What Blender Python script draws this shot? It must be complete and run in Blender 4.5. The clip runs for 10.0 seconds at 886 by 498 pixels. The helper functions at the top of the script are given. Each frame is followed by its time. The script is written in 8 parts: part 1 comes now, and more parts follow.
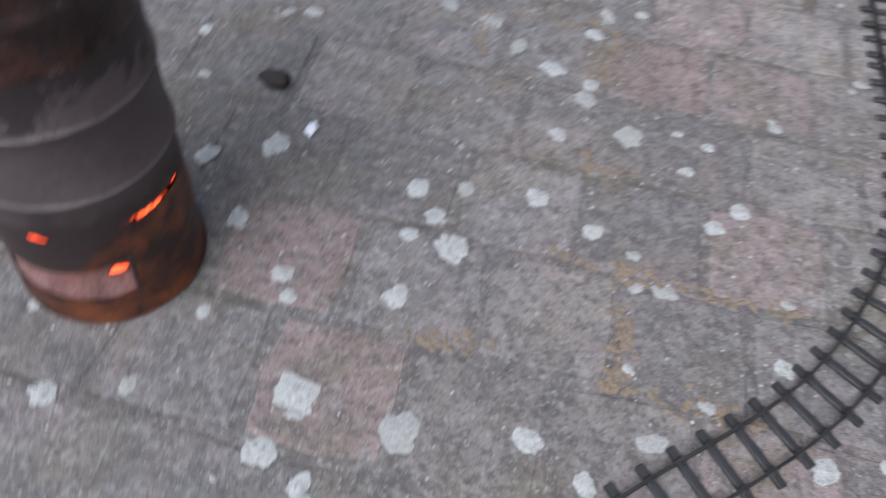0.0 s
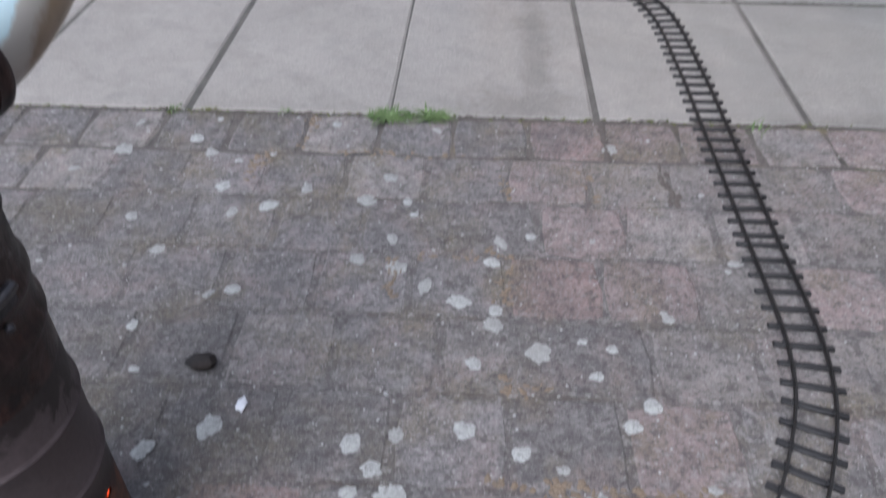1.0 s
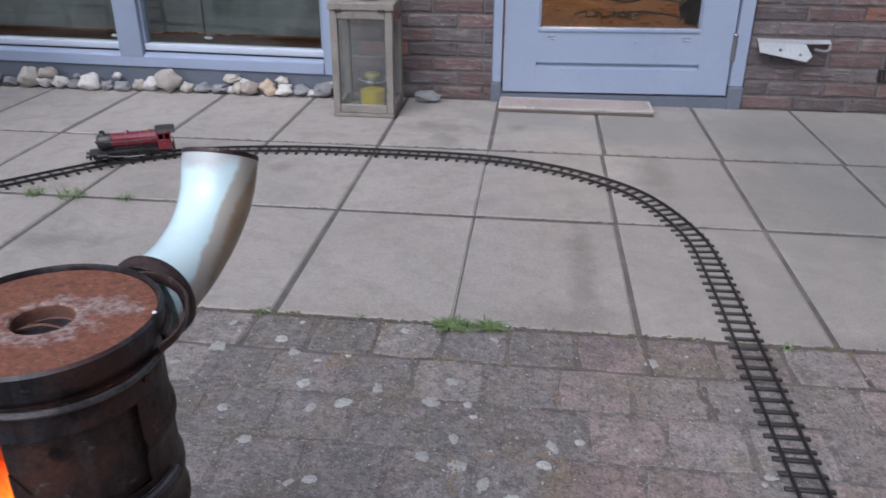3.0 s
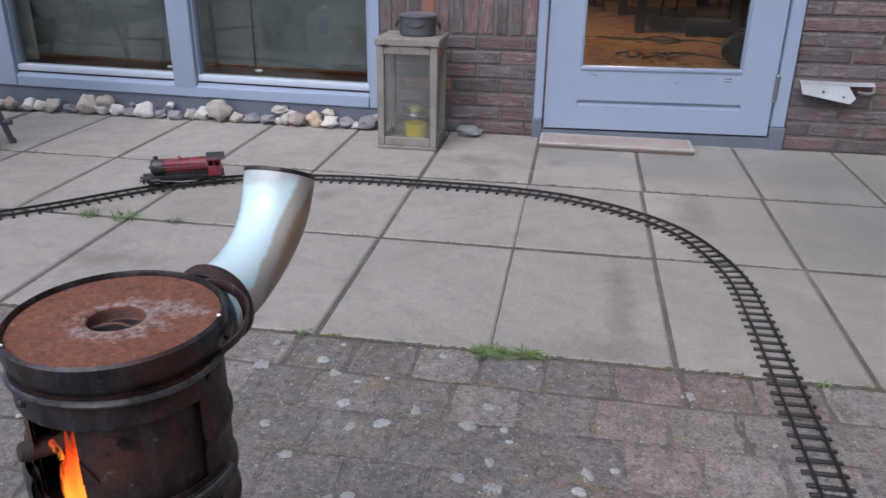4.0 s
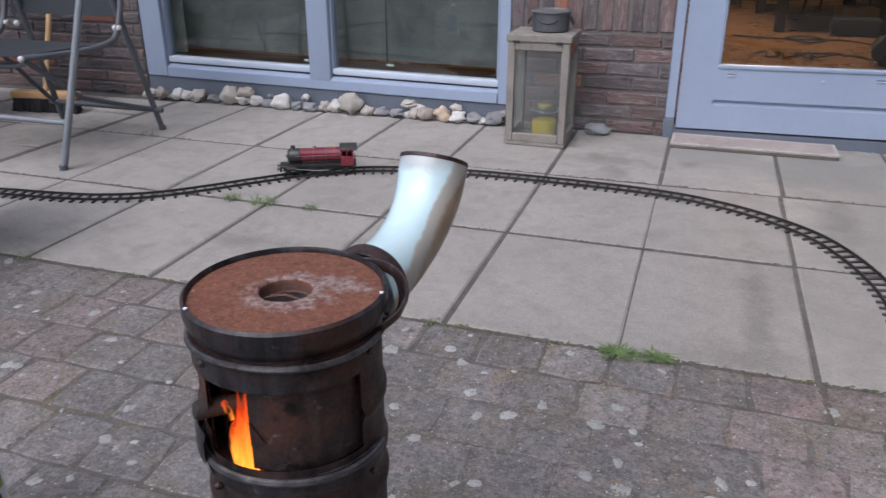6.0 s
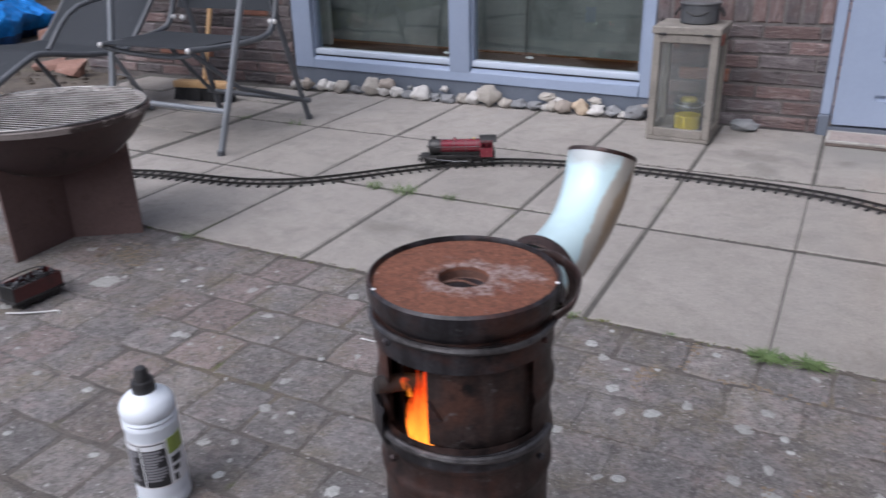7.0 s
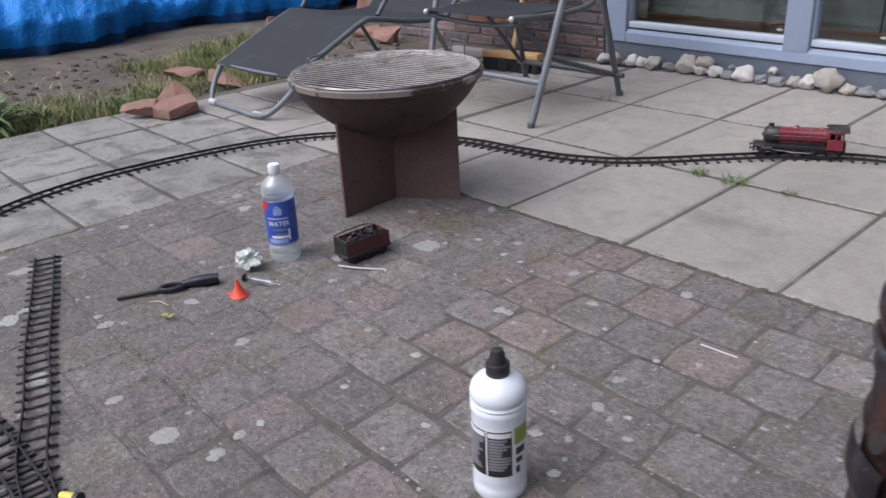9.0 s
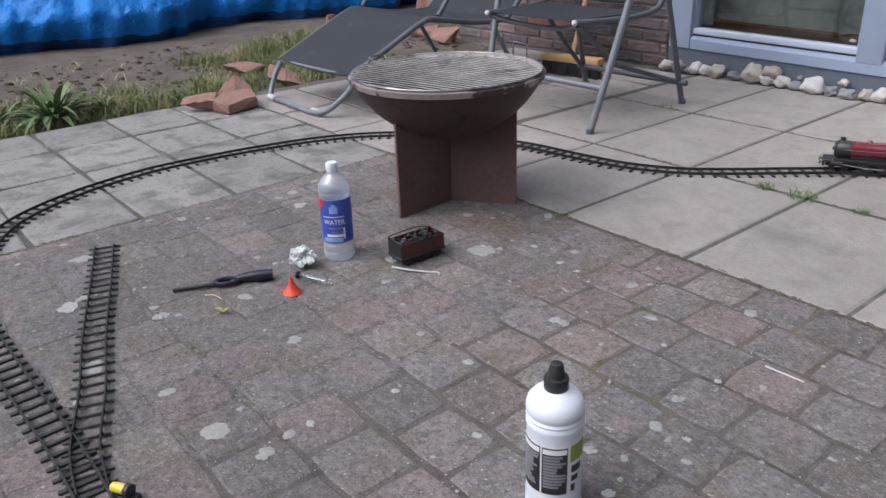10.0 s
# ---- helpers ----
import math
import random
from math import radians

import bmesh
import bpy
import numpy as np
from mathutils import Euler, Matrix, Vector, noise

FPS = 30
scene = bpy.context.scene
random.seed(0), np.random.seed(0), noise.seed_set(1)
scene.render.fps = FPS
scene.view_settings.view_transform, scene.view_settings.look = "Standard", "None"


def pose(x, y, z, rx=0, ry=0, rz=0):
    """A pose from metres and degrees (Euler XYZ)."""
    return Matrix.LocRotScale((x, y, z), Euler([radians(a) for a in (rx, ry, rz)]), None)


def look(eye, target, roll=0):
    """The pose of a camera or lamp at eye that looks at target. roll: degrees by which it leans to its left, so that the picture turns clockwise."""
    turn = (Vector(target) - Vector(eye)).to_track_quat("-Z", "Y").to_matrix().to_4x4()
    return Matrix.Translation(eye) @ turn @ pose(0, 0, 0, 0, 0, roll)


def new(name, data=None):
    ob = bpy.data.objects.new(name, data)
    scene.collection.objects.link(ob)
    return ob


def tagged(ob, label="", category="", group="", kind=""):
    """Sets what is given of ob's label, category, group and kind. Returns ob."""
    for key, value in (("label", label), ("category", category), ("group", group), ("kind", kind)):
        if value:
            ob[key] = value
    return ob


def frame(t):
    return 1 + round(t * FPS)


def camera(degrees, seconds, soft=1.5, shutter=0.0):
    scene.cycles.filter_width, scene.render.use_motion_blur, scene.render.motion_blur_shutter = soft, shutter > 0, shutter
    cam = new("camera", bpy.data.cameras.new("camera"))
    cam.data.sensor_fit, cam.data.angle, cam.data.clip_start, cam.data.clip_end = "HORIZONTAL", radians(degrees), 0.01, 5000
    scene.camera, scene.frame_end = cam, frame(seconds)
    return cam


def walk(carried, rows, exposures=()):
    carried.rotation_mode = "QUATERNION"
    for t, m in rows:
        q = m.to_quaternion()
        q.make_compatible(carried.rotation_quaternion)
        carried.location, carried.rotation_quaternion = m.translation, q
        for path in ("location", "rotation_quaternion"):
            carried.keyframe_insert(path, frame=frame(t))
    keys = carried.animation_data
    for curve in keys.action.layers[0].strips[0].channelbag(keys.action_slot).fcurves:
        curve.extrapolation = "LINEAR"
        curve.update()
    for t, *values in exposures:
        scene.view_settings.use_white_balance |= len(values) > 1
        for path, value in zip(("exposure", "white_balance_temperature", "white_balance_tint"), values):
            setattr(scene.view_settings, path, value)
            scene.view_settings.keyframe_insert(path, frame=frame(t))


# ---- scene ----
cam = camera(59.2, 10.0, soft=1.45, shutter=0.5)
PATH = [
    (0, (0.139, -1.328, 0.673), (0.01, -0.156, -0.942), 8.3),
    (0.2, (0.1572, -1.3202, 0.7059), (0.0831, -0.3331, -0.5512), 4.42),
    (0.5, (0.175, -1.316, 0.725), (0.083, 0.03, -0.752), 1.8),
    (1, (0.176, -1.321, 0.762), (0.098, 0.219, -0.512), 0.1),
    (1.5, (0.163, -1.356, 0.813), (0.083, 0.285, -0.327), -0.2),
    (2, (0.158, -1.387, 0.845), (0.042, 0.326, -0.181), -0.2),
    (2.5, (0.157, -1.409, 0.866), (0.002, 0.345, -0.083), -0.0),
    (3, (0.153, -1.447, 0.872), (-0.055, 0.347, 0.013), 0.3),
    (3.2, (0.1529, -1.4641, 0.8758), (-0.0405, -0.0231, 0.2080), 0.42),
    (4.3, (0.138, -1.496, 0.867), (-0.216, 0.317, 0.099), 0.5),
    (4.5, (0.127, -1.502, 0.865), (-0.274, 0.3, 0.096), 0.3),
    (5, (0.116, -1.504, 0.86), (-0.323, 0.291, 0.095), 0.8),
    (5.2, (0.1135, -1.5029, 0.8612), (-0.2604, -0.0739, 0.2463), 0.60),
    (6.3, (0.0990, -1.5168, 0.8611), (-0.4094, -0.1354, 0.2339), -0.07),
    (6.5, (0.091, -1.526, 0.862), (-0.595, 0.18, 0.075), -0.2),
    (7, (0.066, -1.548, 0.869), (-0.794, 0.073, 0.073), -1.5),
    (7.5, (0.021, -1.592, 0.889), (-1.002, -0.067, 0.096), -2.0),
    (8, (-0.032, -1.624, 0.891), (-1.218, -0.23, 0.084), -2.0),
    (8.5, (-0.051, -1.649, 0.895), (-1.298, -0.316, 0.078), -1.2),
    (8.8, (-0.058, -1.662, 0.897), (-1.372, -0.395, 0.078), -1.5),
    (8.9, (-0.1256, -1.5896, 0.8579), (-1.1959, -0.5983, 0.2009), -2.26),
    (9, (-0.1643, -1.5522, 0.8323), (-1.2474, -0.5758, 0.1739), -3.03),
    (9.5, (-0.1902, -1.5503, 0.8260), (-1.3045, -0.6083, 0.1695), -2.28),
    (10, (-0.1991, -1.5500, 0.8301), (-1.3452, -0.6442, 0.1774), -2.15),
]
walk(cam, [(t, look(eye, target, roll)) for t, eye, target, roll in PATH],
     [(0, 0.60, 5700, 9), (0.5, 0.70, 5700, 9), (1.0, 0.42, 5650, 11), (1.5, 0.15, 5700, 12), (2.5, 0.15, 5750, 14), (4.5, 0.18, 5850, 14), (7, 0.23, 5900, 14), (9, 0.32, 6000, 13), (10, 0.32, 6000, 13)])

# ---- light: an overcast sky and a wide, weak sun ----
SUN_UP, SUN_TURN = radians(52), radians(200)
world = bpy.data.worlds.new("overcast_sky")
scene.world = world
world.use_nodes = True
wn = world.node_tree.nodes
sky = wn.new("ShaderNodeTexSky")
sky.sky_type, sky.sun_disc, sky.sun_elevation, sky.sun_rotation = "NISHITA", False, SUN_UP, SUN_TURN
sky.air_density, sky.dust_density, sky.ozone_density = 1.0, 6.0, 1.0
grey = wn.new("ShaderNodeHueSaturation")
grey.inputs["Saturation"].default_value = 0.5
world.node_tree.links.new(sky.outputs[0], grey.inputs["Color"])
world.node_tree.links.new(grey.outputs[0], wn["Background"].inputs["Color"])
wn["Background"].inputs["Strength"].default_value = 0.15
sun = new("sun", bpy.data.lights.new("sun", "SUN"))
sun.data.energy, sun.data.angle, sun.data.color = 0.9, radians(85), (1.0, 0.985, 0.96)
sun.matrix_world = look((math.sin(SUN_TURN) * 5, math.cos(SUN_TURN) * 5, 6.4), (0, 0, 0))


# ---- materials ----
class Nodes:
    """A short way to write a node material."""

    def __init__(self, name):
        self.mat = bpy.data.materials.new(name)
        self.mat.use_nodes = True
        self.tree = self.mat.node_tree
        self.bsdf = self.tree.nodes["Principled BSDF"]

    def add(self, kind, ins=None, **props):
        n = self.tree.nodes.new("ShaderNode" + kind)
        if "blend_type" in props:
            n.blend_type = props["blend_type"]
        if "data_type" in props:
            n.data_type = props["data_type"]
        if "operation" in props:
            n.operation = props["operation"]
        if "feature" in props:
            n.feature = props["feature"]
        if "noise_dimensions" in props:
            n.noise_dimensions = props["noise_dimensions"]
        for key, value in (ins or {}).items():
            if isinstance(value, bpy.types.NodeSocket):
                self.tree.links.new(value, n.inputs[key])
            else:
                n.inputs[key].default_value = value
        return n

    def put(self, key, value):
        if isinstance(value, bpy.types.NodeSocket):
            self.tree.links.new(value, self.bsdf.inputs[key])
        else:
            self.bsdf.inputs[key].default_value = value

    def coords(self, where="Object"):
        if where == "World":
            return self.add("NewGeometry").outputs["Position"]
        return self.add("TexCoord").outputs[where]

    def noise(self, co, scale, detail=5.0, rough=0.6, distort=0.0):
        return self.add("TexNoise", {"Vector": co, "Scale": scale, "Detail": detail, "Roughness": rough, "Distortion": distort}).outputs["Fac"]

    def span(self, x, a, b, c=0.0, d=1.0):
        return self.add("MapRange", {"Value": x, "From Min": a, "From Max": b, "To Min": c, "To Max": d}).outputs["Result"]

    def mix(self, fac, a, b, blend="MIX"):
        n = self.add("Mix", {0: fac}, data_type="RGBA", blend_type=blend)
        for i, v in ((6, a), (7, b)):
            if isinstance(v, bpy.types.NodeSocket):
                self.tree.links.new(v, n.inputs[i])
            else:
                n.inputs[i].default_value = (*v, 1.0)
        return n.outputs[2]

    def math(self, op, a, b):
        return self.add("Math", {0: a, 1: b}, operation=op).outputs[0]


def surface(name, ca, cb, scale=12.0, fine=180.0, rough=(0.55, 0.85), metal=0.0, bump=0.25, depth=0.002, grain=0.25, stains=(), rnd=0.0, where="Object", spec=0.5, coat=0.0):
    """A worn, grained surface: two colours, fine grain, stains (colour, scale, from, to) with a shape of their own."""
    n = Nodes(name)
    co = n.coords(where)
    big, small = n.noise(co, scale, 6), n.noise(co, fine, 3, 0.7)
    col = n.mix(n.span(big, 0.3, 0.7), ca, cb)
    g = n.span(small, 0.25, 0.75, 1 - grain, 1 + grain)
    for i, (c, s, lo, hi) in enumerate(stains):
        off = n.add("VectorMath", {0: co, 1: (3.7 * i + 1, 5.1 * i, 2.3)}, operation="ADD").outputs[0]
        col = n.mix(n.span(n.noise(off, s, 7, 0.62, 0.4), lo, hi), col, c)
    if rnd:
        g = n.math("MULTIPLY", g, n.span(n.add("ObjectInfo").outputs["Random"], 0, 1, 1 - rnd, 1 + rnd))
    comb = n.add("CombineXYZ", {0: g, 1: g, 2: g}).outputs[0]
    n.put("Base Color", n.mix(1.0, col, comb, "MULTIPLY"))
    n.put("Roughness", n.span(big, 0.3, 0.7, *rough))
    n.put("Metallic", metal)
    n.put("Specular IOR Level", spec)
    n.put("Coat Weight", coat)
    if bump:
        h = n.math("ADD", n.math("MULTIPLY", small, 0.6), big)
        n.put("Normal", n.add("Bump", {"Height": h, "Strength": bump, "Distance": depth}).outputs[0])
    return n.mat


def glass(name, tint=(0.9, 0.95, 0.95), rough=0.0, gloss=0.05, milk=0.0):
    """Clear glass: mostly see-through, glossier at a glancing angle."""
    n = Nodes(name)
    t = n.tree
    clear, shine = n.add("BsdfTransparent", {"Color": (*tint, 1)}), n.add("BsdfGlossy", {"Roughness": rough})
    edge = n.math("POWER", n.add("LayerWeight", {"Blend": 0.5}).outputs["Facing"], 4.0)
    m = n.add("MixShader", {0: n.span(edge, 0.0, 1.0, gloss, 0.85), 1: clear.outputs[0], 2: shine.outputs[0]})
    if milk:
        both = n.add("AddShader", {0: n.add("BsdfTranslucent", {"Color": (0.46, 0.48, 0.50, 1)}).outputs[0], 1: n.add("BsdfDiffuse", {"Color": (0.46, 0.48, 0.50, 1)}).outputs[0]})
        m = n.add("MixShader", {0: milk, 1: m.outputs[0], 2: both.outputs[0]})
    t.links.new(m.outputs[0], t.nodes["Material Output"].inputs["Surface"])
    return n.mat


def scorched_enamel(name):
    """White enamel whose one side is burnt brown along a wavering edge."""
    n = Nodes(name)
    co = n.coords("Object")
    d = n.add("VectorMath", {0: co, 1: (0.976, 0.215, -0.5)}, operation="DOT_PRODUCT").outputs["Value"]
    d = n.math("ADD", d, n.span(n.noise(co, 28, 4), 0.2, 0.8, -0.006, 0.006))
    burnt = n.span(d, -0.1660, -0.1615)
    tone = n.noise(co, 16, 6)
    brown = n.mix(n.span(tone, 0.32, 0.66), (0.22, 0.155, 0.095), (0.36, 0.27, 0.18))
    line = n.math("MULTIPLY", burnt, n.span(d, -0.1440, -0.1500))
    brown = n.mix(line, brown, (0.40, 0.375, 0.335))
    white = n.mix(n.span(n.noise(co, 9, 6), 0.55, 0.8), (0.57, 0.735, 0.775), (0.46, 0.61, 0.645))
    z = n.add("SeparateXYZ", {0: co}).outputs[2]
    lip = n.span(n.math("ADD", z, n.span(n.noise(co, 40, 5), 0.25, 0.75, -0.006, 0.006)), 0.592, 0.604, 0.0, 0.5)
    n.put("Base Color", n.mix(lip, n.mix(burnt, white, brown), (0.30, 0.21, 0.185)))
    n.put("Roughness", n.span(burnt, 0, 1, 0.16, 0.45))
    n.put("Coat Weight", 0.3)
    return n.mat


def flame_glow(name):
    """Thin flickering flame: see-through streaks, yellow below and red above."""
    n = Nodes(name)
    z = n.add("SeparateXYZ", {0: n.coords("Generated")}).outputs[2]
    co = n.add("VectorMath", {0: n.coords("Object"), 1: (150.0, 150.0, 26.0)}, operation="MULTIPLY").outputs[0]
    streak = n.noise(co, 1.0, 4, 0.6, 0.6)
    col = n.mix(n.span(z, 0.05, 0.75), (1.0, 0.27, 0.02), (1.0, 0.065, 0.007))
    glow = n.add("Emission", {"Color": col, "Strength": n.span(z, 0.0, 0.9, 2.6, 1.1)})
    clear = n.add("BsdfTransparent")
    fac = n.math("MULTIPLY", n.span(streak, 0.40, 0.62, 0.0, 0.7), n.span(z, 0.35, 1.0, 1.0, 0.18))
    m = n.add("MixShader", {0: fac, 1: clear.outputs[0], 2: glow.outputs[0]})
    n.tree.links.new(m.outputs[0], n.tree.nodes["Material Output"].inputs["Surface"])
    return n.mat


def ember_glow(name):
    n = Nodes(name)
    k = n.noise(n.coords("Object"), 45, 4)
    n.put("Base Color", (0.02, 0.01, 0.008, 1))
    n.put("Emission Color", (1.0, 0.085, 0.02, 1))
    n.put("Emission Strength", n.span(k, 0.44, 0.58, 0.0, 2.8))
    return n.mat


def can_steel(name):
    """Scorched can: grey-brown with black soot above and orange rust at the foot, along wavering edges."""
    n = Nodes(name)
    co = n.coords("Object")
    z = n.add("SeparateXYZ", {0: co}).outputs[2]
    big, small = n.noise(co, 14, 6), n.noise(co, 160, 3, 0.7)
    col = n.mix(n.span(big, 0.3, 0.7), (0.066, 0.050, 0.052), (0.112, 0.089, 0.090))
    edge = n.math("ADD", z, n.span(n.noise(co, 17, 7, 0.7, 0.5), 0.25, 0.75, -0.060, 0.060))
    col = n.mix(n.span(edge, 0.262, 0.274), col, (0.032, 0.025, 0.025))
    rust = n.mix(n.span(n.noise(co, 30, 6), 0.4, 0.62), (0.035, 0.016, 0.013), (0.165, 0.052, 0.020))
    low = n.math("ADD", z, n.span(big, 0.3, 0.7, -0.016, 0.016))
    col = n.mix(n.span(low, 0.172, 0.150, 0.0, 0.85), col, (0.030, 0.019, 0.018))
    side = n.span(n.add("SeparateXYZ", {0: co}).outputs[0], 0.02, 0.08, 0.0, 0.050)
    col = n.mix(n.span(n.math("SUBTRACT", low, side), 0.092, 0.078), col, rust)
    g = n.span(small, 0.25, 0.75, 0.8, 1.2)
    n.put("Base Color", n.mix(1.0, col, n.add("CombineXYZ", {0: g, 1: g, 2: g}).outputs[0], "MULTIPLY"))
    n.put("Roughness", n.span(big, 0.3, 0.7, 0.40, 0.62))
    n.put("Metallic", 0.25)
    n.put("Normal", n.add("Bump", {"Height": small, "Strength": 0.25, "Distance": 0.001}).outputs[0])
    return n.mat


def blot(n, co, spots, wobble=0.35, scale=9.0, soft=0.5):
    """A mask of ragged patches, for stains, wear and dimmed areas: (x, y, half width, half depth)."""
    ragged = n.span(n.noise(co, scale, 6, 0.65), 0.25, 0.75, -wobble, wobble)
    out = None
    for x, y, rx, ry in spots:
        d = n.add("VectorMath", {0: co, 1: (x, y, 0.0)}, operation="SUBTRACT").outputs[0]
        d = n.add("VectorMath", {0: d, 1: (1 / rx, 1 / ry, 0.0)}, operation="MULTIPLY").outputs[0]
        d = n.add("VectorMath", {0: d}, operation="LENGTH").outputs["Value"]
        f = n.span(n.math("ADD", d, ragged), 1.0 + soft / 2, 1.0 - soft / 2)
        out = f if out is None else n.math("MAXIMUM", out, f)
    return out


def rusty_lid(name):
    """Rust-red lid, mottled, rubbed grey round the hole."""
    n = Nodes(name)
    co = n.coords("Object")
    fine, mid, big = n.noise(co, 480, 3, 0.7), n.noise(co, 165, 5, 0.7), n.noise(co, 30, 5)
    col = n.mix(n.span(mid, 0.34, 0.66), (0.105, 0.040, 0.024), (0.215, 0.085, 0.049))
    col = n.mix(n.span(big, 0.52, 0.72), col, (0.135, 0.045, 0.027))
    worn = blot(n, co, [(0.006, 0.002, 0.036, 0.034), (0.040, 0.024, 0.026, 0.017), (-0.012, -0.030, 0.020, 0.010)], 0.75, 48, 0.5)
    worn = n.math("MULTIPLY", worn, n.span(mid, 0.40, 0.58, 0.15, 0.9))
    worn = n.math("MULTIPLY", worn, n.span(n.add("SeparateXYZ", {0: co}).outputs[2], 0.5405, 0.5425))
    col = n.mix(worn, col, (0.29, 0.235, 0.225))
    col = n.mix(n.span(n.noise(co, 150, 4), 0.66, 0.74), col, (0.34, 0.24, 0.20))
    col = n.mix(n.span(n.noise(co, 62, 5, 0.7), 0.57, 0.66, 0.0, 0.7), col, (0.082, 0.030, 0.020))
    dish = n.span(n.add("SeparateXYZ", {0: co}).outputs[2], 0.5395, 0.5375, 0.0, 0.8)
    dish = n.math("MULTIPLY", dish, n.span(big, 0.30, 0.60, 0.55, 1.0))
    col = n.mix(dish, col, (0.070, 0.045, 0.040))
    g = n.math("MULTIPLY", n.span(fine, 0.25, 0.75, 0.72, 1.28), n.span(n.noise(co, 260, 3, 0.7), 0.3, 0.7, 0.80, 1.22))
    n.put("Base Color", n.mix(1.0, col, n.add("CombineXYZ", {0: g, 1: g, 2: g}).outputs[0], "MULTIPLY"))
    n.put("Roughness", n.span(worn, 0, 1, 0.75, 0.5))
    n.put("Metallic", 0.1)
    n.put("Normal", n.add("Bump", {"Height": n.math("ADD", mid, fine), "Strength": 0.5, "Distance": 0.0008}).outputs[0])
    return n.mat


def scorched_steel(name, dark, mid, warm, rough=(0.30, 0.55)):
    """Fire-blackened sheet: soot runs, bluish bare metal, red-brown scale."""
    n = Nodes(name)
    co = n.coords("Object")
    run = n.add("VectorMath", {0: co, 1: (55.0, 55.0, 9.0)}, operation="MULTIPLY").outputs[0]
    off = n.add("VectorMath", {0: co, 1: (2.3, 4.9, 1.1)}, operation="ADD").outputs[0]
    runs, fine, big = n.noise(run, 1.0, 5, 0.65, 0.5), n.noise(co, 230, 3, 0.7), n.noise(co, 11, 6, 0.65)
    col = n.mix(n.span(runs, 0.36, 0.64), dark, mid)
    col = n.mix(n.span(big, 0.50, 0.64, 0.0, 0.85), col, warm)
    col = n.mix(n.span(n.noise(off, 20, 6, 0.7), 0.55, 0.66), col, (0.009, 0.008, 0.009))
    pale = n.span(n.noise(off, 55, 5, 0.7), 0.62, 0.72, 0.0, 0.7)
    col = n.mix(pale, col, (0.17, 0.165, 0.17))
    g = n.span(fine, 0.25, 0.75, 0.7, 1.3)
    n.put("Base Color", n.mix(1.0, col, n.add("CombineXYZ", {0: g, 1: g, 2: g}).outputs[0], "MULTIPLY"))
    n.put("Roughness", n.span(n.noise(off, 26, 5, 0.65), 0.35, 0.65, *rough))
    n.put("Metallic", 0.4)
    n.put("Normal", n.add("Bump", {"Height": n.math("ADD", fine, n.math("MULTIPLY", big, 1.5)), "Strength": 0.45, "Distance": 0.0014}).outputs[0])
    return n.mat


# Falloff over the near pavers, put into their colour as broad darker areas.
PAVER_DIM = [(-0.95, -1.15, 0.75, 0.34), (-0.35, -0.75, 0.42, 0.26), (-1.75, -1.05, 0.5, 0.3), (-0.55, -0.45, 0.30, 0.20), (-0.2, -1.1, 0.35, 0.2)]


def gritty_paver(name, ca, cb):
    """Weathered concrete paver: exposed fine grit, soft grey and brown mottling, faint pale lichen."""
    n = Nodes(name)
    co = n.coords("World")
    grit, mid, soft = n.noise(co, 620, 2, 0.6), n.noise(co, 150, 4, 0.7), n.noise(co, 26, 6, 0.65)
    col = n.mix(n.span(soft, 0.36, 0.64), [0.78 * c for c in ca], [1.16 * c for c in cb])
    col = n.mix(n.span(n.noise(co, 13, 6, 0.7), 0.49, 0.65, 0.0, 0.58), col, (0.212, 0.160, 0.153))
    off = n.add("VectorMath", {0: co, 1: (3.1, 7.7, 0.4)}, operation="ADD").outputs[0]
    col = n.mix(n.span(n.noise(off, 9, 6, 0.65), 0.48, 0.66, 0.0, 0.75), col, (0.150, 0.126, 0.086))
    col = n.mix(n.span(n.noise(co, 4.5, 5, 0.6), 0.50, 0.70, 0.0, 0.6), col, (0.105, 0.102, 0.106))
    col = n.mix(n.span(n.noise(off, 17, 5, 0.7), 0.60, 0.70, 0.0, 0.55), col, (0.29, 0.285, 0.275))
    col = n.mix(n.math("MULTIPLY", blot(n, co, PAVER_DIM, 0.5, 4, 0.9), 0.26), col, (0.098, 0.094, 0.094))
    col = n.mix(n.span(mid, 0.50, 0.64, 0.0, 0.75), col, (0.072, 0.068, 0.068))
    col = n.mix(n.span(n.noise(off, 55, 5, 0.72), 0.50, 0.63, 0.0, 0.75), col, (0.080, 0.072, 0.068))
    col = n.mix(n.span(n.noise(off, 75, 5, 0.72), 0.47, 0.36, 0.0, 0.6), col, (0.275, 0.262, 0.252))
    col = n.mix(n.span(n.noise(off, 240, 3, 0.7), 0.59, 0.68, 0.0, 0.75), col, (0.36, 0.35, 0.335))
    g = n.math("MULTIPLY", n.span(grit, 0.25, 0.75, 0.80, 1.20), n.span(n.add("ObjectInfo").outputs["Random"], 0, 1, 0.84, 1.13))
    n.put("Base Color", n.mix(1.0, col, n.add("CombineXYZ", {0: g, 1: g, 2: g}).outputs[0], "MULTIPLY"))
    n.put("Roughness", 0.9)
    h = n.math("ADD", n.math("MULTIPLY", grit, 0.35), n.math("ADD", n.math("MULTIPLY", mid, 0.5), n.math("MULTIPLY", soft, 1.6)))
    n.put("Normal", n.add("Bump", {"Height": h, "Strength": 0.9, "Distance": 0.0030}).outputs[0])
    return n.mat


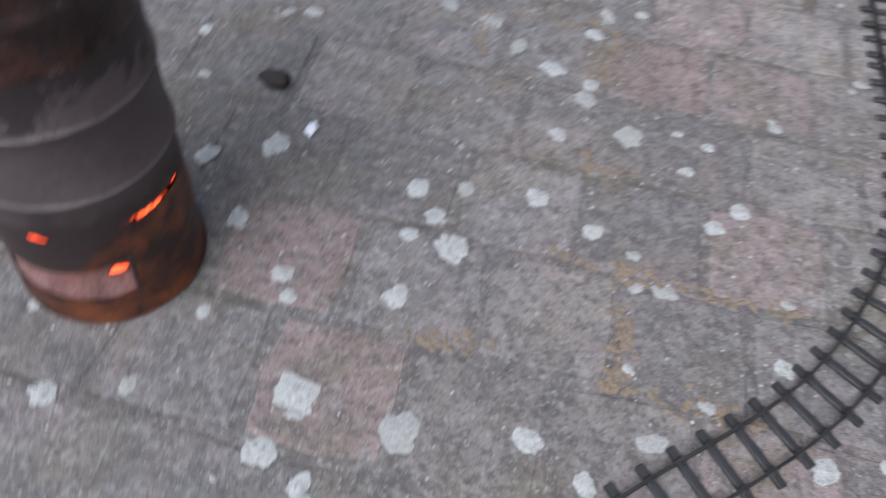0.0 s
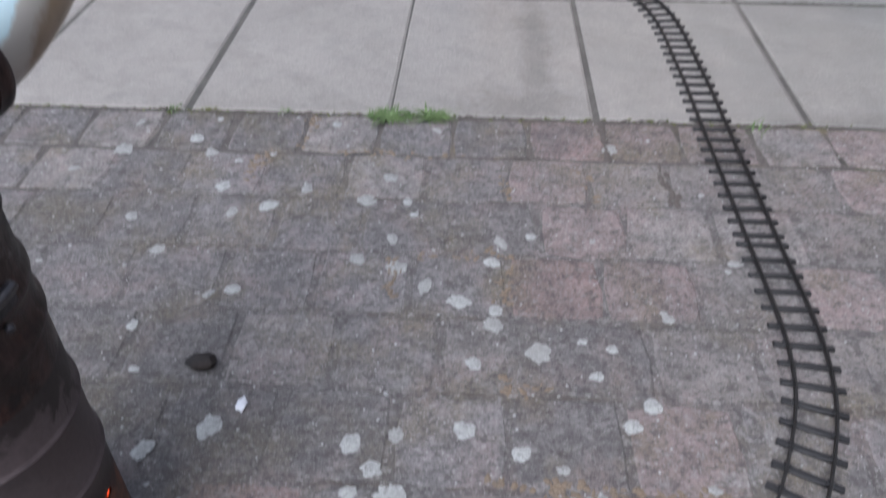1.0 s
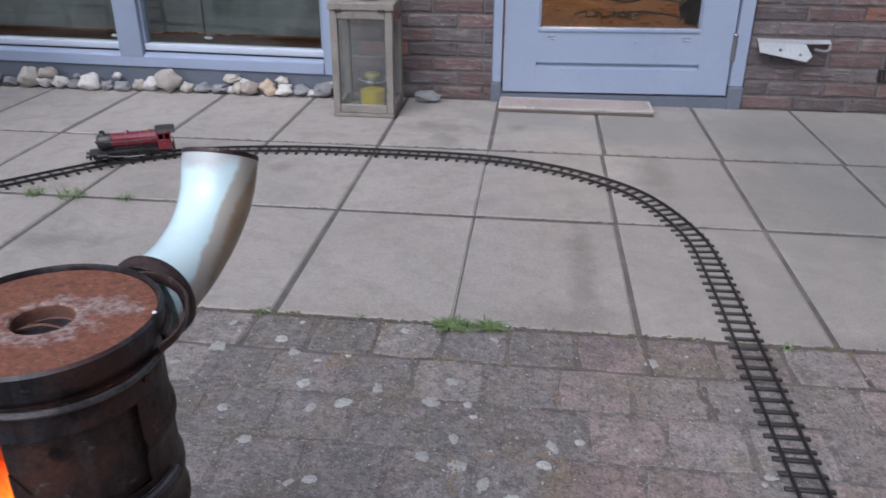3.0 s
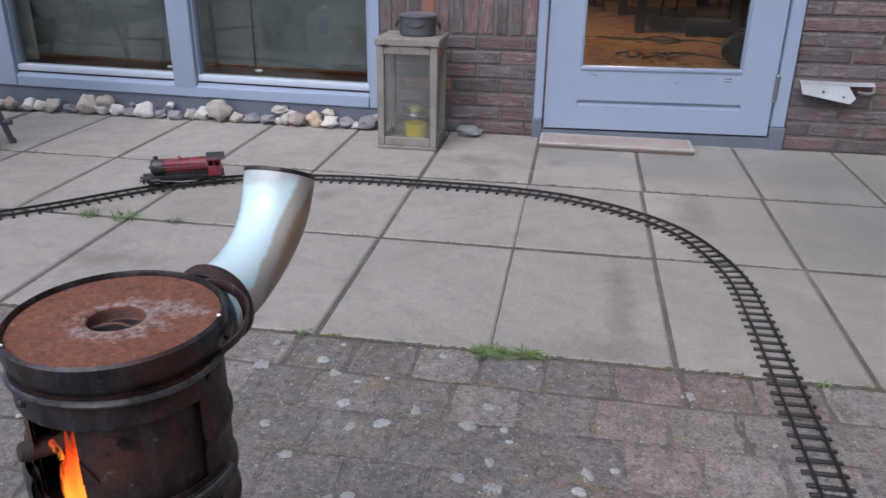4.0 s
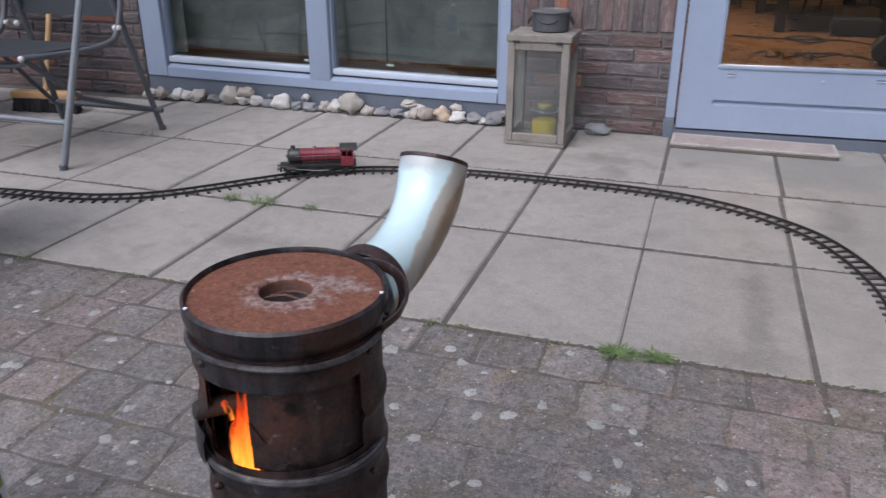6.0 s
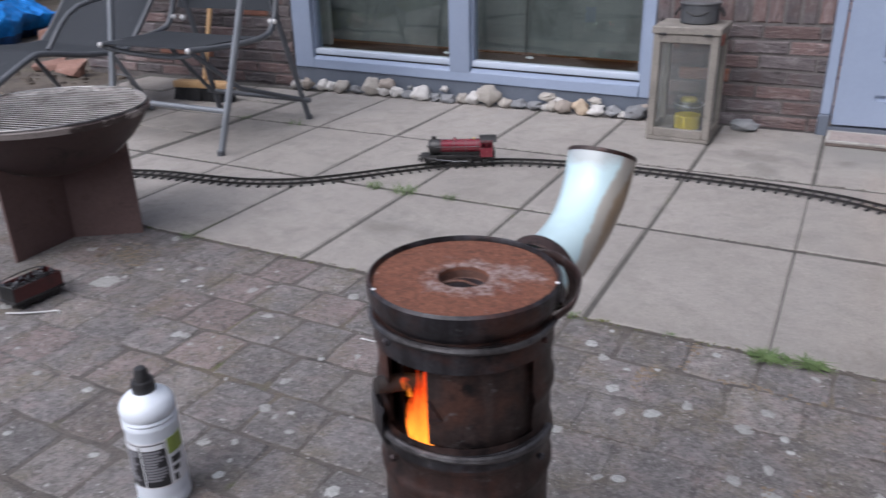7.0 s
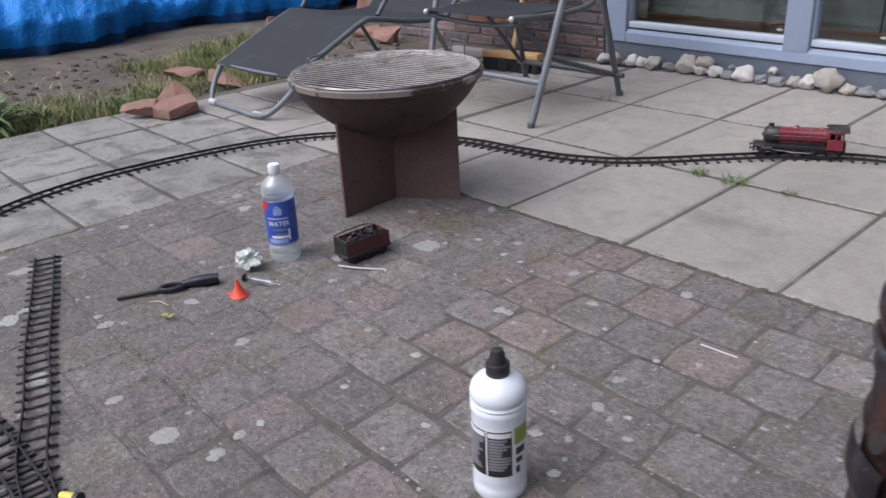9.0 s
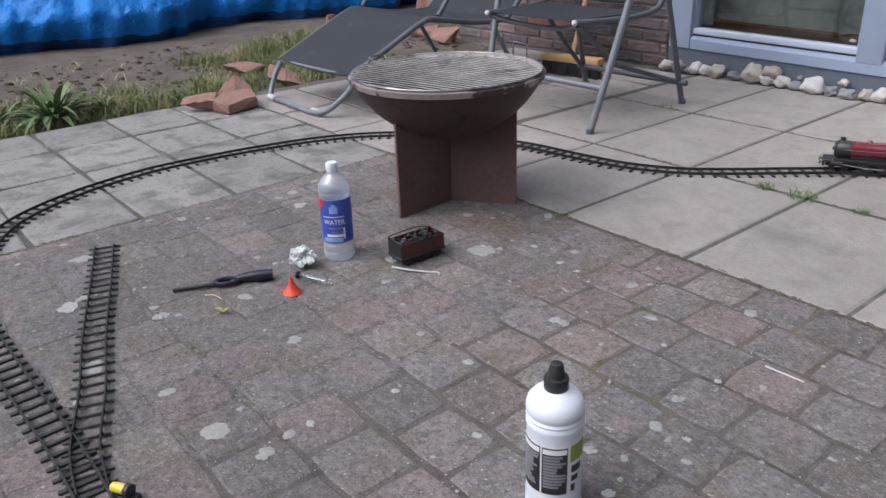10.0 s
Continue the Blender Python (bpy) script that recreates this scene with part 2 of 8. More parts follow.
SLAB_BLOTS = [(0.295, 0.29, 0.030, 0.33), (0.27, 0.05, 0.10, 0.05), (-0.20, 1.47, 0.13, 0.055), (-0.16, 1.30, 0.05, 0.10), (-0.665, 0.945, 0.035, 0.040), (0.97, 0.00, 0.16, 0.05), (0.56, 1.00, 0.05, 0.16), (1.30, 0.75, 0.05, 0.22), (-1.1, 0.3, 0.10, 0.05), (0.1, 1.5, 0.03, 0.03)]
# Right slabs: discolouring, and that side's weaker light put into the colour.
SLAB_DIM_SIDE = [(1.40, 1.0, 0.92, 1.25), (0.58, 1.52, 0.24, 0.30), (0.16, 1.66, 0.24, 0.18), (0.66, 0.95, 0.20, 0.40)]
SLAB_DAMP = [(1.02, 0.92, 0.25, 0.34), (1.50, 1.0, 0.26, 0.45), (1.10, 1.52, 0.26, 0.22)]


def stained_slab(name):
    """Smooth grey concrete with grit, drips and damp patches, its right side dimmed in colour."""
    n = Nodes(name)
    co = n.coords("World")
    fine, mid, big = n.noise(co, 420, 3, 0.7), n.noise(co, 60, 5, 0.7), n.noise(co, 3.2, 6, 0.6)
    col = n.mix(n.span(big, 0.32, 0.68), (0.300, 0.277, 0.257), (0.372, 0.345, 0.319))
    col = n.mix(n.span(n.noise(co, 11, 6, 0.68, 0.3), 0.50, 0.74, 0.0, 0.55), col, (0.185, 0.178, 0.166))
    col = n.mix(n.span(mid, 0.52, 0.70, 0.0, 0.26), col, (0.190, 0.180, 0.168))
    col = n.mix(n.span(mid, 0.46, 0.34, 0.0, 0.35), col, (0.36, 0.345, 0.328))
    col = n.mix(n.span(n.noise(co, 6.5, 6, 0.72, 0.4), 0.46, 0.66, 0.0, 0.5), col, (0.222, 0.202, 0.183))
    col = n.mix(n.math("MULTIPLY", blot(n, co, SLAB_DIM_SIDE, 0.5, 6, 0.9), 0.75), col, (0.232, 0.224, 0.210))
    col = n.mix(n.math("MULTIPLY", blot(n, co, SLAB_DAMP, 0.5, 5, 0.7), 0.55), col, (0.178, 0.175, 0.166))
    col = n.mix(n.math("MULTIPLY", blot(n, co, SLAB_BLOTS, 0.8, 14, 1.3), 0.40), col, (0.105, 0.100, 0.093))
    off = n.add("VectorMath", {0: co, 1: (1.7, 2.9, 0.4)}, operation="ADD").outputs[0]
    col = n.mix(n.span(n.noise(off, 130, 4, 0.7), 0.70, 0.77, 0.0, 0.8), col, (0.12, 0.115, 0.108))
    col = n.mix(n.span(n.noise(off, 170, 4, 0.7), 0.30, 0.22, 0.0, 0.8), col, (0.40, 0.39, 0.375))
    g = n.math("MULTIPLY", n.span(fine, 0.25, 0.75, 0.74, 1.26), n.math("MULTIPLY", n.span(n.noise(off, 210, 4, 0.75), 0.3, 0.7, 0.84, 1.16), n.span(n.add("ObjectInfo").outputs["Random"], 0, 1, 0.94, 1.05)))
    n.put("Base Color", n.mix(1.0, col, n.add("CombineXYZ", {0: g, 1: g, 2: g}).outputs[0], "MULTIPLY"))
    n.put("Roughness", n.span(big, 0.3, 0.7, 0.78, 0.92))
    n.put("Normal", n.add("Bump", {"Height": n.math("ADD", fine, n.math("MULTIPLY", mid, 0.7)), "Strength": 0.7, "Distance": 0.003}).outputs[0])
    return n.mat


def grooved_brick(name, ca, cb, streak, patch):
    """Hand-formed brick with folds running along its length."""
    n = Nodes(name)
    shift = n.math("MULTIPLY", n.add("ObjectInfo").outputs["Random"], 37.0)
    co = n.add("VectorMath", {0: n.coords("Object"), 1: n.add("CombineXYZ", {0: shift, 1: shift, 2: 0.0}).outputs[0]}, operation="ADD").outputs[0]
    long = n.add("VectorMath", {0: co, 1: (13.0, 62.0, 13.0)}, operation="MULTIPLY").outputs[0]
    fold, fine = n.noise(long, 1.0, 4, 0.6, 0.9), n.noise(co, 170, 3, 0.7)
    col = n.mix(n.span(n.noise(co, 11, 5), 0.3, 0.7), ca, cb)
    col = n.mix(n.span(n.noise(n.coords("World"), 9, 5, 0.6), 0.50, 0.64, 0.0, 0.8), col, patch)
    col = n.mix(n.span(n.noise(n.coords("World"), 5, 6, 0.7), 0.56, 0.70, 0.0, 0.5), col, (0.26, 0.235, 0.225))
    col = n.mix(n.span(fold, 0.54, 0.66, 0.0, 0.75), col, streak)
    col = n.mix(n.span(fold, 0.37, 0.31, 0.0, 0.85), col, (0.040, 0.032, 0.033))
    g = n.math("MULTIPLY", n.span(fine, 0.25, 0.75, 0.75, 1.25), n.span(n.add("ObjectInfo").outputs["Random"], 0, 1, 0.75, 1.25))
    n.put("Base Color", n.mix(1.0, col, n.add("CombineXYZ", {0: g, 1: g, 2: g}).outputs[0], "MULTIPLY"))
    n.put("Roughness", 0.88)
    n.put("Normal", n.add("Bump", {"Height": n.math("ADD", fold, n.math("MULTIPLY", fine, 0.2)), "Strength": 1.0, "Distance": 0.010}).outputs[0])
    return n.mat


M = {}
M["ember"] = ember_glow("ember")
M["can_lower"] = can_steel("scorched_can")
M["soil"] = surface("soil", (0.062, 0.050, 0.041), (0.135, 0.113, 0.092), 6, 90, (0.85, 0.97), 0, 0.6, 0.01, 0.35, [((0.05, 0.055, 0.02), 3, 0.55, 0.75)], 0, "World")
M["joint"] = surface("joint_sand_and_moss", (0.084, 0.075, 0.069), (0.134, 0.119, 0.108), 40, 300, (0.9, 1.0), 0, 0.9, 0.003, 0.5, [((0.066, 0.061, 0.057), 14, 0.52, 0.66), ((0.150, 0.122, 0.082), 5.5, 0.56, 0.68), ((0.090, 0.102, 0.040), 4, 0.60, 0.70)], 0, "World")
M["paver_grey"] = gritty_paver("grey_concrete_paver", (0.154, 0.143, 0.141), (0.203, 0.188, 0.185))
M["paver_pink"] = gritty_paver("faded_red_concrete_paver", (0.198, 0.158, 0.150), (0.240, 0.195, 0.186))
M["paver_rose"] = gritty_paver("rose_concrete_paver", (0.236, 0.174, 0.164), (0.280, 0.209, 0.196))
M["joint_sand"] = gritty_paver("gritty_joint_sand", (0.118, 0.107, 0.103), (0.160, 0.146, 0.140))
M["paver_tan"] = gritty_paver("tan_concrete_paver", (0.195, 0.176, 0.166), (0.245, 0.223, 0.210))
M["slab"] = stained_slab("concrete_slab")
M["slab_dark"] = surface("weathered_concrete_slab", (0.215, 0.210, 0.197), (0.290, 0.282, 0.266), 6, 300, (0.8, 0.95), 0, 0.7, 0.003, 0.26, [((0.135, 0.131, 0.122), 7, 0.48, 0.64), ((0.13, 0.14, 0.085), 9, 0.60, 0.76), ((0.105, 0.10, 0.094), 70, 0.56, 0.68), ((0.34, 0.33, 0.315), 90, 0.62, 0.72)], 0.1, "World")
M["slab_joint"] = surface("dark_slab_joint", (0.065, 0.062, 0.057), (0.125, 0.116, 0.105), 14, 160, (0.9, 1.0), 0, 0.5, 0.004, 0.3, [((0.08, 0.088, 0.03), 4, 0.6, 0.75), ((0.17, 0.16, 0.145), 7, 0.55, 0.68)], 0, "World")
M["orange_lichen"] = surface("orange_brown_lichen", (0.165, 0.132, 0.102), (0.215, 0.162, 0.112), 60, 500, (0.9, 1.0), 0, 0.5, 0.002, 0.45, (), 0, "World")
M["dirt"] = surface("dark_damp_dirt", (0.075, 0.064, 0.056), (0.125, 0.108, 0.096), 30, 400, (0.8, 0.95), 0, 0.4, 0.002, 0.4, (), 0, "World")
M["lichen_grey"] = surface("faint_grey_lichen", (0.25, 0.25, 0.24), (0.34, 0.34, 0.325), 90, 500, (0.9, 1.0), 0, 0.5, 0.002, 0.4, (), 0, "World")
M["lichen"] = surface("pale_lichen", (0.29, 0.295, 0.285), (0.43, 0.435, 0.42), 130, 700, (0.9, 1.0), 0, 0.5, 0.002, 0.4, [((0.20, 0.195, 0.19), 200, 0.55, 0.66)], 0, "World")
M["brick_dark"] = grooved_brick("dark_wall_brick", (0.092, 0.079, 0.083), (0.142, 0.123, 0.127), (0.215, 0.195, 0.197), (0.120, 0.086, 0.084))
M["brick_red"] = grooved_brick("purple_red_wall_brick", (0.132, 0.090, 0.087), (0.178, 0.122, 0.116), (0.24, 0.195, 0.19), (0.115, 0.092, 0.094))
M["brick_orange"] = grooved_brick("orange_red_wall_brick", (0.215, 0.092, 0.062), (0.265, 0.122, 0.084), (0.25, 0.15, 0.12), (0.190, 0.095, 0.075))
M["mortar"] = surface("mortar", (0.112, 0.102, 0.101), (0.168, 0.154, 0.151), 12, 200, (0.9, 1.0), 0, 0.6, 0.004, 0.3, [((0.070, 0.060, 0.058), 7, 0.52, 0.68)], 0, "World")
M["paint_blue"] = surface("pale_blue_grey_paint", (0.268, 0.325, 0.440), (0.298, 0.356, 0.472), 3, 60, (0.32, 0.45), 0, 0.06, 0.001, 0.03, [((0.23, 0.27, 0.34), 5, 0.62, 0.85)], 0, "World", 0.5)
M["paint_white"] = surface("pale_glazing_bead", (0.44, 0.50, 0.60), (0.50, 0.56, 0.65), 3, 60, (0.3, 0.4), 0, 0.05, 0.001, 0.03, (), 0, "World")
M["plinth"] = surface("dark_grey_painted_plinth", (0.105, 0.125, 0.16), (0.14, 0.16, 0.20), 6, 90, (0.5, 0.7), 0, 0.1, 0.001, 0.1, (), 0, "World")
M["black_plastic"] = surface("black_plastic", (0.020, 0.020, 0.022), (0.032, 0.031, 0.032), 30, 200, (0.4, 0.6), 0, 0.1, 0.0005, 0.15)
M["rail"] = surface("blackened_rail", (0.024, 0.023, 0.023), (0.046, 0.043, 0.041), 40, 300, (0.35, 0.55), 0.4, 0.1, 0.0005, 0.15, (), 0, "World")
M["steel_burnt"] = scorched_steel("burnt_steel", (0.014, 0.013, 0.015), (0.050, 0.048, 0.056), (0.060, 0.024, 0.017))
M["steel_handle"] = scorched_steel("red_brown_scaled_steel", (0.034, 0.021, 0.020), (0.066, 0.041, 0.038), (0.078, 0.038, 0.031), (0.38, 0.58))
M["steel_rusty"] = scorched_steel("rusty_blackened_steel", (0.020, 0.014, 0.013), (0.060, 0.036, 0.033), (0.092, 0.036, 0.024), (0.40, 0.62))
M["steel_brown"] = scorched_steel("brown_scorched_steel", (0.027, 0.019, 0.018), (0.057, 0.041, 0.039), (0.086, 0.040, 0.029), (0.34, 0.55))
M["steel_hoop"] = surface("worn_steel_hoop", (0.06, 0.055, 0.057), (0.17, 0.165, 0.17), 60, 300, (0.3, 0.5), 0.8, 0.15, 0.0006, 0.25)
M["ash"] = surface("pink_grey_ash", (0.105, 0.048, 0.043), (0.21, 0.115, 0.105), 60, 300, (0.9, 1.0), 0, 0.5, 0.002, 0.35)
M["char"] = surface("charred_wood", (0.010, 0.009, 0.009), (0.035, 0.026, 0.022), 40, 200, (0.7, 0.9), 0, 0.5, 0.001, 0.3)
M["rust"] = rusty_lid("orange_rust")
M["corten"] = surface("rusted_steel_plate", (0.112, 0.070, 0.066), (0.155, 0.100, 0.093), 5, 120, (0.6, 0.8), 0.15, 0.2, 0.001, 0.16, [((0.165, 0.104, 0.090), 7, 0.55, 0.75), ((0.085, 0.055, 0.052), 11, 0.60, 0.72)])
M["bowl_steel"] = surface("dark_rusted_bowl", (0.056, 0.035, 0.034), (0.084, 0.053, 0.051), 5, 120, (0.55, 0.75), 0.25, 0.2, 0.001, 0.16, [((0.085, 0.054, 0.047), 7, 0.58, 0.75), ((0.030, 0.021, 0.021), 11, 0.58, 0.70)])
M["scuffed_edge"] = surface("scuffed_steel_edge", (0.24, 0.215, 0.205), (0.36, 0.31, 0.29), 14, 200, (0.45, 0.65), 0.3, 0.2, 0.0008, 0.25, [((0.06, 0.043, 0.041), 9, 0.49, 0.53), ((0.36, 0.27, 0.235), 8, 0.58, 0.66)])
M["chrome"] = surface("steel_wire", (0.30, 0.30, 0.31), (0.44, 0.43, 0.42), 30, 200, (0.22, 0.4), 0.95, 0.05, 0.0003, 0.1, [((0.12, 0.09, 0.07), 18, 0.56, 0.7)])
M["grate"] = surface("sooty_grill_wire", (0.13, 0.127, 0.127), (0.36, 0.352, 0.345), 14, 200, (0.28, 0.45), 0.85, 0.05, 0.0003, 0.12, [((0.07, 0.06, 0.055), 9, 0.56, 0.70)])
M["enamel"] = scorched_enamel("white_enamel")
M["loco_red"] = surface("crimson_loco_paint", (0.135, 0.008, 0.018), (0.190, 0.014, 0.028), 20, 160, (0.16, 0.30), 0, 0.04, 0.0003, 0.06, (), 0, "Object", 0.6, 0.6)
M["loco_black"] = surface("black_loco_paint", (0.018, 0.018, 0.019), (0.034, 0.032, 0.032), 20, 160, (0.3, 0.5), 0.1, 0.05, 0.0003, 0.12)
M["brass"] = surface("brass", (0.55, 0.38, 0.13), (0.62, 0.45, 0.18), 30, 200, (0.25, 0.4), 1.0, 0.05, 0.0003, 0.1)
M["maroon"] = surface("maroon_tender_paint", (0.058, 0.013, 0.013), (0.092, 0.020, 0.019), 25, 220, (0.35, 0.55), 0, 0.1, 0.0005, 0.18, [((0.022, 0.012, 0.011), 20, 0.55, 0.75)])
M["coal"] = surface("coal_and_scrap", (0.02, 0.02, 0.022), (0.10, 0.10, 0.11), 60, 300, (0.3, 0.6), 0, 0.3, 0.001, 0.3)
M["grey_steel"] = surface("grey_powder_coated_tube", (0.16, 0.175, 0.195), (0.205, 0.22, 0.245), 10, 120, (0.35, 0.5), 0.15, 0.05, 0.0004, 0.08)
# Chair's rear tubes get their shade as a darker grey; lounger rails are dark.
M["dark_shaded_steel"] = surface("dark_shaded_tube", (0.085, 0.092, 0.104), (0.120, 0.128, 0.142), 10, 120, (0.4, 0.55), 0.1, 0.05, 0.0004, 0.08)
M["textile"] = surface("dark_grey_mesh_fabric", (0.016, 0.020, 0.026), (0.024, 0.028, 0.035), 3, 900, (0.75, 0.9), 0, 0.3, 0.0006, 0.3, [((0.036, 0.040, 0.047), 9, 0.60, 0.75)])
M["light_plastic"] = surface("pale_grey_plastic", (0.5, 0.5, 0.5), (0.6, 0.6, 0.6), 20, 100, (0.4, 0.6), 0, 0.05, 0.0005, 0.05)
M["white_plastic"] = surface("white_plastic", (0.72, 0.78, 0.86), (0.78, 0.83, 0.90), 10, 100, (0.28, 0.4), 0, 0.03, 0.0005, 0.03)
# Dark navy holds the overhang's shade as well as the soiling.
M["tarp_hem"] = surface("soiled_shaded_tarpaulin", (0.006, 0.045, 0.15), (0.008, 0.070, 0.24), 7, 60, (0.35, 0.55), 0, 0.5, 0.012, 0.2, [((0.010, 0.035, 0.10), 5, 0.50, 0.62), ((0.045, 0.044, 0.05), 9, 0.62, 0.68)])
M["blue_tarp"] = surface("blue_tarpaulin", (0.006, 0.150, 0.52), (0.012, 0.235, 0.68), 9, 38, (0.40, 0.58), 0, 0.9, 0.022, 0.10, [((0.004, 0.06, 0.28), 3, 0.56, 0.70), ((0.02, 0.30, 0.72), 22, 0.60, 0.70)], 0, "Object", 0.32)
M["broken_brick"] = surface("broken_red_brick", (0.225, 0.120, 0.092), (0.310, 0.185, 0.150), 9, 110, (0.85, 0.97), 0, 0.6, 0.004, 0.25, [((0.19, 0.125, 0.10), 12, 0.52, 0.7), ((0.36, 0.30, 0.27), 20, 0.62, 0.72)])
M["faded_tag"] = surface("faded_red_tag", (0.30, 0.085, 0.055), (0.38, 0.14, 0.10), 30, 200, (0.7, 0.9), 0, 0.1, 0.0005, 0.2)
M["old_wood"] = surface("weathered_grey_wood", (0.178, 0.163, 0.145), (0.262, 0.240, 0.214), 7, 140, (0.75, 0.9), 0, 0.4, 0.001, 0.22, [((0.12, 0.108, 0.094), 9, 0.56, 0.75)])
M["pale_rim"] = surface("pale_worn_edge", (0.31, 0.292, 0.272), (0.39, 0.37, 0.345), 9, 120, (0.6, 0.8), 0, 0.15, 0.001, 0.16, [((0.21, 0.195, 0.175), 14, 0.55, 0.72)])
M["step_side"] = surface("brown_step_edge", (0.105, 0.080, 0.070), (0.165, 0.130, 0.115), 12, 160, (0.7, 0.85), 0, 0.3, 0.001, 0.2)
M["tread"] = surface("brown_worn_tread", (0.270, 0.225, 0.208), (0.345, 0.295, 0.275), 9, 160, (0.7, 0.85), 0, 0.3, 0.001, 0.2, [((0.17, 0.15, 0.135), 11, 0.55, 0.7)])
M["pale_wood"] = surface("pale_beech_wood", (0.50, 0.31, 0.145), (0.58, 0.38, 0.20), 8, 120, (0.5, 0.65), 0, 0.1, 0.0005, 0.1)
M["bristle"] = surface("black_bristles", (0.012, 0.012, 0.014), (0.03, 0.03, 0.032), 60, 500, (0.7, 0.9), 0, 0.6, 0.002, 0.4)
M["glass"] = glass("window_glass", (0.86, 0.90, 0.88), 0.0, 0.06)
M["dusty_glass"] = glass("dusty_glass", (0.90, 0.92, 0.91), 0.05, 0.05, 0.045)
M["clear"] = glass("clear_glass", (0.93, 0.96, 0.95))
M["bottle_pet"] = glass("clear_pet_plastic", (0.95, 0.97, 0.99), 0.06, 0.16, 0.30)
M["syringe_barrel"] = glass("cloudy_clear_plastic", (0.80, 0.82, 0.82), 0.12, 0.10, 0.12)
M["yellow_wax"] = surface("yellow_candle_wax", (0.70, 0.48, 0.02), (0.78, 0.56, 0.04), 10, 80, (0.35, 0.5), 0, 0.05, 0.0005, 0.05)
M["jar_lid"] = surface("dull_brass_lid", (0.25, 0.205, 0.045), (0.36, 0.30, 0.08), 30, 120, (0.4, 0.6), 0.3, 0.1, 0.0004, 0.15)
M["pot_metal"] = surface("dark_dull_aluminium", (0.095, 0.10, 0.108), (0.15, 0.155, 0.165), 9, 120, (0.45, 0.6), 0.6, 0.08, 0.0005, 0.15)
M["aluminium"] = surface("dull_aluminium", (0.20, 0.205, 0.215), (0.29, 0.295, 0.305), 9, 120, (0.4, 0.55), 0.7, 0.08, 0.0005, 0.12)
M["zinc"] = surface("galvanised_sheet", (0.42, 0.45, 0.48), (0.54, 0.57, 0.60), 9, 90, (0.4, 0.6), 0.4, 0.08, 0.0005, 0.1)
M["orange_plastic"] = surface("red_orange_plastic", (0.72, 0.06, 0.03), (0.80, 0.09, 0.04), 20, 100, (0.35, 0.5), 0, 0.03, 0.0003, 0.04)
M["yellow_plastic"] = surface("yellow_plastic", (0.62, 0.52, 0.06), (0.72, 0.60, 0.10), 20, 100, (0.35, 0.5), 0, 0.03, 0.0003, 0.05)
M["navy_plastic"] = surface("navy_black_plastic", (0.010, 0.010, 0.020), (0.02, 0.019, 0.035), 20, 100, (0.15, 0.3), 0, 0.03, 0.0003, 0.05)
M["tissue"] = surface("pale_green_paper_tissue", (0.52, 0.58, 0.56), (0.66, 0.70, 0.68), 30, 200, (0.8, 0.95), 0, 0.2, 0.001, 0.1)
M["label_blue"] = surface("blue_label", (0.030, 0.065, 0.36), (0.055, 0.12, 0.50), 20, 90, (0.3, 0.45), 0, 0.0, 0.001, 0.05)
M["label_light"] = surface("light_blue_print", (0.22, 0.34, 0.68), (0.34, 0.46, 0.76), 30, 90, (0.3, 0.45), 0, 0.0, 0.001, 0.05)
M["label_red"] = surface("red_label", (0.55, 0.03, 0.025), (0.6, 0.04, 0.03), 20, 90, (0.3, 0.45), 0, 0.0, 0.001, 0.05)
M["label_white"] = surface("white_print", (0.72, 0.74, 0.78), (0.78, 0.79, 0.82), 20, 90, (0.35, 0.5), 0, 0.0, 0.001, 0.03)
M["label_grey"] = surface("grey_print", (0.20, 0.20, 0.22), (0.25, 0.25, 0.27), 20, 90, (0.35, 0.5), 0, 0.0, 0.001, 0.04)
M["label_black"] = surface("black_print", (0.018, 0.018, 0.022), (0.028, 0.028, 0.032), 20, 90, (0.35, 0.5), 0, 0.0, 0.001, 0.04)
M["label_green"] = surface("green_print", (0.22, 0.30, 0.05), (0.28, 0.36, 0.08), 20, 90, (0.35, 0.5), 0, 0.0, 0.001, 0.04)
M["straw"] = surface("dry_straw", (0.45, 0.38, 0.22), (0.55, 0.48, 0.30), 30, 100, (0.8, 0.95), 0, 0.0, 0.001, 0.15)
M["leaf_pale"] = surface("bleached_dry_leaf", (0.42, 0.395, 0.36), (0.54, 0.515, 0.48), 40, 200, (0.7, 0.9), 0, 0.1, 0.0004, 0.2)
M["leaf_yellow"] = surface("yellow_green_leaf", (0.26, 0.27, 0.07), (0.36, 0.34, 0.12), 40, 200, (0.6, 0.8), 0, 0.1, 0.0004, 0.2)
M["litter"] = surface("brown_litter", (0.15, 0.115, 0.080), (0.25, 0.20, 0.14), 30, 200, (0.85, 1.0), 0, 0.0, 0.001, 0.3)
M["grass"] = surface("grass_blades", (0.110, 0.155, 0.045), (0.205, 0.230, 0.090), 8, 60, (0.6, 0.8), 0, 0.0, 0.001, 0.3, [((0.36, 0.31, 0.17), 5, 0.50, 0.62), ((0.17, 0.13, 0.075), 11, 0.56, 0.68)], 0, "World")
M["weed"] = surface("green_weed_leaves", (0.080, 0.135, 0.040), (0.145, 0.205, 0.080), 12, 60, (0.5, 0.7), 0, 0.0, 0.001, 0.25, [((0.20, 0.21, 0.10), 14, 0.58, 0.72)], 0, "World")
M["moss"] = surface("yellow_green_moss", (0.070, 0.082, 0.025), (0.125, 0.125, 0.045), 40, 200, (0.9, 1.0), 0, 0.3, 0.001, 0.3, (), 0, "World")
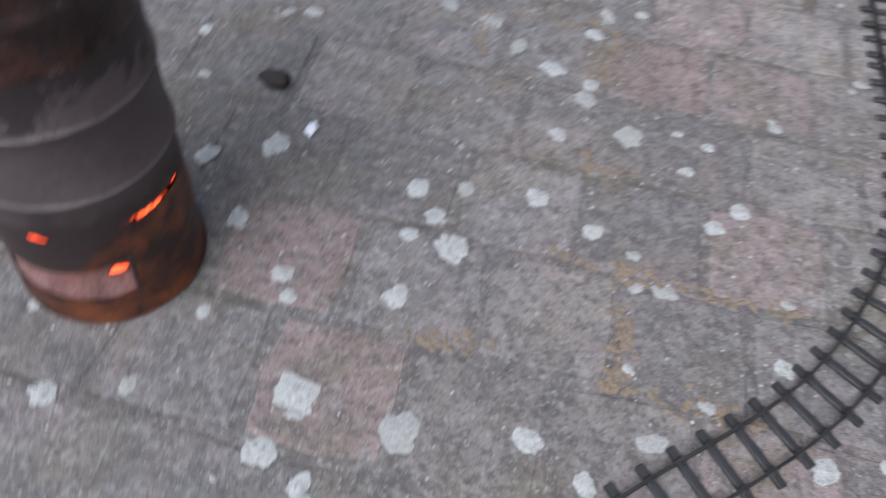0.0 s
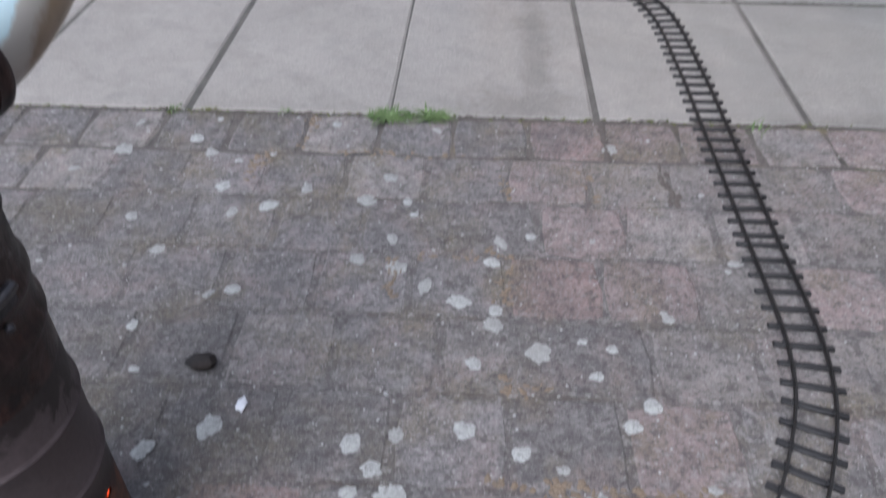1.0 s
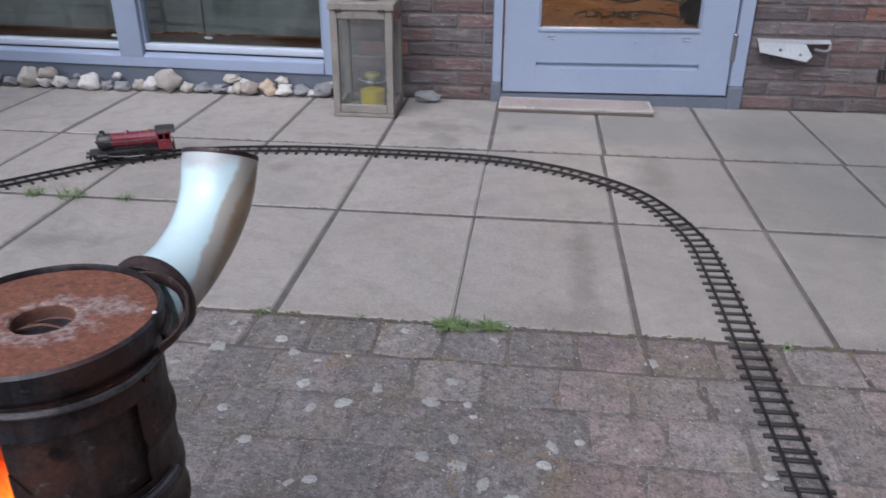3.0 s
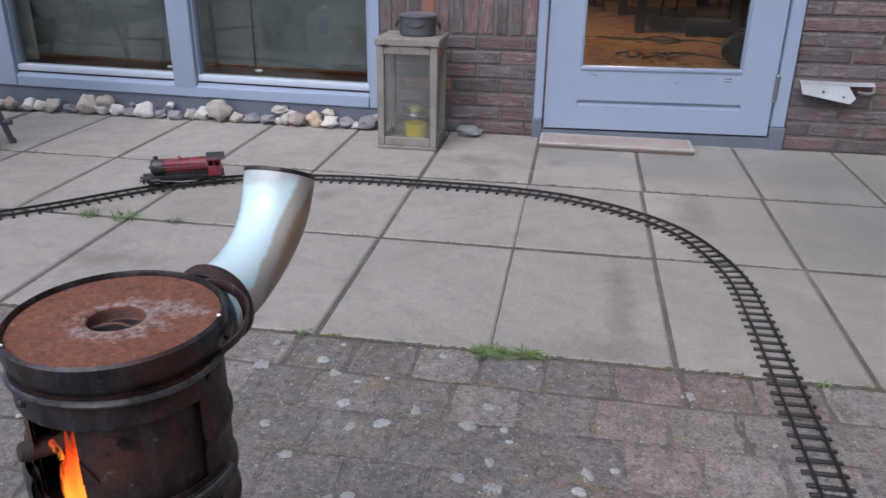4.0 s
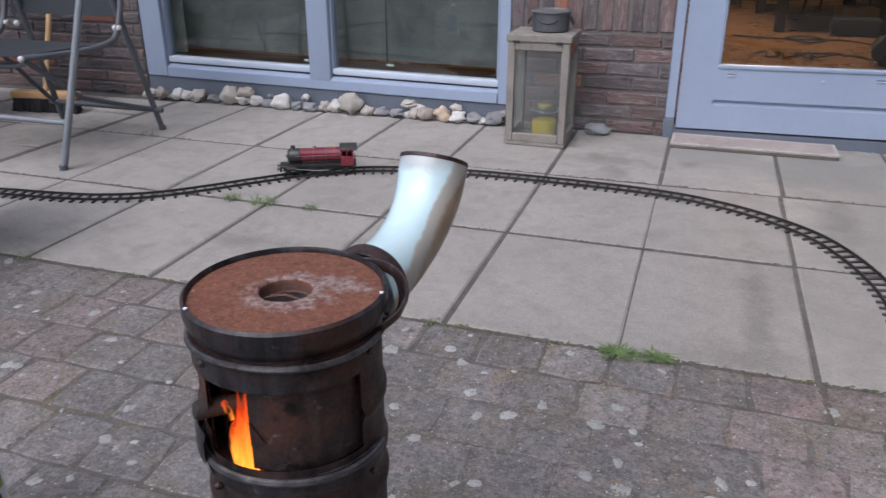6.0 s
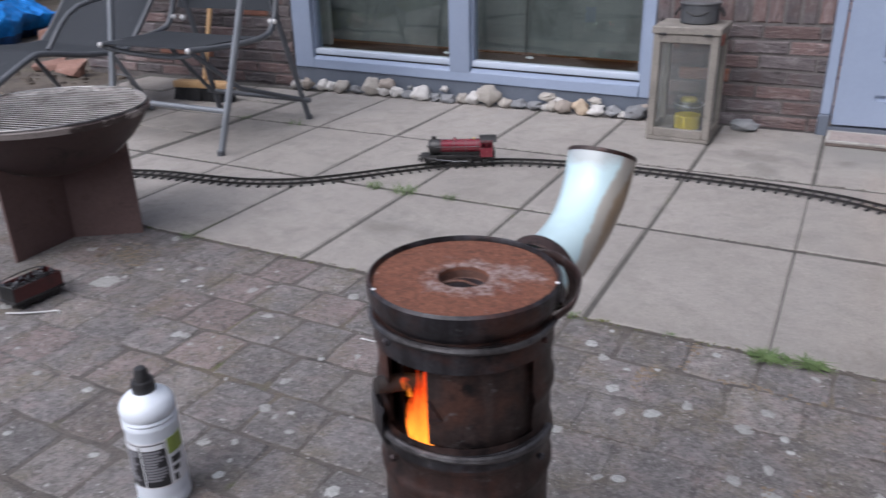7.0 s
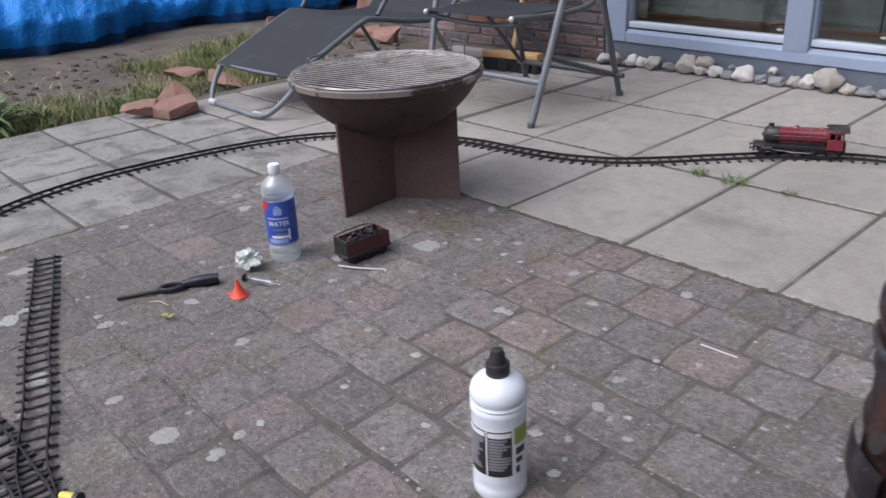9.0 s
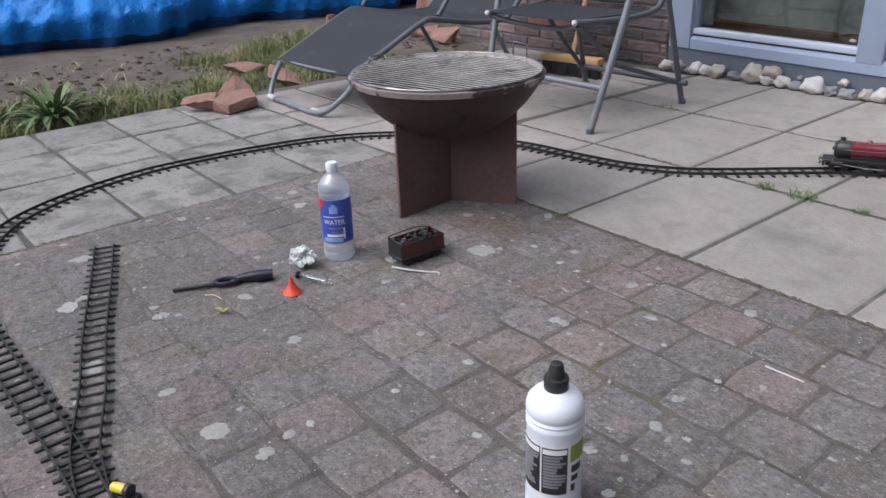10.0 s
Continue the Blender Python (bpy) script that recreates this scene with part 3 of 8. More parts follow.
M["parquet"] = surface("oak_parquet", (0.27, 0.135, 0.058), (0.38, 0.205, 0.092), 2.5, 60, (0.22, 0.36), 0, 0.05, 0.0005, 0.2, [((0.17, 0.098, 0.048), 9, 0.5, 0.65)], 0, "World")
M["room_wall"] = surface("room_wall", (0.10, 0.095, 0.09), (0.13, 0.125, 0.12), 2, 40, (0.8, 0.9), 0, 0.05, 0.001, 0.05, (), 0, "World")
M["curtain"] = surface("grey_hanging_blind", (0.112, 0.117, 0.122), (0.160, 0.165, 0.170), 5, 120, (0.8, 0.95), 0, 0.3, 0.003, 0.2, [((0.080, 0.083, 0.087), 3, 0.5, 0.66)], 0, "World")
M["red_cabinet"] = surface("dark_red_lacquer", (0.085, 0.016, 0.014), (0.120, 0.026, 0.020), 4, 60, (0.3, 0.45), 0, 0.05, 0.0005, 0.12)
M["dark_wood"] = surface("dark_red_brown_wood", (0.038, 0.018, 0.012), (0.062, 0.030, 0.020), 8, 80, (0.35, 0.5), 0, 0.05, 0.0005, 0.15)
M["flame"] = flame_glow("flame")
STONES = [surface("pebble_" + nm, ca, cb, 12, 160, (0.7, 0.9), 0, 0.25, 0.002, 0.15, (), 0.12) for nm, ca, cb in (
    ("white", (0.43, 0.415, 0.40), (0.58, 0.565, 0.545)), ("cream", (0.31, 0.285, 0.255), (0.44, 0.41, 0.37)), ("tan", (0.25, 0.215, 0.185), (0.35, 0.31, 0.275)),
    ("grey", (0.15, 0.155, 0.165), (0.24, 0.245, 0.255)), ("ochre", (0.36, 0.28, 0.20), (0.46, 0.375, 0.285)))]


# ---- building blocks ----
def V(*a):
    return Vector(a)


def shade(bm, angle=38):
    bm.normal_update()
    for f in bm.faces:
        f.smooth = True
    for e in bm.edges:
        e.smooth = len(e.link_faces) == 2 and e.calc_face_angle(0) < radians(angle)


def part(name, bm, material, parent=None, label="", at=None, angle=38):
    """Links a bmesh as one mesh object under a thing or under a part."""
    bmesh.ops.recalc_face_normals(bm, faces=bm.faces)
    shade(bm, angle)
    me = bpy.data.meshes.new(name)
    bm.to_mesh(me)
    bm.free()
    for m in material if isinstance(material, (list, tuple)) else [material]:
        me.materials.append(m)
    ob = new(name, me)
    ob.parent = parent
    if at is not None:
        ob.matrix_local = at
    return tagged(ob, label)


def thing(name, label, category, at=None, group="", kind=""):
    """An empty at a thing's base, which carries its parts."""
    ob = new(name)
    ob.empty_display_size = 0.05
    if at is not None:
        ob.matrix_world = at
    return tagged(ob, label, category, group, kind)


def block(bm, size, at=None, bevel=0.0, seg=1):
    """A box of that size about the pose's origin, with eased edges."""
    tmp = bmesh.new()
    bmesh.ops.create_cube(tmp, size=1, matrix=Matrix.Diagonal((*size, 1)))
    if bevel:
        bmesh.ops.bevel(tmp, geom=tmp.edges[:], offset=bevel, segments=seg, affect="EDGES", profile=0.5)
    return merge(bm, tmp, at)


def merge(bm, tmp, at=None, mi=0):
    vs = {v: bm.verts.new(at @ v.co if at is not None else v.co) for v in tmp.verts}
    for f in tmp.faces:
        g = bm.faces.new([vs[v] for v in f.verts])
        g.material_index = mi or f.material_index
    tmp.free()
    return bm


def box(bm, x0, x1, y0, y1, z0, z1, bevel=0.0, seg=1):
    return block(bm, (x1 - x0, y1 - y0, z1 - z0), pose((x0 + x1) / 2, (y0 + y1) / 2, (z0 + z1) / 2), bevel, seg)


def lathe(bm, profile, seg=32, at=None, a0=0.0, a1=360.0):
    """Turns (radius, height) pairs about the z axis; a radius of 0 closes an end; a0, a1: a partial turn."""
    at = at or Matrix()
    full = a1 - a0 >= 359.9
    n = seg if full else seg + 1
    rings = []
    for r, z in profile:
        if r < 1e-6 and full:
            rings.append([bm.verts.new(at @ V(0, 0, z))])
        else:
            rings.append([bm.verts.new(at @ V(r * math.cos(a), r * math.sin(a), z)) for a in (radians(a0 + (a1 - a0) * i / seg) for i in range(n))])
    for a, b in zip(rings, rings[1:]):
        for i in range(seg):
            j = (i + 1) % n
            if len(a) == 1 and len(b) == 1:
                continue
            q = [a[0], b[i], b[j]] if len(a) == 1 else [a[i], b[0], a[j]] if len(b) == 1 else [a[i], b[i], b[j], a[j]]
            bm.faces.new(q)
    return bm


def spline(pts, n=12, closed=False):
    """A smooth line through the points."""
    p = [Vector(q) for q in pts]
    out = []
    m = len(p)
    for i in range(m if closed else m - 1):
        a, b, c, d = (p[(i + k) % m] if closed else p[min(max(i + k, 0), m - 1)] for k in (-1, 0, 1, 2))
        for j in range(n):
            t = j / n
            out.append(0.5 * (2 * b + (c - a) * t + (2 * a - 5 * b + 4 * c - d) * t * t + (3 * b - a - 3 * c + d) * t ** 3))
    if not closed:
        out.append(p[-1])
    return out


def tube(bm, pts, r, seg=8, closed=False, caps=True, section=None):
    """Sweeps a round (or given) section along points; r may be a number or one for each point."""
    p = [Vector(q) for q in pts]
    n = len(p)
    rad = r if isinstance(r, (list, tuple)) else [r] * n
    tang = [((p[(i + 1) % n] if closed or i < n - 1 else p[i]) - (p[i - 1] if closed or i > 0 else p[i])).normalized() for i in range(n)]
    up = V(0, 0, 1) if abs(tang[0].z) < 0.9 else V(1, 0, 0)
    rings = []
    for i in range(n):
        side = tang[i].cross(up).normalized()
        up = side.cross(tang[i]).normalized()
        sec = section or [(math.cos(2 * math.pi * k / seg), math.sin(2 * math.pi * k / seg)) for k in range(seg)]
        rings.append([bm.verts.new(p[i] + rad[i] * (u * side + v * up)) for u, v in sec])
    k = len(rings[0])
    for i in range(n if closed else n - 1):
        a, b = rings[i], rings[(i + 1) % n]
        for j in range(k):
            bm.faces.new((a[j], a[(j + 1) % k], b[(j + 1) % k], b[j]))
    if caps and not closed:
        bm.faces.new(rings[0][::-1])
        bm.faces.new(rings[-1])
    return bm


def rod(bm, a, b, r, seg=8):
    return tube(bm, [a, b], r, seg)


def lump(bm, size, at=None, rough=0.25, seed=0, sub=2, scale=1.6):
    """A stone-like body."""
    tmp = bmesh.new()
    bmesh.ops.create_icosphere(tmp, subdivisions=sub, radius=1)
    for v in tmp.verts:
        k = 1 + rough * noise.noise(v.co * scale + V(seed * 7.3, seed * 3.1, seed * 1.7))
        v.co = V(v.co.x * k * size[0], v.co.y * k * size[1], v.co.z * k * size[2])
    return merge(bm, tmp, at)


def plate_points(sx, sy, z0, z1, c, rng, wob, ease=None):
    """Corners of a worn flat piece with eased upper edges."""
    vs = []
    for z, k in ((z0, 0), (z1 - c, 0), (z1, c if ease is None else ease)):
        for u, v in ((-1, -1), (1, -1), (1, 1), (-1, 1)):
            vs.append((u * (sx / 2 - k) + rng.uniform(-wob, wob), v * (sy / 2 - k) + rng.uniform(-wob, wob), z))
    return vs


PLATE_FACES = [(0, 3, 2, 1)] + [(a + i, a + (i + 1) % 4, a + 4 + (i + 1) % 4, a + 4 + i) for a in (0, 4) for i in range(4)] + [(8, 9, 10, 11)]


def plate_mesh(name, sx, sy, z0, z1, c, material, rng, wob=0.002, ease=None):
    me = bpy.data.meshes.new(name)
    me.from_pydata(plate_points(sx, sy, z0, z1, c, rng, wob, ease), [], PLATE_FACES)
    me.materials.append(material)
    return me


def worn_plate_mesh(name, sx, sy, z0, z1, c, material, rng, wob, ease):
    """A flat piece with uneven, slightly bowed edges and a worn shoulder."""
    ring = [(-1, -1), (0, -1), (1, -1), (1, 0), (1, 1), (0, 1), (-1, 1), (-1, 0)]
    bow = [(rng.uniform(-wob, wob), rng.uniform(-wob, wob)) for _ in ring]
    verts = []
    for z, k in ((z0, 0.0), (z1 - c, 0.0), (z1, ease)):
        for (u, v), (du, dv) in zip(ring, bow):
            corner = 0.0048 if u and v else 0.0
            q = k * rng.uniform(0.6, 1.4)
            verts.append((u * (sx / 2 - q - corner) + du, v * (sy / 2 - q - corner) + dv, z + (rng.uniform(-0.0004, 0.0004) if k else 0.0)))
    faces = [(a + i, a + (i + 1) % 8, a + 8 + (i + 1) % 8, a + 8 + i) for a in (0, 8) for i in range(8)] + [tuple(range(16, 24))]
    me = bpy.data.meshes.new(name)
    me.from_pydata(verts, [], faces)
    me.materials.append(material)
    return me


def piece(name, me, parent, m):
    ob = new(name, me)
    ob.parent = parent
    ob.matrix_local = m
    return ob


# ---- the large structure ----
WALL_Y = 1.90          # face of the house wall
LEFT_X = -2.45         # where the square pavers end on the left
rng = random.Random(4)

bm = bmesh.new()
bmesh.ops.create_grid(bm, x_segments=8, y_segments=8, size=300)
tagged(part("ground", bm, M["soil"], at=pose(0, 0, -0.03)), "bare brown garden soil around the patio", "ground", kind="structure")

bm = bmesh.new()
box(bm, LEFT_X, 2.55, -3.2, 0.0, -0.10, -0.0025)
tagged(part("paver_bed", bm, M["joint"]), "sandy mossy bed between the pavers", "ground", kind="structure")
bm = bmesh.new()
box(bm, -0.56, 2.54, -1.9, -0.145, -0.09, -0.0017)
box(bm, -2.44, -1.28, -1.9, -0.01, -0.09, -0.0020)
tagged(part("joint_sand", bm, M["joint_sand"]), "gritty grey sand filling the paver joints", "sand", kind="structure")
bm = bmesh.new()
box(bm, -3.78, LEFT_X, -3.2, WALL_Y, -0.10, -0.0065)
box(bm, LEFT_X, 2.55, 0.0, WALL_Y, -0.10, -0.0035)
tagged(part("slab_bed", bm, M["slab_joint"]), "dark dirty bed between the slabs", "ground", kind="structure")


def house():
    """The rear wall of the house: mortar core with openings, bricks in front, plain plaster above."""
    wall = thing("wall_north", "dark weathered brick house wall with rough grooved bricks", "wall", kind="structure")
    spans = ((-4.3, -2.65), (-0.71, -0.02), (1.012, 3.0))
    bm = bmesh.new()
    for a, b in spans:
        box(bm, a, b, WALL_Y + 0.006, WALL_Y + 0.3, -0.1, 2.25)
    box(bm, -4.3, 3.0, WALL_Y + 0.006, WALL_Y + 0.3, 2.25, 2.9)
    part("core", bm, M["mortar"], wall)
    return wall, spans


wall_north, WALL_SPANS = house()

# Unseen fences, added around the garden so the glass mirrors something dark.
for nm, x0, x1, y0, y1 in (("fence_south", -9.0, 5.0, -6.1, -6.0), ("fence_west", -9.1, -9.0, -6.0, 6.0), ("fence_north", -9.0, -4.3, 5.9, 6.0)):
    bm = bmesh.new()
    box(bm, x0, x1, y0, y1, -0.05, 2.0)
    tagged(part(nm, bm, M["old_wood"]), "plain weathered wooden fence, unseen, added to darken window reflections", "fence", kind="structure")
# Unseen wall, added to block sky and dim the patio's right side.
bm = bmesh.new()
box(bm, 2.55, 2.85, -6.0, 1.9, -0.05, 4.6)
tagged(part("wall_east", bm, M["mortar"]), "plain unseen wall added to dim the right side of the patio", "wall", kind="structure")


def room():
    """The room behind the door and the window."""
    bm = bmesh.new()
    box(bm, -4.2, 2.9, WALL_Y + 0.28, 9.6, -0.02, 0.04)
    tagged(part("room_floor", bm, M["parquet"]), "brown oak parquet floor indoors", "floor", kind="structure")
    # The room's dimness is put into the dark wall and ceiling colour.
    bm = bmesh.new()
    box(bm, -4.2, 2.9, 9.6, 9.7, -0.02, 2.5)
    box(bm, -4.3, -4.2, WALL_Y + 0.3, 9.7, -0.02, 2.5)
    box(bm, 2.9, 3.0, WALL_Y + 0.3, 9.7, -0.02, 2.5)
    tagged(part("room_wall", bm, M["room_wall"]), "plain plastered wall of the room, dimness put into its dark colour", "wall", kind="structure")
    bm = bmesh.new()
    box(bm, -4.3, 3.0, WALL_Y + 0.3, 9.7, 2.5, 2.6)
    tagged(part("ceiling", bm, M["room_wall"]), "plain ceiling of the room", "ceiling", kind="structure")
    # Unseen warm fill light, added to brighten the room behind the glass.
    lamp = new("room_fill", bpy.data.lights.new("room_fill", "POINT"))
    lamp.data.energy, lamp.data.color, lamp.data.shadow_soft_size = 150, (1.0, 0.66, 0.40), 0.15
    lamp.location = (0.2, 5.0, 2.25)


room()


def window_unit():
    """Two-light window with a wide mullion on a dark plinth."""
    win = thing("window_1", "wide pale blue painted window above a dark plinth", "window", kind="structure")
    y0, y1 = WALL_Y + 0.004, WALL_Y + 0.09
    top = 2.25
    bm = bmesh.new()
    box(bm, -2.645, -2.520, y0, y1, 0.095, top, 0.004)
    box(bm, -0.765, -0.712, y0, y1, 0.095, top, 0.004)
    box(bm, -2.520, -0.765, y0, y1, top - 0.08, top, 0.004)
    box(bm, -2.520, -0.765, y0 - 0.002, y0 + 0.02, 0.095, 0.146, 0.004)
    part("window_frame", bm, M["paint_blue"], win)
    bm = bmesh.new()
    slope = [bm.verts.new((x, y, z)) for x in (-2.519, -0.766) for y, z in ((y0 + 0.001, 0.1465), (y0 + 0.030, 0.163), (y1, 0.163), (y1, 0.120), (y0 + 0.021, 0.120))]
    for i in range(5):
        bm.faces.new((slope[i], slope[(i + 1) % 5], slope[5 + (i + 1) % 5], slope[5 + i]))
    bm.faces.new(slope[:5])
    bm.faces.new(slope[5:][::-1])
    part("window_sill", bm, M["paint_blue"], win, "sloped pale blue lower rail")
    bm = bmesh.new()
    box(bm, -1.702, -1.592, y0 - 0.0045, y1, 0.140, top - 0.08, 0.005, 2)
    part("mullion", bm, M["paint_blue"], win)
    bm = bmesh.new()
    box(bm, -2.648, -0.708, WALL_Y + 0.012, y1, -0.03, 0.095)
    part("plinth", bm, M["plinth"], win, "dark grey painted plinth")
    for a, b in ((-2.520, -1.702), (-1.592, -0.765)):
        bm = bmesh.new()
        box(bm, a + 0.003, b - 0.003, y0 + 0.016, y1 - 0.01, 0.1685, 0.197, 0.004, 2)
        part("glazing_bead", bm, M["paint_white"], win, "pale lower glazing bead")
        bm = bmesh.new()
        box(bm, a + 0.001, b - 0.001, y0 + 0.024, y1 - 0.012, 0.160, 0.170)
        part("drain_gap", bm, M["black_plastic"], win, "dark drainage gap under the bead")
        for u, v in ((a, a + 0.012), (b - 0.012, b)):
            bm = bmesh.new()
            box(bm, u, v, y0 + 0.02, y1 - 0.01, 0.197, top - 0.08, 0.003)
            part("side_bead", bm, M["paint_blue"], win)
        bm = bmesh.new()
        box(bm, a + 0.01, b - 0.01, y0 + 0.045, y0 + 0.051, 0.18, top - 0.08)
        part("pane", bm, M["glass"], win).visible_shadow = False
    bm = bmesh.new()
    box(bm, -2.60, -0.73, y1 + 0.01, y1 + 0.22, 0.155, 0.19, 0.004)
    part("window_board", bm, M["dark_wood"], win, "dark red-brown inner window board")
    bm = bmesh.new()
    n = 90
    rows = []
    for i in range(n + 1):
        x = -2.64 + 1.93 * i / n
        y = y1 + 0.15 + 0.003 * math.sin(i * 0.37) + (0.012 if 57 < i < 60 else 0.0)
        rows.append((bm.verts.new((x, y, 0.214)), bm.verts.new((x, y, 2.15))))
    for a, b in zip(rows, rows[1:]):
        bm.faces.new((a[0], b[0], b[1], a[1]))
    cur = part("blind", bm, M["curtain"], win, "grey-green hanging blind")
    # Added black rod in place of the slit's darkness between the blinds.
    bm = bmesh.new()
    tube(bm, [(-1.388, y1 + 0.135, 0.21), (-1.386, y1 + 0.132, 1.2), (-1.388, y1 + 0.135, 2.1)], 0.004, 6)
    part("blind_edge", bm, M["black_plastic"], win, "thin black line standing in for the dark slit between two blinds")
    bm = bmesh.new()
    box(bm, -2.588, -2.528, y1 + 0.09, y1 + 0.12, 0.19, 2.15, 0.003)
    part("inner_jamb", bm, M["light_plastic"], win, "pale inner window jamb")
    mod = cur.modifiers.new("thick", "SOLIDIFY")
    mod.thickness = 0.004
    for ob in win.children:                      # the house is level, the paving falls a little to one side
        for v in ob.data.vertices:
            v.co.z -= 0.013 * (v.co.x + 1.60)
    return win


window_unit()


def door_unit():
    """Glazed garden door in its frame."""
    door = thing("door_1", "closed pale blue glazed garden door in its frame", "door", kind="structure")
    y0 = WALL_Y - 0.016
    bm = bmesh.new()
    box(bm, -0.028, 0.014, y0, y0 + 0.10, 0.088, 2.25, 0.004)
    box(bm, 0.957, 1.014, y0, y0 + 0.10, 0.088, 2.25, 0.004)
    box(bm, 0.014, 0.957, y0, y0 + 0.10, 2.10, 2.25, 0.004)
    part("door_frame", bm, M["paint_blue"], door)
    bm = bmesh.new()
    box(bm, -0.031, 0.013, y0 - 0.004, y0 + 0.10, -0.02, 0.088, 0.004)
    box(bm, 0.958, 1.018, y0 - 0.004, y0 + 0.10, -0.02, 0.088, 0.004)
    box(bm, 0.013, 0.958, y0 + 0.004, y0 + 0.10, -0.02, 0.040)
    part("threshold", bm, M["plinth"], door, "dark grey threshold with jamb feet")
    leaf_y = y0 + 0.012
    gx0, gx1, gz = 0.160, 0.815, 0.306
    bm = bmesh.new()
    box(bm, 0.020, gx0, leaf_y, leaf_y + 0.05, gz, 2.09)
    box(bm, gx1, 0.951, leaf_y, leaf_y + 0.05, gz, 2.09)
    box(bm, 0.020, 0.951, leaf_y, leaf_y + 0.05, 0.174, gz)
    box(bm, 0.020, 0.951, leaf_y, leaf_y + 0.05, 0.049, 0.151)
    box(bm, 0.020, 0.157, leaf_y, leaf_y + 0.05, 0.151, 0.174)
    box(bm, 0.827, 0.951, leaf_y, leaf_y + 0.05, 0.151, 0.174)
    box(bm, gx0, gx1, leaf_y, leaf_y + 0.05, 1.95, 2.09, 0.004)
    leaf = part("door_leaf", bm, M["paint_blue"], door)
    bm = bmesh.new()
    ends = [[bm.verts.new((x, y, z)) for y, z in ((leaf_y + 0.0005, 0.1515), (leaf_y + 0.014, 0.160), (leaf_y + 0.014, 0.1738), (leaf_y + 0.03, 0.1738), (leaf_y + 0.03, 0.1515))] for x in (0.1572, 0.8268)]
    for i in range(5):
        bm.faces.new((ends[0][i], ends[0][(i + 1) % 5], ends[1][(i + 1) % 5], ends[1][i]))
    part("groove", bm, M["paint_blue"], leaf, "recessed groove with a sloping foot")
    bm = bmesh.new()
    box(bm, gx0, gx1, leaf_y - 0.006, leaf_y + 0.02, gz - 0.004, gz + 0.013, 0.004, 2)
    box(bm, gx0, gx0 + 0.010, leaf_y - 0.003, leaf_y + 0.02, gz + 0.013, 1.95, 0.003)
    box(bm, gx1 - 0.010, gx1, leaf_y - 0.003, leaf_y + 0.02, gz + 0.013, 1.95, 0.003)
    part("glazing_bead", bm, M["paint_blue"], leaf)
    bm = bmesh.new()
    box(bm, gx0 + 0.004, gx1 - 0.004, leaf_y + 0.024, leaf_y + 0.030, gz + 0.005, 1.955)
    part("pane", bm, M["glass"], leaf).visible_shadow = False
    for x in (0.217, 0.762):
        bm = bmesh.new()
        box(bm, x - 0.016, x + 0.016, leaf_y - 0.002, leaf_y + 0.001, 0.276, 0.283, 0.0008)
        part("weep_slot", bm, M["plinth"], leaf, "small dark drain slot with a pale lip")
        bm = bmesh.new()
        box(bm, x - 0.017, x + 0.017, leaf_y - 0.005, leaf_y, 0.2725, 0.2765, 0.0012)
        part("slot_lip", bm, M["paint_white"], leaf)
    bm = bmesh.new()
    lathe(bm, [(0, 0.0), (0.0075, 0.0), (0.0075, 0.002), (0.005, 0.0035), (0, 0.0035)], 14, pose(0.560, leaf_y, 0.264, 90, 0, 0))
    part("screw_cap", bm, M["paint_blue"], leaf)
    for z in (0.245, 1.0, 1.8):
        bm = bmesh.new()
        lathe(bm, [(0, -0.052), (0.0095, -0.052), (0.0095, 0.052), (0.0105, 0.054), (0.007, 0.060), (0, 0.061)], 14, pose(0.955, leaf_y - 0.008, z))
        part("hinge", bm, M["aluminium"], door, "grey steel hinge")
    for ob in door.children_recursive:
        for v in ob.data.vertices:
            v.co.z += 0.013 * (v.co.x - 0.49)
    return door


door_unit()

# ---- the railway ----
LOOP = spline([(0.62, -0.35), (0.617, -0.60), (0.575, -0.755), (0.49, -0.905), (0.36, -1.035), (0.15, -1.21), (-0.2, -1.37), (-0.7, -1.43), (-1.2, -1.40), (-1.44, -1.395), (-1.775, -1.41), (-2.1, -1.41), (-2.42, -1.345),
               (-2.66, -1.21), (-2.80, -0.99), (-2.862, -0.74), (-2.858, -0.54), (-2.83, -0.33), (-2.77, -0.10), (-2.64, 0.12), (-2.42, 0.29), (-2.16, 0.39), (-1.95, 0.42), (-1.76, 0.455), (-1.60, 0.53), (-1.47, 0.645),
               (-1.34, 0.785), (-1.19, 0.925), (-0.98, 1.045), (-0.63, 1.108), (-0.22, 1.108), (0.0, 1.09), (0.17, 1.045), (0.345, 0.95), (0.50, 0.79), (0.60, 0.52), (0.618, 0.24), (0.62, -0.05)], 10, True)
SPUR = spline([(-1.30, -1.392), (-1.42, -1.368), (-1.594, -1.304), (-1.803, -1.237), (-2.066, -1.142), (-2.30, -1.06)], 10)


def arc_points(line, step, closed):
    """Points and directions at equal steps along a flat line."""
    pts = [Vector((p[0], p[1], 0)) for p in line]
    if closed:
        pts.append(pts[0])
    out, left = [], step / 2
    for a, b in zip(pts, pts[1:]):
        d = (b - a).length
        while left <= d:
            out.append((a.lerp(b, left / d), (b - a).normalized()))
            left += step
        left -= d
    return out


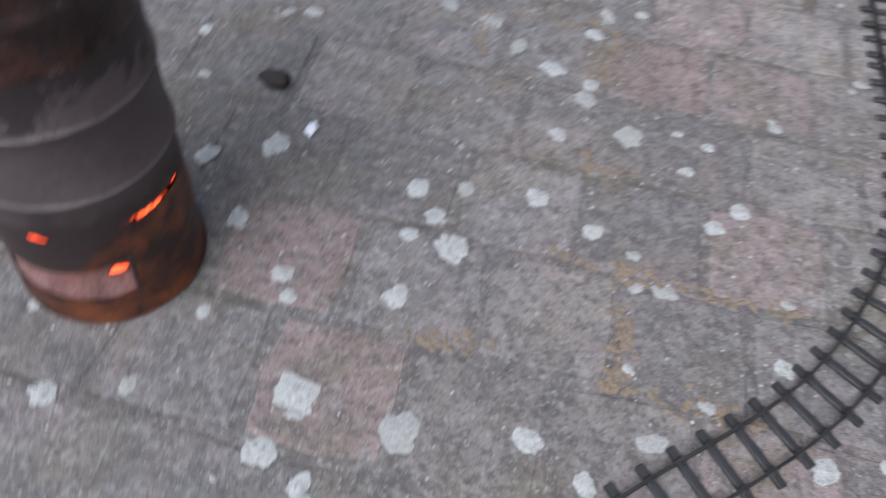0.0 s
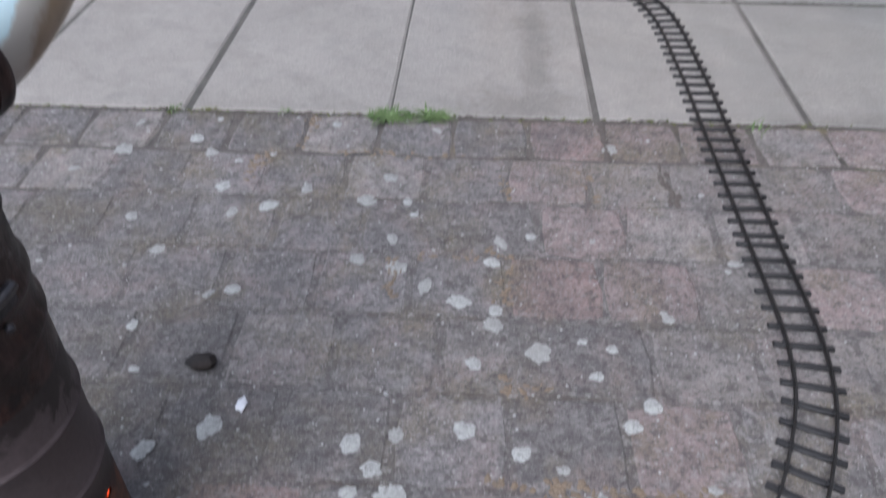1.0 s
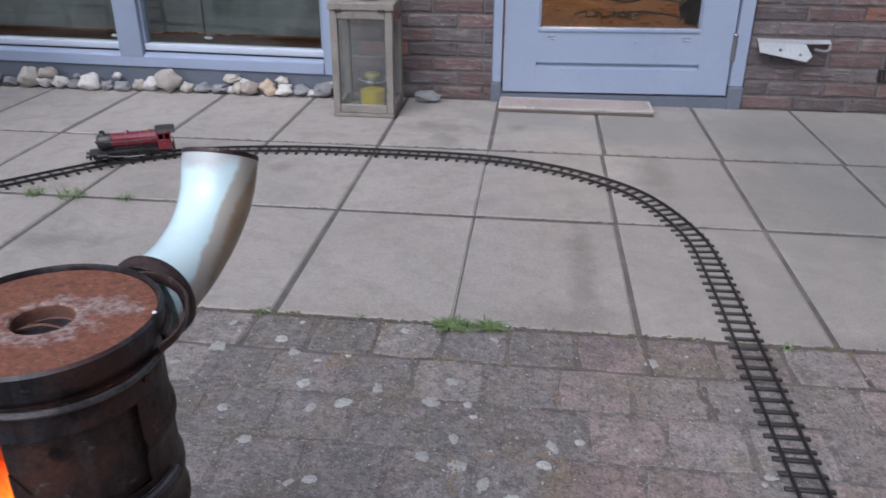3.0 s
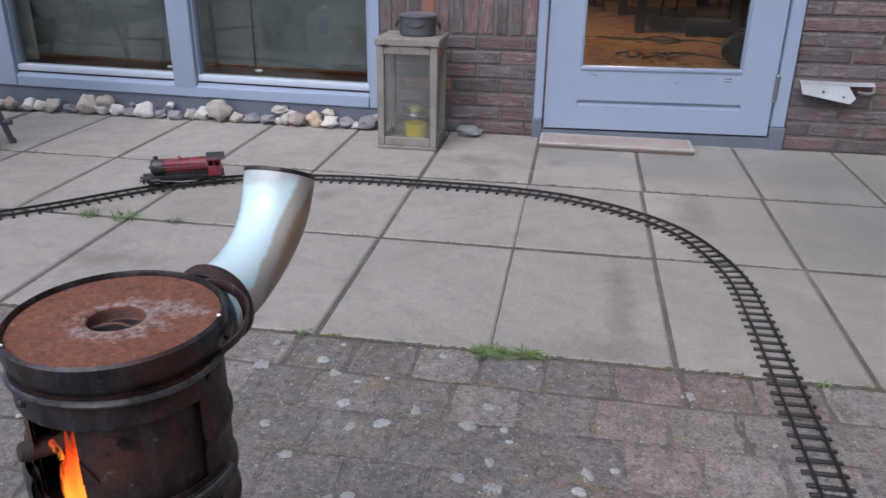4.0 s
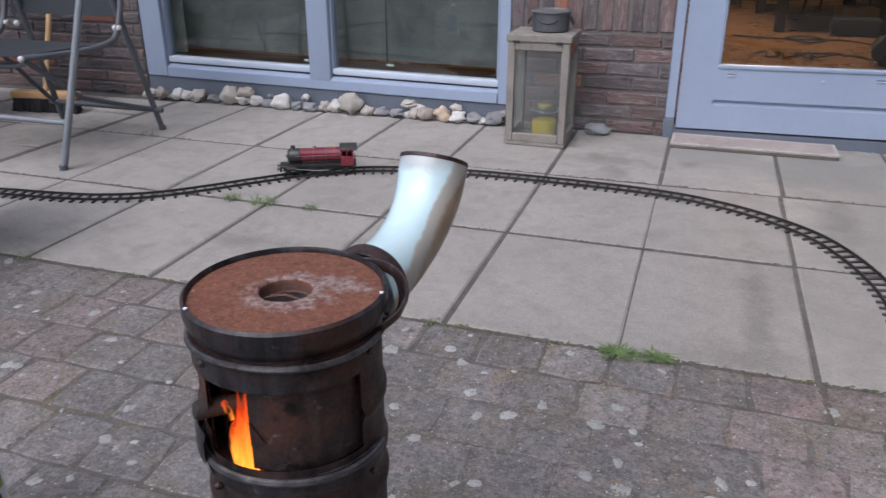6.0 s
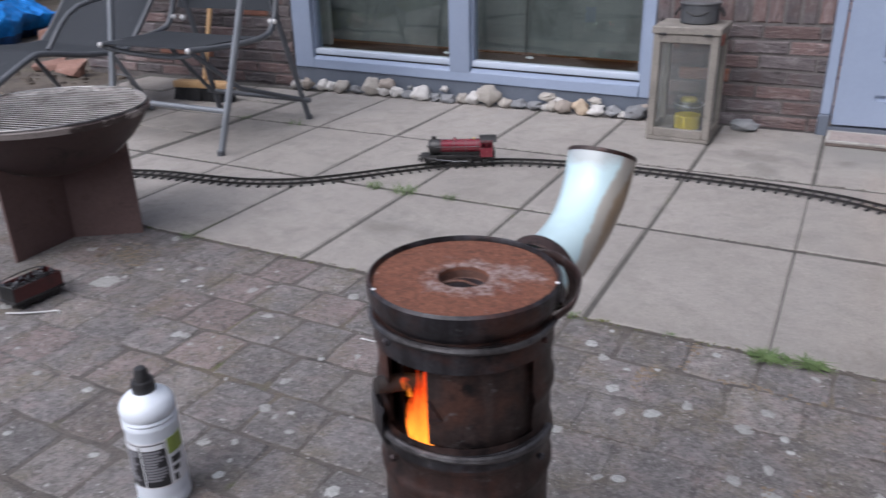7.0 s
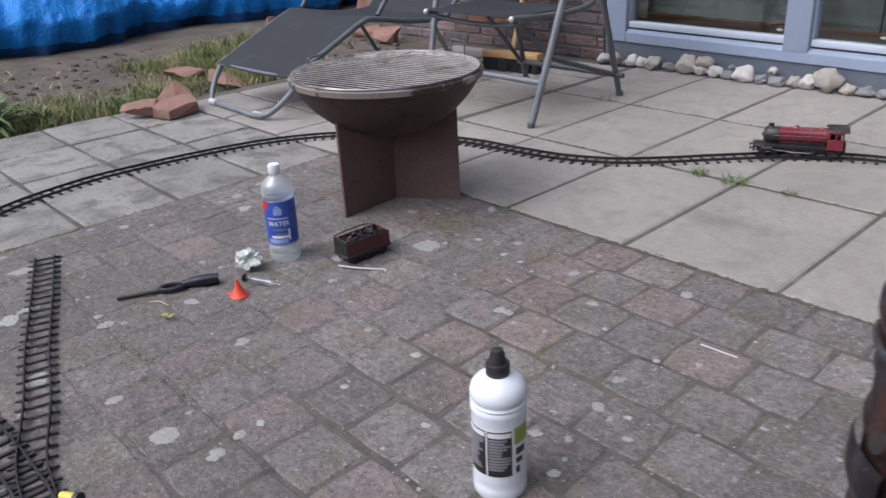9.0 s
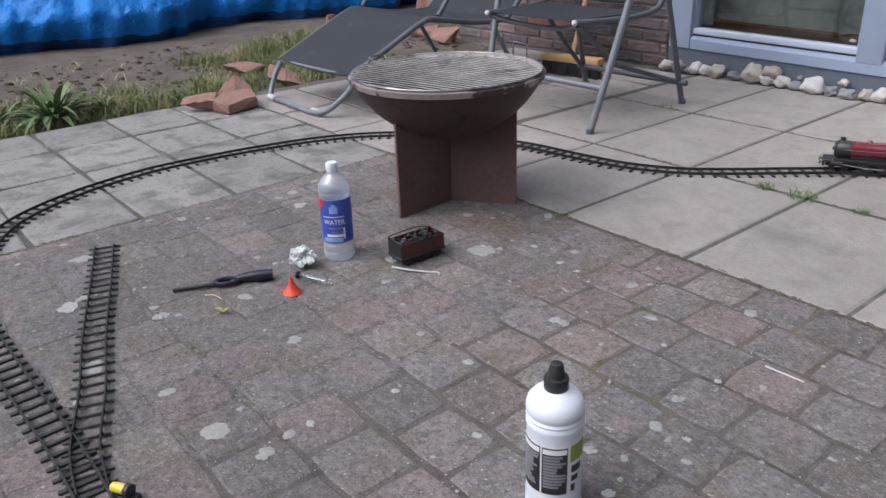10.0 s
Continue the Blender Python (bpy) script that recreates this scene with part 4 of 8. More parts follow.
def railway(name, line, closed, label, wide=0.0092, tall=0.005):
    track = thing(name, label, "toy track", group="model railway track")
    pts = [Vector((p[0], p[1], 0)) for p in line]
    n = len(pts)
    side = []
    for i in range(n):
        a, b = (pts[i - 1], pts[(i + 1) % n]) if closed else (pts[max(i - 1, 0)], pts[min(i + 1, n - 1)])
        t = (b - a).normalized()
        side.append(Vector((-t.y, t.x, 0)))
    sec = [(-1.3, 0), (1.3, 0), (1.3, 0.8), (0.5, 1.4), (0.5, 4.9), (1.1, 5.4), (1.1, 6.8), (-1.1, 6.8), (-1.1, 5.4), (-0.5, 4.9), (-0.5, 1.4), (-1.3, 0.8)]
    for s in (-0.0235, 0.0235):
        bm = bmesh.new()
        tube(bm, [p + q * s + Vector((0, 0, 0.0052)) for p, q in zip(pts, side)], 0.00125, 12, closed, True, sec)
        part("rail", bm, M["rail"], track)
    bm = bmesh.new()
    block(bm, (wide, 0.079, tall), pose(0, 0, 0.0052 - tall / 2), 0.0010)
    for s in (-0.0235, 0.0235):
        block(bm, (0.008, 0.008, 0.003), pose(0, s, 0.0065), 0.0008)
    sleeper = part("sleeper", bm, M["black_plastic"], track)
    me = sleeper.data
    for i, (p, t) in enumerate(arc_points(line, 0.0355, closed)):
        m = pose(p.x, p.y, 0.0, 0, 0, math.degrees(math.atan2(t.y, t.x)) + rng.uniform(-1.5, 1.5))
        if i == 0:
            sleeper.matrix_local = m
        else:
            piece("sleeper", me, track, m)
    return track


railway("railway_track", LOOP, True, "black model railway track looping over the paving")
railway("railway_siding", SPUR, False, "short straight siding of black model track", 0.0052, 0.0036)


# ---- the stove ----
def rocket_stove():
    """A small wood stove from a ribbed steel can, with an enamelled flue bend."""
    x, y = -0.237, -0.935
    st = thing("wood_stove", "small rusty ribbed steel wood stove burning on the pavers", "stove", pose(x, y, 0))
    R = 0.0875
    a_in, a_out, a_mid = -122.0, -17.0, -90.0          # the fire opening and its door, as angles round the stove
    top, low = 0.489, 0.405

    def ribbed(z0, z1, ribs, r0):
        prof = [(r0, z0)]
        for z in ribs:
            if z0 < z - 0.011 and z + 0.011 < z1:
                prof += [(r0, z - 0.011), (r0 + 0.0014, z - 0.007), (r0 + 0.0032, z - 0.003), (r0 + 0.0032, z + 0.003), (r0 + 0.0014, z + 0.007), (r0, z + 0.011)]
        return prof + [(r0, z1)]

    ribs = [0.342, 0.380, 0.440]
    beads = (0.175, 0.250)                             # thin rolled beads on the lower can
    ash_gap = (-136.0, -43.0)                          # the ash opening in the foot
    bm = bmesh.new()
    lathe(bm, [(0.0, 0.006), (R - 0.004, 0.006), (R + 0.001, 0.0), (R + 0.003, 0.004), (R + 0.001, 0.010), (R, 0.022)], 64)
    lathe(bm, [(R, 0.022), (R + 0.0004, 0.042)], 64)
    lathe(bm, [(R + 0.0004, 0.042), (R, 0.092)], 56, None, ash_gap[1], ash_gap[0] + 360)
    lathe(bm, [(R, 0.092), (R, 0.131)], 64)
    bmesh.ops.remove_doubles(bm, verts=bm.verts[:], dist=0.0004)
    for v in bm.verts:
        if abs(v.co.z - 0.092) < 0.001 and ash_gap[0] < math.degrees(math.atan2(v.co.y, v.co.x)) < ash_gap[1]:
            v.co.z += 0.007 * noise.noise(v.co * 40) - 0.006
        if abs(v.co.z - 0.042) < 0.001 and ash_gap[0] < math.degrees(math.atan2(v.co.y, v.co.x)) < ash_gap[1]:
            v.co.z += 0.008 * noise.noise(v.co * 45)
    foot = part("foot", bm, M["can_lower"], st, "orange rusty foot with an ash opening")
    bm = bmesh.new()
    rod(bm, (math.cos(radians(ash_gap[1])) * (R - 0.001), math.sin(radians(ash_gap[1])) * (R - 0.001), 0.033), (math.cos(radians(ash_gap[1] + 2)) * (R - 0.001), math.sin(radians(ash_gap[1] + 2)) * (R - 0.001), 0.093), 0.0022, 8)
    part("opening_edge", bm, M["steel_burnt"], foot, "dark folded edge of the ash opening")
    for a0, a1 in ((-360 + 8, -124), (-112, -88), (-76, -33)):
        bm = bmesh.new()
        lathe(bm, [(R - 0.002, 0.131), (R, 0.131), (R, 0.1375), (R - 0.002, 0.1375)], max(6, int((a1 - a0) / 6)), None, a0, a1)
        part("slot_bar", bm, M["can_lower"], st)
    prof = [(R, 0.1375)]
    for z in beads:
        prof += [(R, z - 0.0050), (R + 0.0012, z - 0.0032), (R + 0.0030, z - 0.0010), (R + 0.0030, z + 0.0010), (R + 0.0012, z + 0.0032), (R, z + 0.0050)]
    bm = bmesh.new()
    lathe(bm, prof + [(R, 0.30)], 64)
    part("lower_body", bm, M["can_lower"], st, "scorched brown steel can with thin beads")
    bm = bmesh.new()
    lathe(bm, [(0.0, 0.082), (0.030, 0.080), (0.055, 0.070), (0.074, 0.056), (0.0855, 0.040)], 40)
    for v in bm.verts:
        v.co.z += 0.010 * noise.noise(v.co * 55)
    part("ash_bed", bm, M["ash"], st, "pale pinkish ash in the foot")
    for a0, a1 in ((-39, 12), (-128, -108), (-92, -72)):
        bm = bmesh.new()
        lathe(bm, [(R - 0.005, 0.124), (R - 0.005, 0.144)], 12, None, a0, a1)
        part("ember", bm, M["ember"], st, "glowing orange embers behind a slot")
    for a, q, z, w in ((-50, 0.074, 0.064, 0.008), (-84, 0.072, 0.066, 0.004)):
        bm = bmesh.new()
        lump(bm, (w, 0.003, 0.0025), pose(math.cos(radians(a)) * q, math.sin(radians(a)) * q, z, 0, 0, a + 90), 0.4, 2)
        part("ember", bm, M["ember"], st, "glowing orange ember on the ash")
    bm = bmesh.new()
    lathe(bm, ribbed(0.30, low, ribs[:2], R), 64)
    lathe(bm, ribbed(low, top, ribs[2:], R), 52, None, a_out, a_in + 360)
    lathe(bm, [(R - 0.003, top), (R - 0.003, low)], 52, None, a_out, a_in + 360)
    lathe(bm, [(R, top), (R, 0.522)], 64)
    part("upper_body", bm, M["steel_rusty"], st, "blackened and rusty steel upper body with an opening")
    for z, r, a0, a1 in ((0.3945, 0.0038, -165, 2), (0.5125, 0.0032, -172, 6)):
        bm = bmesh.new()
        tube(bm, [(math.cos(a) * (R + 0.0045), math.sin(a) * (R + 0.0045), z + 0.0015 * math.sin(3 * a)) for a in (radians(a0 + (a1 - a0) * i / 48) for i in range(49))], r, 8)
        part("hoop", bm, M["steel_hoop"], st, "bare worn steel hoop")
    for z0, z1, a0, a1 in ((0.380, 0.398, -165, 2), (top - 0.001, 0.516, -172, 6)):
        bm = bmesh.new()
        lathe(bm, [(R + 0.001, z0), (R + 0.0035, z0), (R + 0.0035, z1), (R + 0.001, z1)], 48, None, a0, a1)
        part("collar_band", bm, M["steel_burnt"], st)
    for a in (-116.5, -10):
        for z in (0.3700, 0.503):
            bm = bmesh.new()
            lump(bm, (0.0042, 0.0042, 0.0042), pose(math.cos(radians(a)) * (R + 0.004), math.sin(radians(a)) * (R + 0.004), z), 0.05, 1, 1)
            part("rivet", bm, M["steel_burnt"], st)
    bm = bmesh.new()
    lathe(bm, [(R - 0.006, low - 0.004), (R - 0.006, top + 0.004), (R - 0.009, top + 0.004), (R - 0.009, low - 0.004), (R - 0.006, low - 0.004)], 30, None, a_mid, a_out + 3)
    door = part("sliding_door", bm, M["steel_brown"], st, "dark sliding steel door panel, half open")
    bm = bmesh.new()
    u, w = V(math.cos(radians(a_mid + 5)), math.sin(radians(a_mid + 5)), 0), V(-math.sin(radians(a_mid + 5)), math.cos(radians(a_mid + 5)), 0)
    ring = [[bm.verts.new(u * q + w * a + V(0, 0, z)) for a, z in ((-0.006, 0.452), (-0.006, 0.428), (0.008, 0.432))] for q in (R - 0.006, R - 0.0035)]
    bm.faces.new(ring[0])
    bm.faces.new(ring[1][::-1])
    for k in range(3):
        bm.faces.new((ring[0][k], ring[1][k], ring[1][(k + 1) % 3], ring[0][(k + 1) % 3]))
    bmesh.ops.recalc_face_normals(bm, faces=bm.faces[:])
    part("door_grip", bm, M["steel_burnt"], door)
    bm = bmesh.new()
    lathe(bm, [(0.0, 0.375), (0.070, 0.375), (0.070, 0.530), (0.0, 0.530)], 44, None, a_mid + 2, a_in + 358)
    lathe(bm, [(0.0830, 0.388), (0.0, 0.388)], 40)
    part("fire_box", bm, M["steel_burnt"], st, "sooty inner fire box")
    bm = bmesh.new()
    lathe(bm, [(R, 0.518), (R + 0.003, 0.523), (0.0930, 0.529), (0.0945, 0.534), (0.0945, 0.546), (0.0915, 0.5485), (0.0900, 0.5455), (0.0900, 0.534)], 72)
    part("top_rim", bm, M["steel_burnt"], st, "black rolled steel rim")
    bm = bmesh.new()
    lathe(bm, [(0.0905, 0.531), (0.0905, 0.5405), (0.0890, 0.5430), (0.0265, 0.5440), (0.0250, 0.5425), (0.0240, 0.5310), (0.0225, 0.5295), (0.0, 0.5290)], 72)
    lid = part("lid", bm, M["rust"], st, "flat rusty lid with a dished centre hole")
    bm = bmesh.new()
    tube(bm, spline([(-0.0230, -0.004, 0.5325), (-0.010, -0.0015, 0.5365), (0.003, 0.0, 0.5375), (0.0230, 0.001, 0.5325)], 5), 0.0014, 6)
    part("lid_grip", bm, M["rust"], lid, "thin wire grip across the dish")
    for a in (-130, 8):
        bm = bmesh.new()
        lump(bm, (0.0022, 0.0022, 0.0012), pose(math.cos(radians(a)) * 0.0918, math.sin(radians(a)) * 0.0918, 0.5488), 0.3, 3, 1)
        part("rim_rivet", bm, M["label_white"], st, "small bright rivet on the rim")
    # log end poking out of the fire, and a bulged shield beside the opening
    bm = bmesh.new()
    d = V(math.cos(radians(-128)), math.sin(radians(-128)), 0)
    tube(bm, [d * 0.040 + V(0.01, 0, 0.438), d * 0.074 + V(0, 0, 0.444), d * 0.0930 + V(0, 0, 0.446), d * 0.0975 + V(0, 0, 0.447)], [0.0085, 0.0095, 0.0095, 0.0075], 16)
    part("charred_log", bm, M["char"], st, "charred round log poking out")
    bm = bmesh.new()
    lathe(bm, [(R + 0.0045, 0.376), (R + 0.0095, 0.392), (R + 0.0095, 0.416), (R + 0.0065, 0.424), (R + 0.0070, 0.416), (R + 0.0070, 0.392), (R + 0.0025, 0.376)], 14, None, -168, -122)
    part("shield", bm, M["steel_burnt"], st, "bulged dark lip beside the opening")
    # flue
    bend = spline([(0.0385, 0.099, 0.5083), (0.040, 0.108, 0.509), (0.045, 0.160, 0.513), (0.049, 0.212, 0.529), (0.0515, 0.250, 0.557), (0.0525, 0.272, 0.596)], 8)
    bm = bmesh.new()
    wide = [0.0405 - 0.0052 * math.sin(math.pi * min(1.0, 1.06 * i / (len(bend) - 1))) ** 1.5 for i in range(len(bend))]
    tube(bm, bend, wide, 40, False, False)
    tube(bm, bend[::-1], [q - 0.002 for q in wide[::-1]], 40, False, False)
    part("flue_bend", bm, M["enamel"], st, "white enamel flue bend with a scorched brown side")
    bm = bmesh.new()
    e, f = bend[-1], (bend[-1] - bend[-2]).normalized()
    q = f.to_track_quat("Z", "Y").to_matrix().to_4x4()
    lathe(bm, [(0.0380, -0.003), (0.0408, -0.003), (0.0412, 0.0005), (0.0406, 0.002), (0.0378, 0.002)], 36, Matrix.Translation(e) @ q)
    part("flue_lip", bm, M["steel_brown"], st, "sooty brown flue lip")
    bm = bmesh.new()
    c0, c1 = V(0.0365, 0.0890, 0.507), V(0.040, 0.115, 0.5085)
    q = (c1 - c0).to_track_quat("Z", "Y").to_matrix().to_4x4()
    lathe(bm, [(0.0400, 0.004), (0.0425, 0.005), (0.0430, 0.011), (0.0440, 0.013), (0.0440, 0.020), (0.0420, 0.023), (0.0405, 0.022), (0.0395, 0.006)], 40, Matrix.Translation(c0) @ q)
    part("flue_socket", bm, M["steel_handle"], st, "dark brown steel flue socket ring")
    bm = bmesh.new()
    grip = spline([(math.cos(radians(a)) * q, math.sin(radians(a)) * q, z) for a, q, z in ((64, 0.095, 0.541), (52, 0.106, 0.541), (32, 0.113, 0.536), (14, 0.107, 0.526), (2, 0.094, 0.518))], 8)
    tube(bm, grip, 0.0030, 8, False, True, [(-0.3, -1.9), (0.3, -1.9), (0.5, -1.6), (0.5, 1.6), (0.3, 1.9), (-0.3, 1.9), (-0.5, 1.6), (-0.5, -1.6)])
    part("side_handle", bm, M["steel_handle"], st, "bent red-brown flat steel handle")
    # Added plate that stands in for the dark gap behind the rim.
    bm = bmesh.new()
    lathe(bm, [(0.0925, 0.529), (0.0985, 0.528), (0.0985, 0.525), (0.0925, 0.526)], 20, None, 8, 62)
    part("collar_shelf", bm, M["steel_brown"], st, "dark brown filler added for the dark gap behind the rim")
    # the fire
    tongues = ((-93, 0.074, 0.390, 0.094, 0.0085, 0.003, 0.0), (-97, 0.070, 0.390, 0.098, 0.0100, 0.004, 0.0), (-101, 0.072, 0.391, 0.084, 0.0095, 0.006, 0.002), (-106, 0.070, 0.392, 0.066, 0.0080, 0.008, 0.002), (-95, 0.060, 0.390, 0.100, 0.0100, 0.002, 0.0),
               (-104, 0.062, 0.392, 0.090, 0.0085, 0.006, 0.002), (-111, 0.066, 0.398, 0.058, 0.0065, 0.010, 0.006), (-99, 0.078, 0.392, 0.060, 0.0075, 0.004, 0.002), (-115, 0.074, 0.440, 0.030, 0.0050, 0.016, 0.010),
               (-109, 0.074, 0.390, 0.074, 0.0090, 0.010, 0.001), (-113, 0.070, 0.391, 0.050, 0.0080, 0.010, 0.002), (-103, 0.076, 0.390, 0.088, 0.0090, 0.007, 0.001))
    for i, (a, r, z0, h, w, sway, out) in enumerate(tongues):
        bm = bmesh.new()
        u = V(math.cos(radians(a)), math.sin(radians(a)), 0)
        t = V(-math.sin(radians(a)), math.cos(radians(a)), 0)
        n = 14
        line = [u * (r + out * (k / n) ** 2) + t * (sway * ((k / n) ** 1.5 + 0.35 * math.sin(5.5 * k / n + i))) + V(0, 0, z0 + h * k / n) for k in range(n + 1)]
        tube(bm, line, [0.72 * w * (0.35 + 0.75 * math.sin(math.pi * (0.10 + 0.85 * k / n)) + 0.12 * math.sin(7 * k / n + i)) * (1 - 0.75 * (k / n) ** 2) for k in range(n + 1)], 10)
        part("flame", bm, M["flame"], st, "orange flame")
    glow = new("fire_glow", bpy.data.lights.new("fire_glow", "POINT"))
    glow.data.energy, glow.data.color, glow.data.shadow_soft_size = 0.035, (1.0, 0.36, 0.08), 0.015
    glow.location = (x + math.cos(radians(-104)) * 0.045, y + math.sin(radians(-104)) * 0.045, 0.455)
    return st


rocket_stove()


# ---- the fire bowl ----
def fire_bowl():
    cx, cy, rim, r = -1.925, -0.148, 0.383, 0.276
    fb = thing("fire_bowl", "round rusted steel fire bowl on three upright plates", "fire bowl", pose(cx, cy, 0))
    R = (r * r + 0.18 ** 2) / 0.36
    prof = [(math.sin(a) * R, rim - 0.18 + R - math.cos(a) * R) for a in (math.asin(r / R) * i / 14 for i in range(15))]
    inner = [(max(0.0, p * 0.985), z + 0.005) for p, z in prof]
    bm = bmesh.new()
    lathe(bm, prof + inner[::-1], 64)
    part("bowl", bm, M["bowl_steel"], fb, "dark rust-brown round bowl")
    bm = bmesh.new()
    lathe(bm, [(max(0.0, p * 0.97), z + 0.0085) for p, z in prof[:-1]], 48)
    part("soot_lining", bm, M["char"], fb, "black sooty inside of the bowl")
    bm = bmesh.new()
    lathe(bm, [(r - 0.014, rim + 0.000), (r - 0.002, rim - 0.012), (r + 0.0005, rim - 0.012), (r + 0.0035, rim + 0.003), (r - 0.008, rim + 0.006), (r - 0.014, rim + 0.000)], 64)
    part("bowl_edge", bm, M["scuffed_edge"], fb, "pale scuffed worn bowl edge")
    for a in (-86, 34, 154):
        bm = bmesh.new()
        n = 10
        t = 0.004
        up, dn = [], []
        for i in range(n + 1):
            q = 0.004 + 0.198 * i / n
            z = rim - 0.18 + R - math.sqrt(R * R - q * q) - 0.001
            up.append(((q, z)))
            dn.append((q, 0.0))
        for s in (-1, 1):
            vs_u = [bm.verts.new((q, s * t, z)) for q, z in up]
            vs_d = [bm.verts.new((q, s * t, z)) for q, z in dn]
            for i in range(n):
                bm.faces.new((vs_d[i], vs_d[i + 1], vs_u[i + 1], vs_u[i]))
            if s == -1:
                keep = vs_u, vs_d
        for i in range(n):
            bm.faces.new((keep[0][i], keep[0][i + 1], vs_u[i + 1], vs_u[i]))
            bm.faces.new((keep[1][i], keep[1][i + 1], vs_d[i + 1], vs_d[i]))
        for i in (0, n):
            bm.faces.new((keep[1][i], vs_d[i], vs_u[i], keep[0][i]))
        part("leg_plate", bm, M["corten"], fb, "", pose(0, 0, 0, 0, 0, a))
    grate = thing("grill_grate", "round steel wire grill grate lying on the fire bowl", "grill grate", pose(cx, cy, rim + 0.008, 0, 0, 12))
    bm = bmesh.new()
    tube(bm, [(math.cos(a) * (r - 0.006), math.sin(a) * (r - 0.006), 0.002) for a in (2 * math.pi * i / 72 for i in range(72))], 0.003, 6, True)
    part("ring", bm, M["grate"], grate)
    k = 27
    for i in range(k):
        v = -(r - 0.012) + 2 * (r - 0.012) * i / (k - 1)
        h = math.sqrt((r - 0.006) ** 2 - v * v)
        bm = bmesh.new()
        rod(bm, (-h, v, 0.004), (h, v, 0.004), 0.0014, 6)
        part("wire", bm, M["grate"], grate)
    for v in (-0.09, 0.09):
        bm = bmesh.new()
        rod(bm, (v, -math.sqrt((r - 0.006) ** 2 - v * v), 0.0), (v, math.sqrt((r - 0.006) ** 2 - v * v), 0.0), 0.0020, 6)
        part("cross_wire", bm, M["char"], grate)
    for a, h in ((184, 0.022), (70, 0.046)):
        bm = bmesh.new()
        k = r - 0.02
        tube(bm, [(k, -0.034, 0.003), (k, -0.034, h - 0.003), (k, -0.031, h), (k, 0.031, h), (k, 0.034, h - 0.003), (k, 0.034, 0.003)], 0.0022, 6)
        part("handle", bm, M["grate"], grate, "", pose(0, 0, 0, 0, 0, a))


fire_bowl()


# ---- locomotive and tender ----
def wheel(bm, r, w, at):
    lathe(bm, [(0, -w / 2), (r * 1.1, -w / 2), (r * 1.1, -w / 2 + 0.002), (r, -w / 2 + 0.003), (r, w / 2), (r * 0.8, w / 2), (r * 0.75, w / 2 - 0.002), (r * 0.3, w / 2 - 0.002), (r * 0.25, w / 2 + 0.001), (0, w / 2 + 0.001)], 20, at)


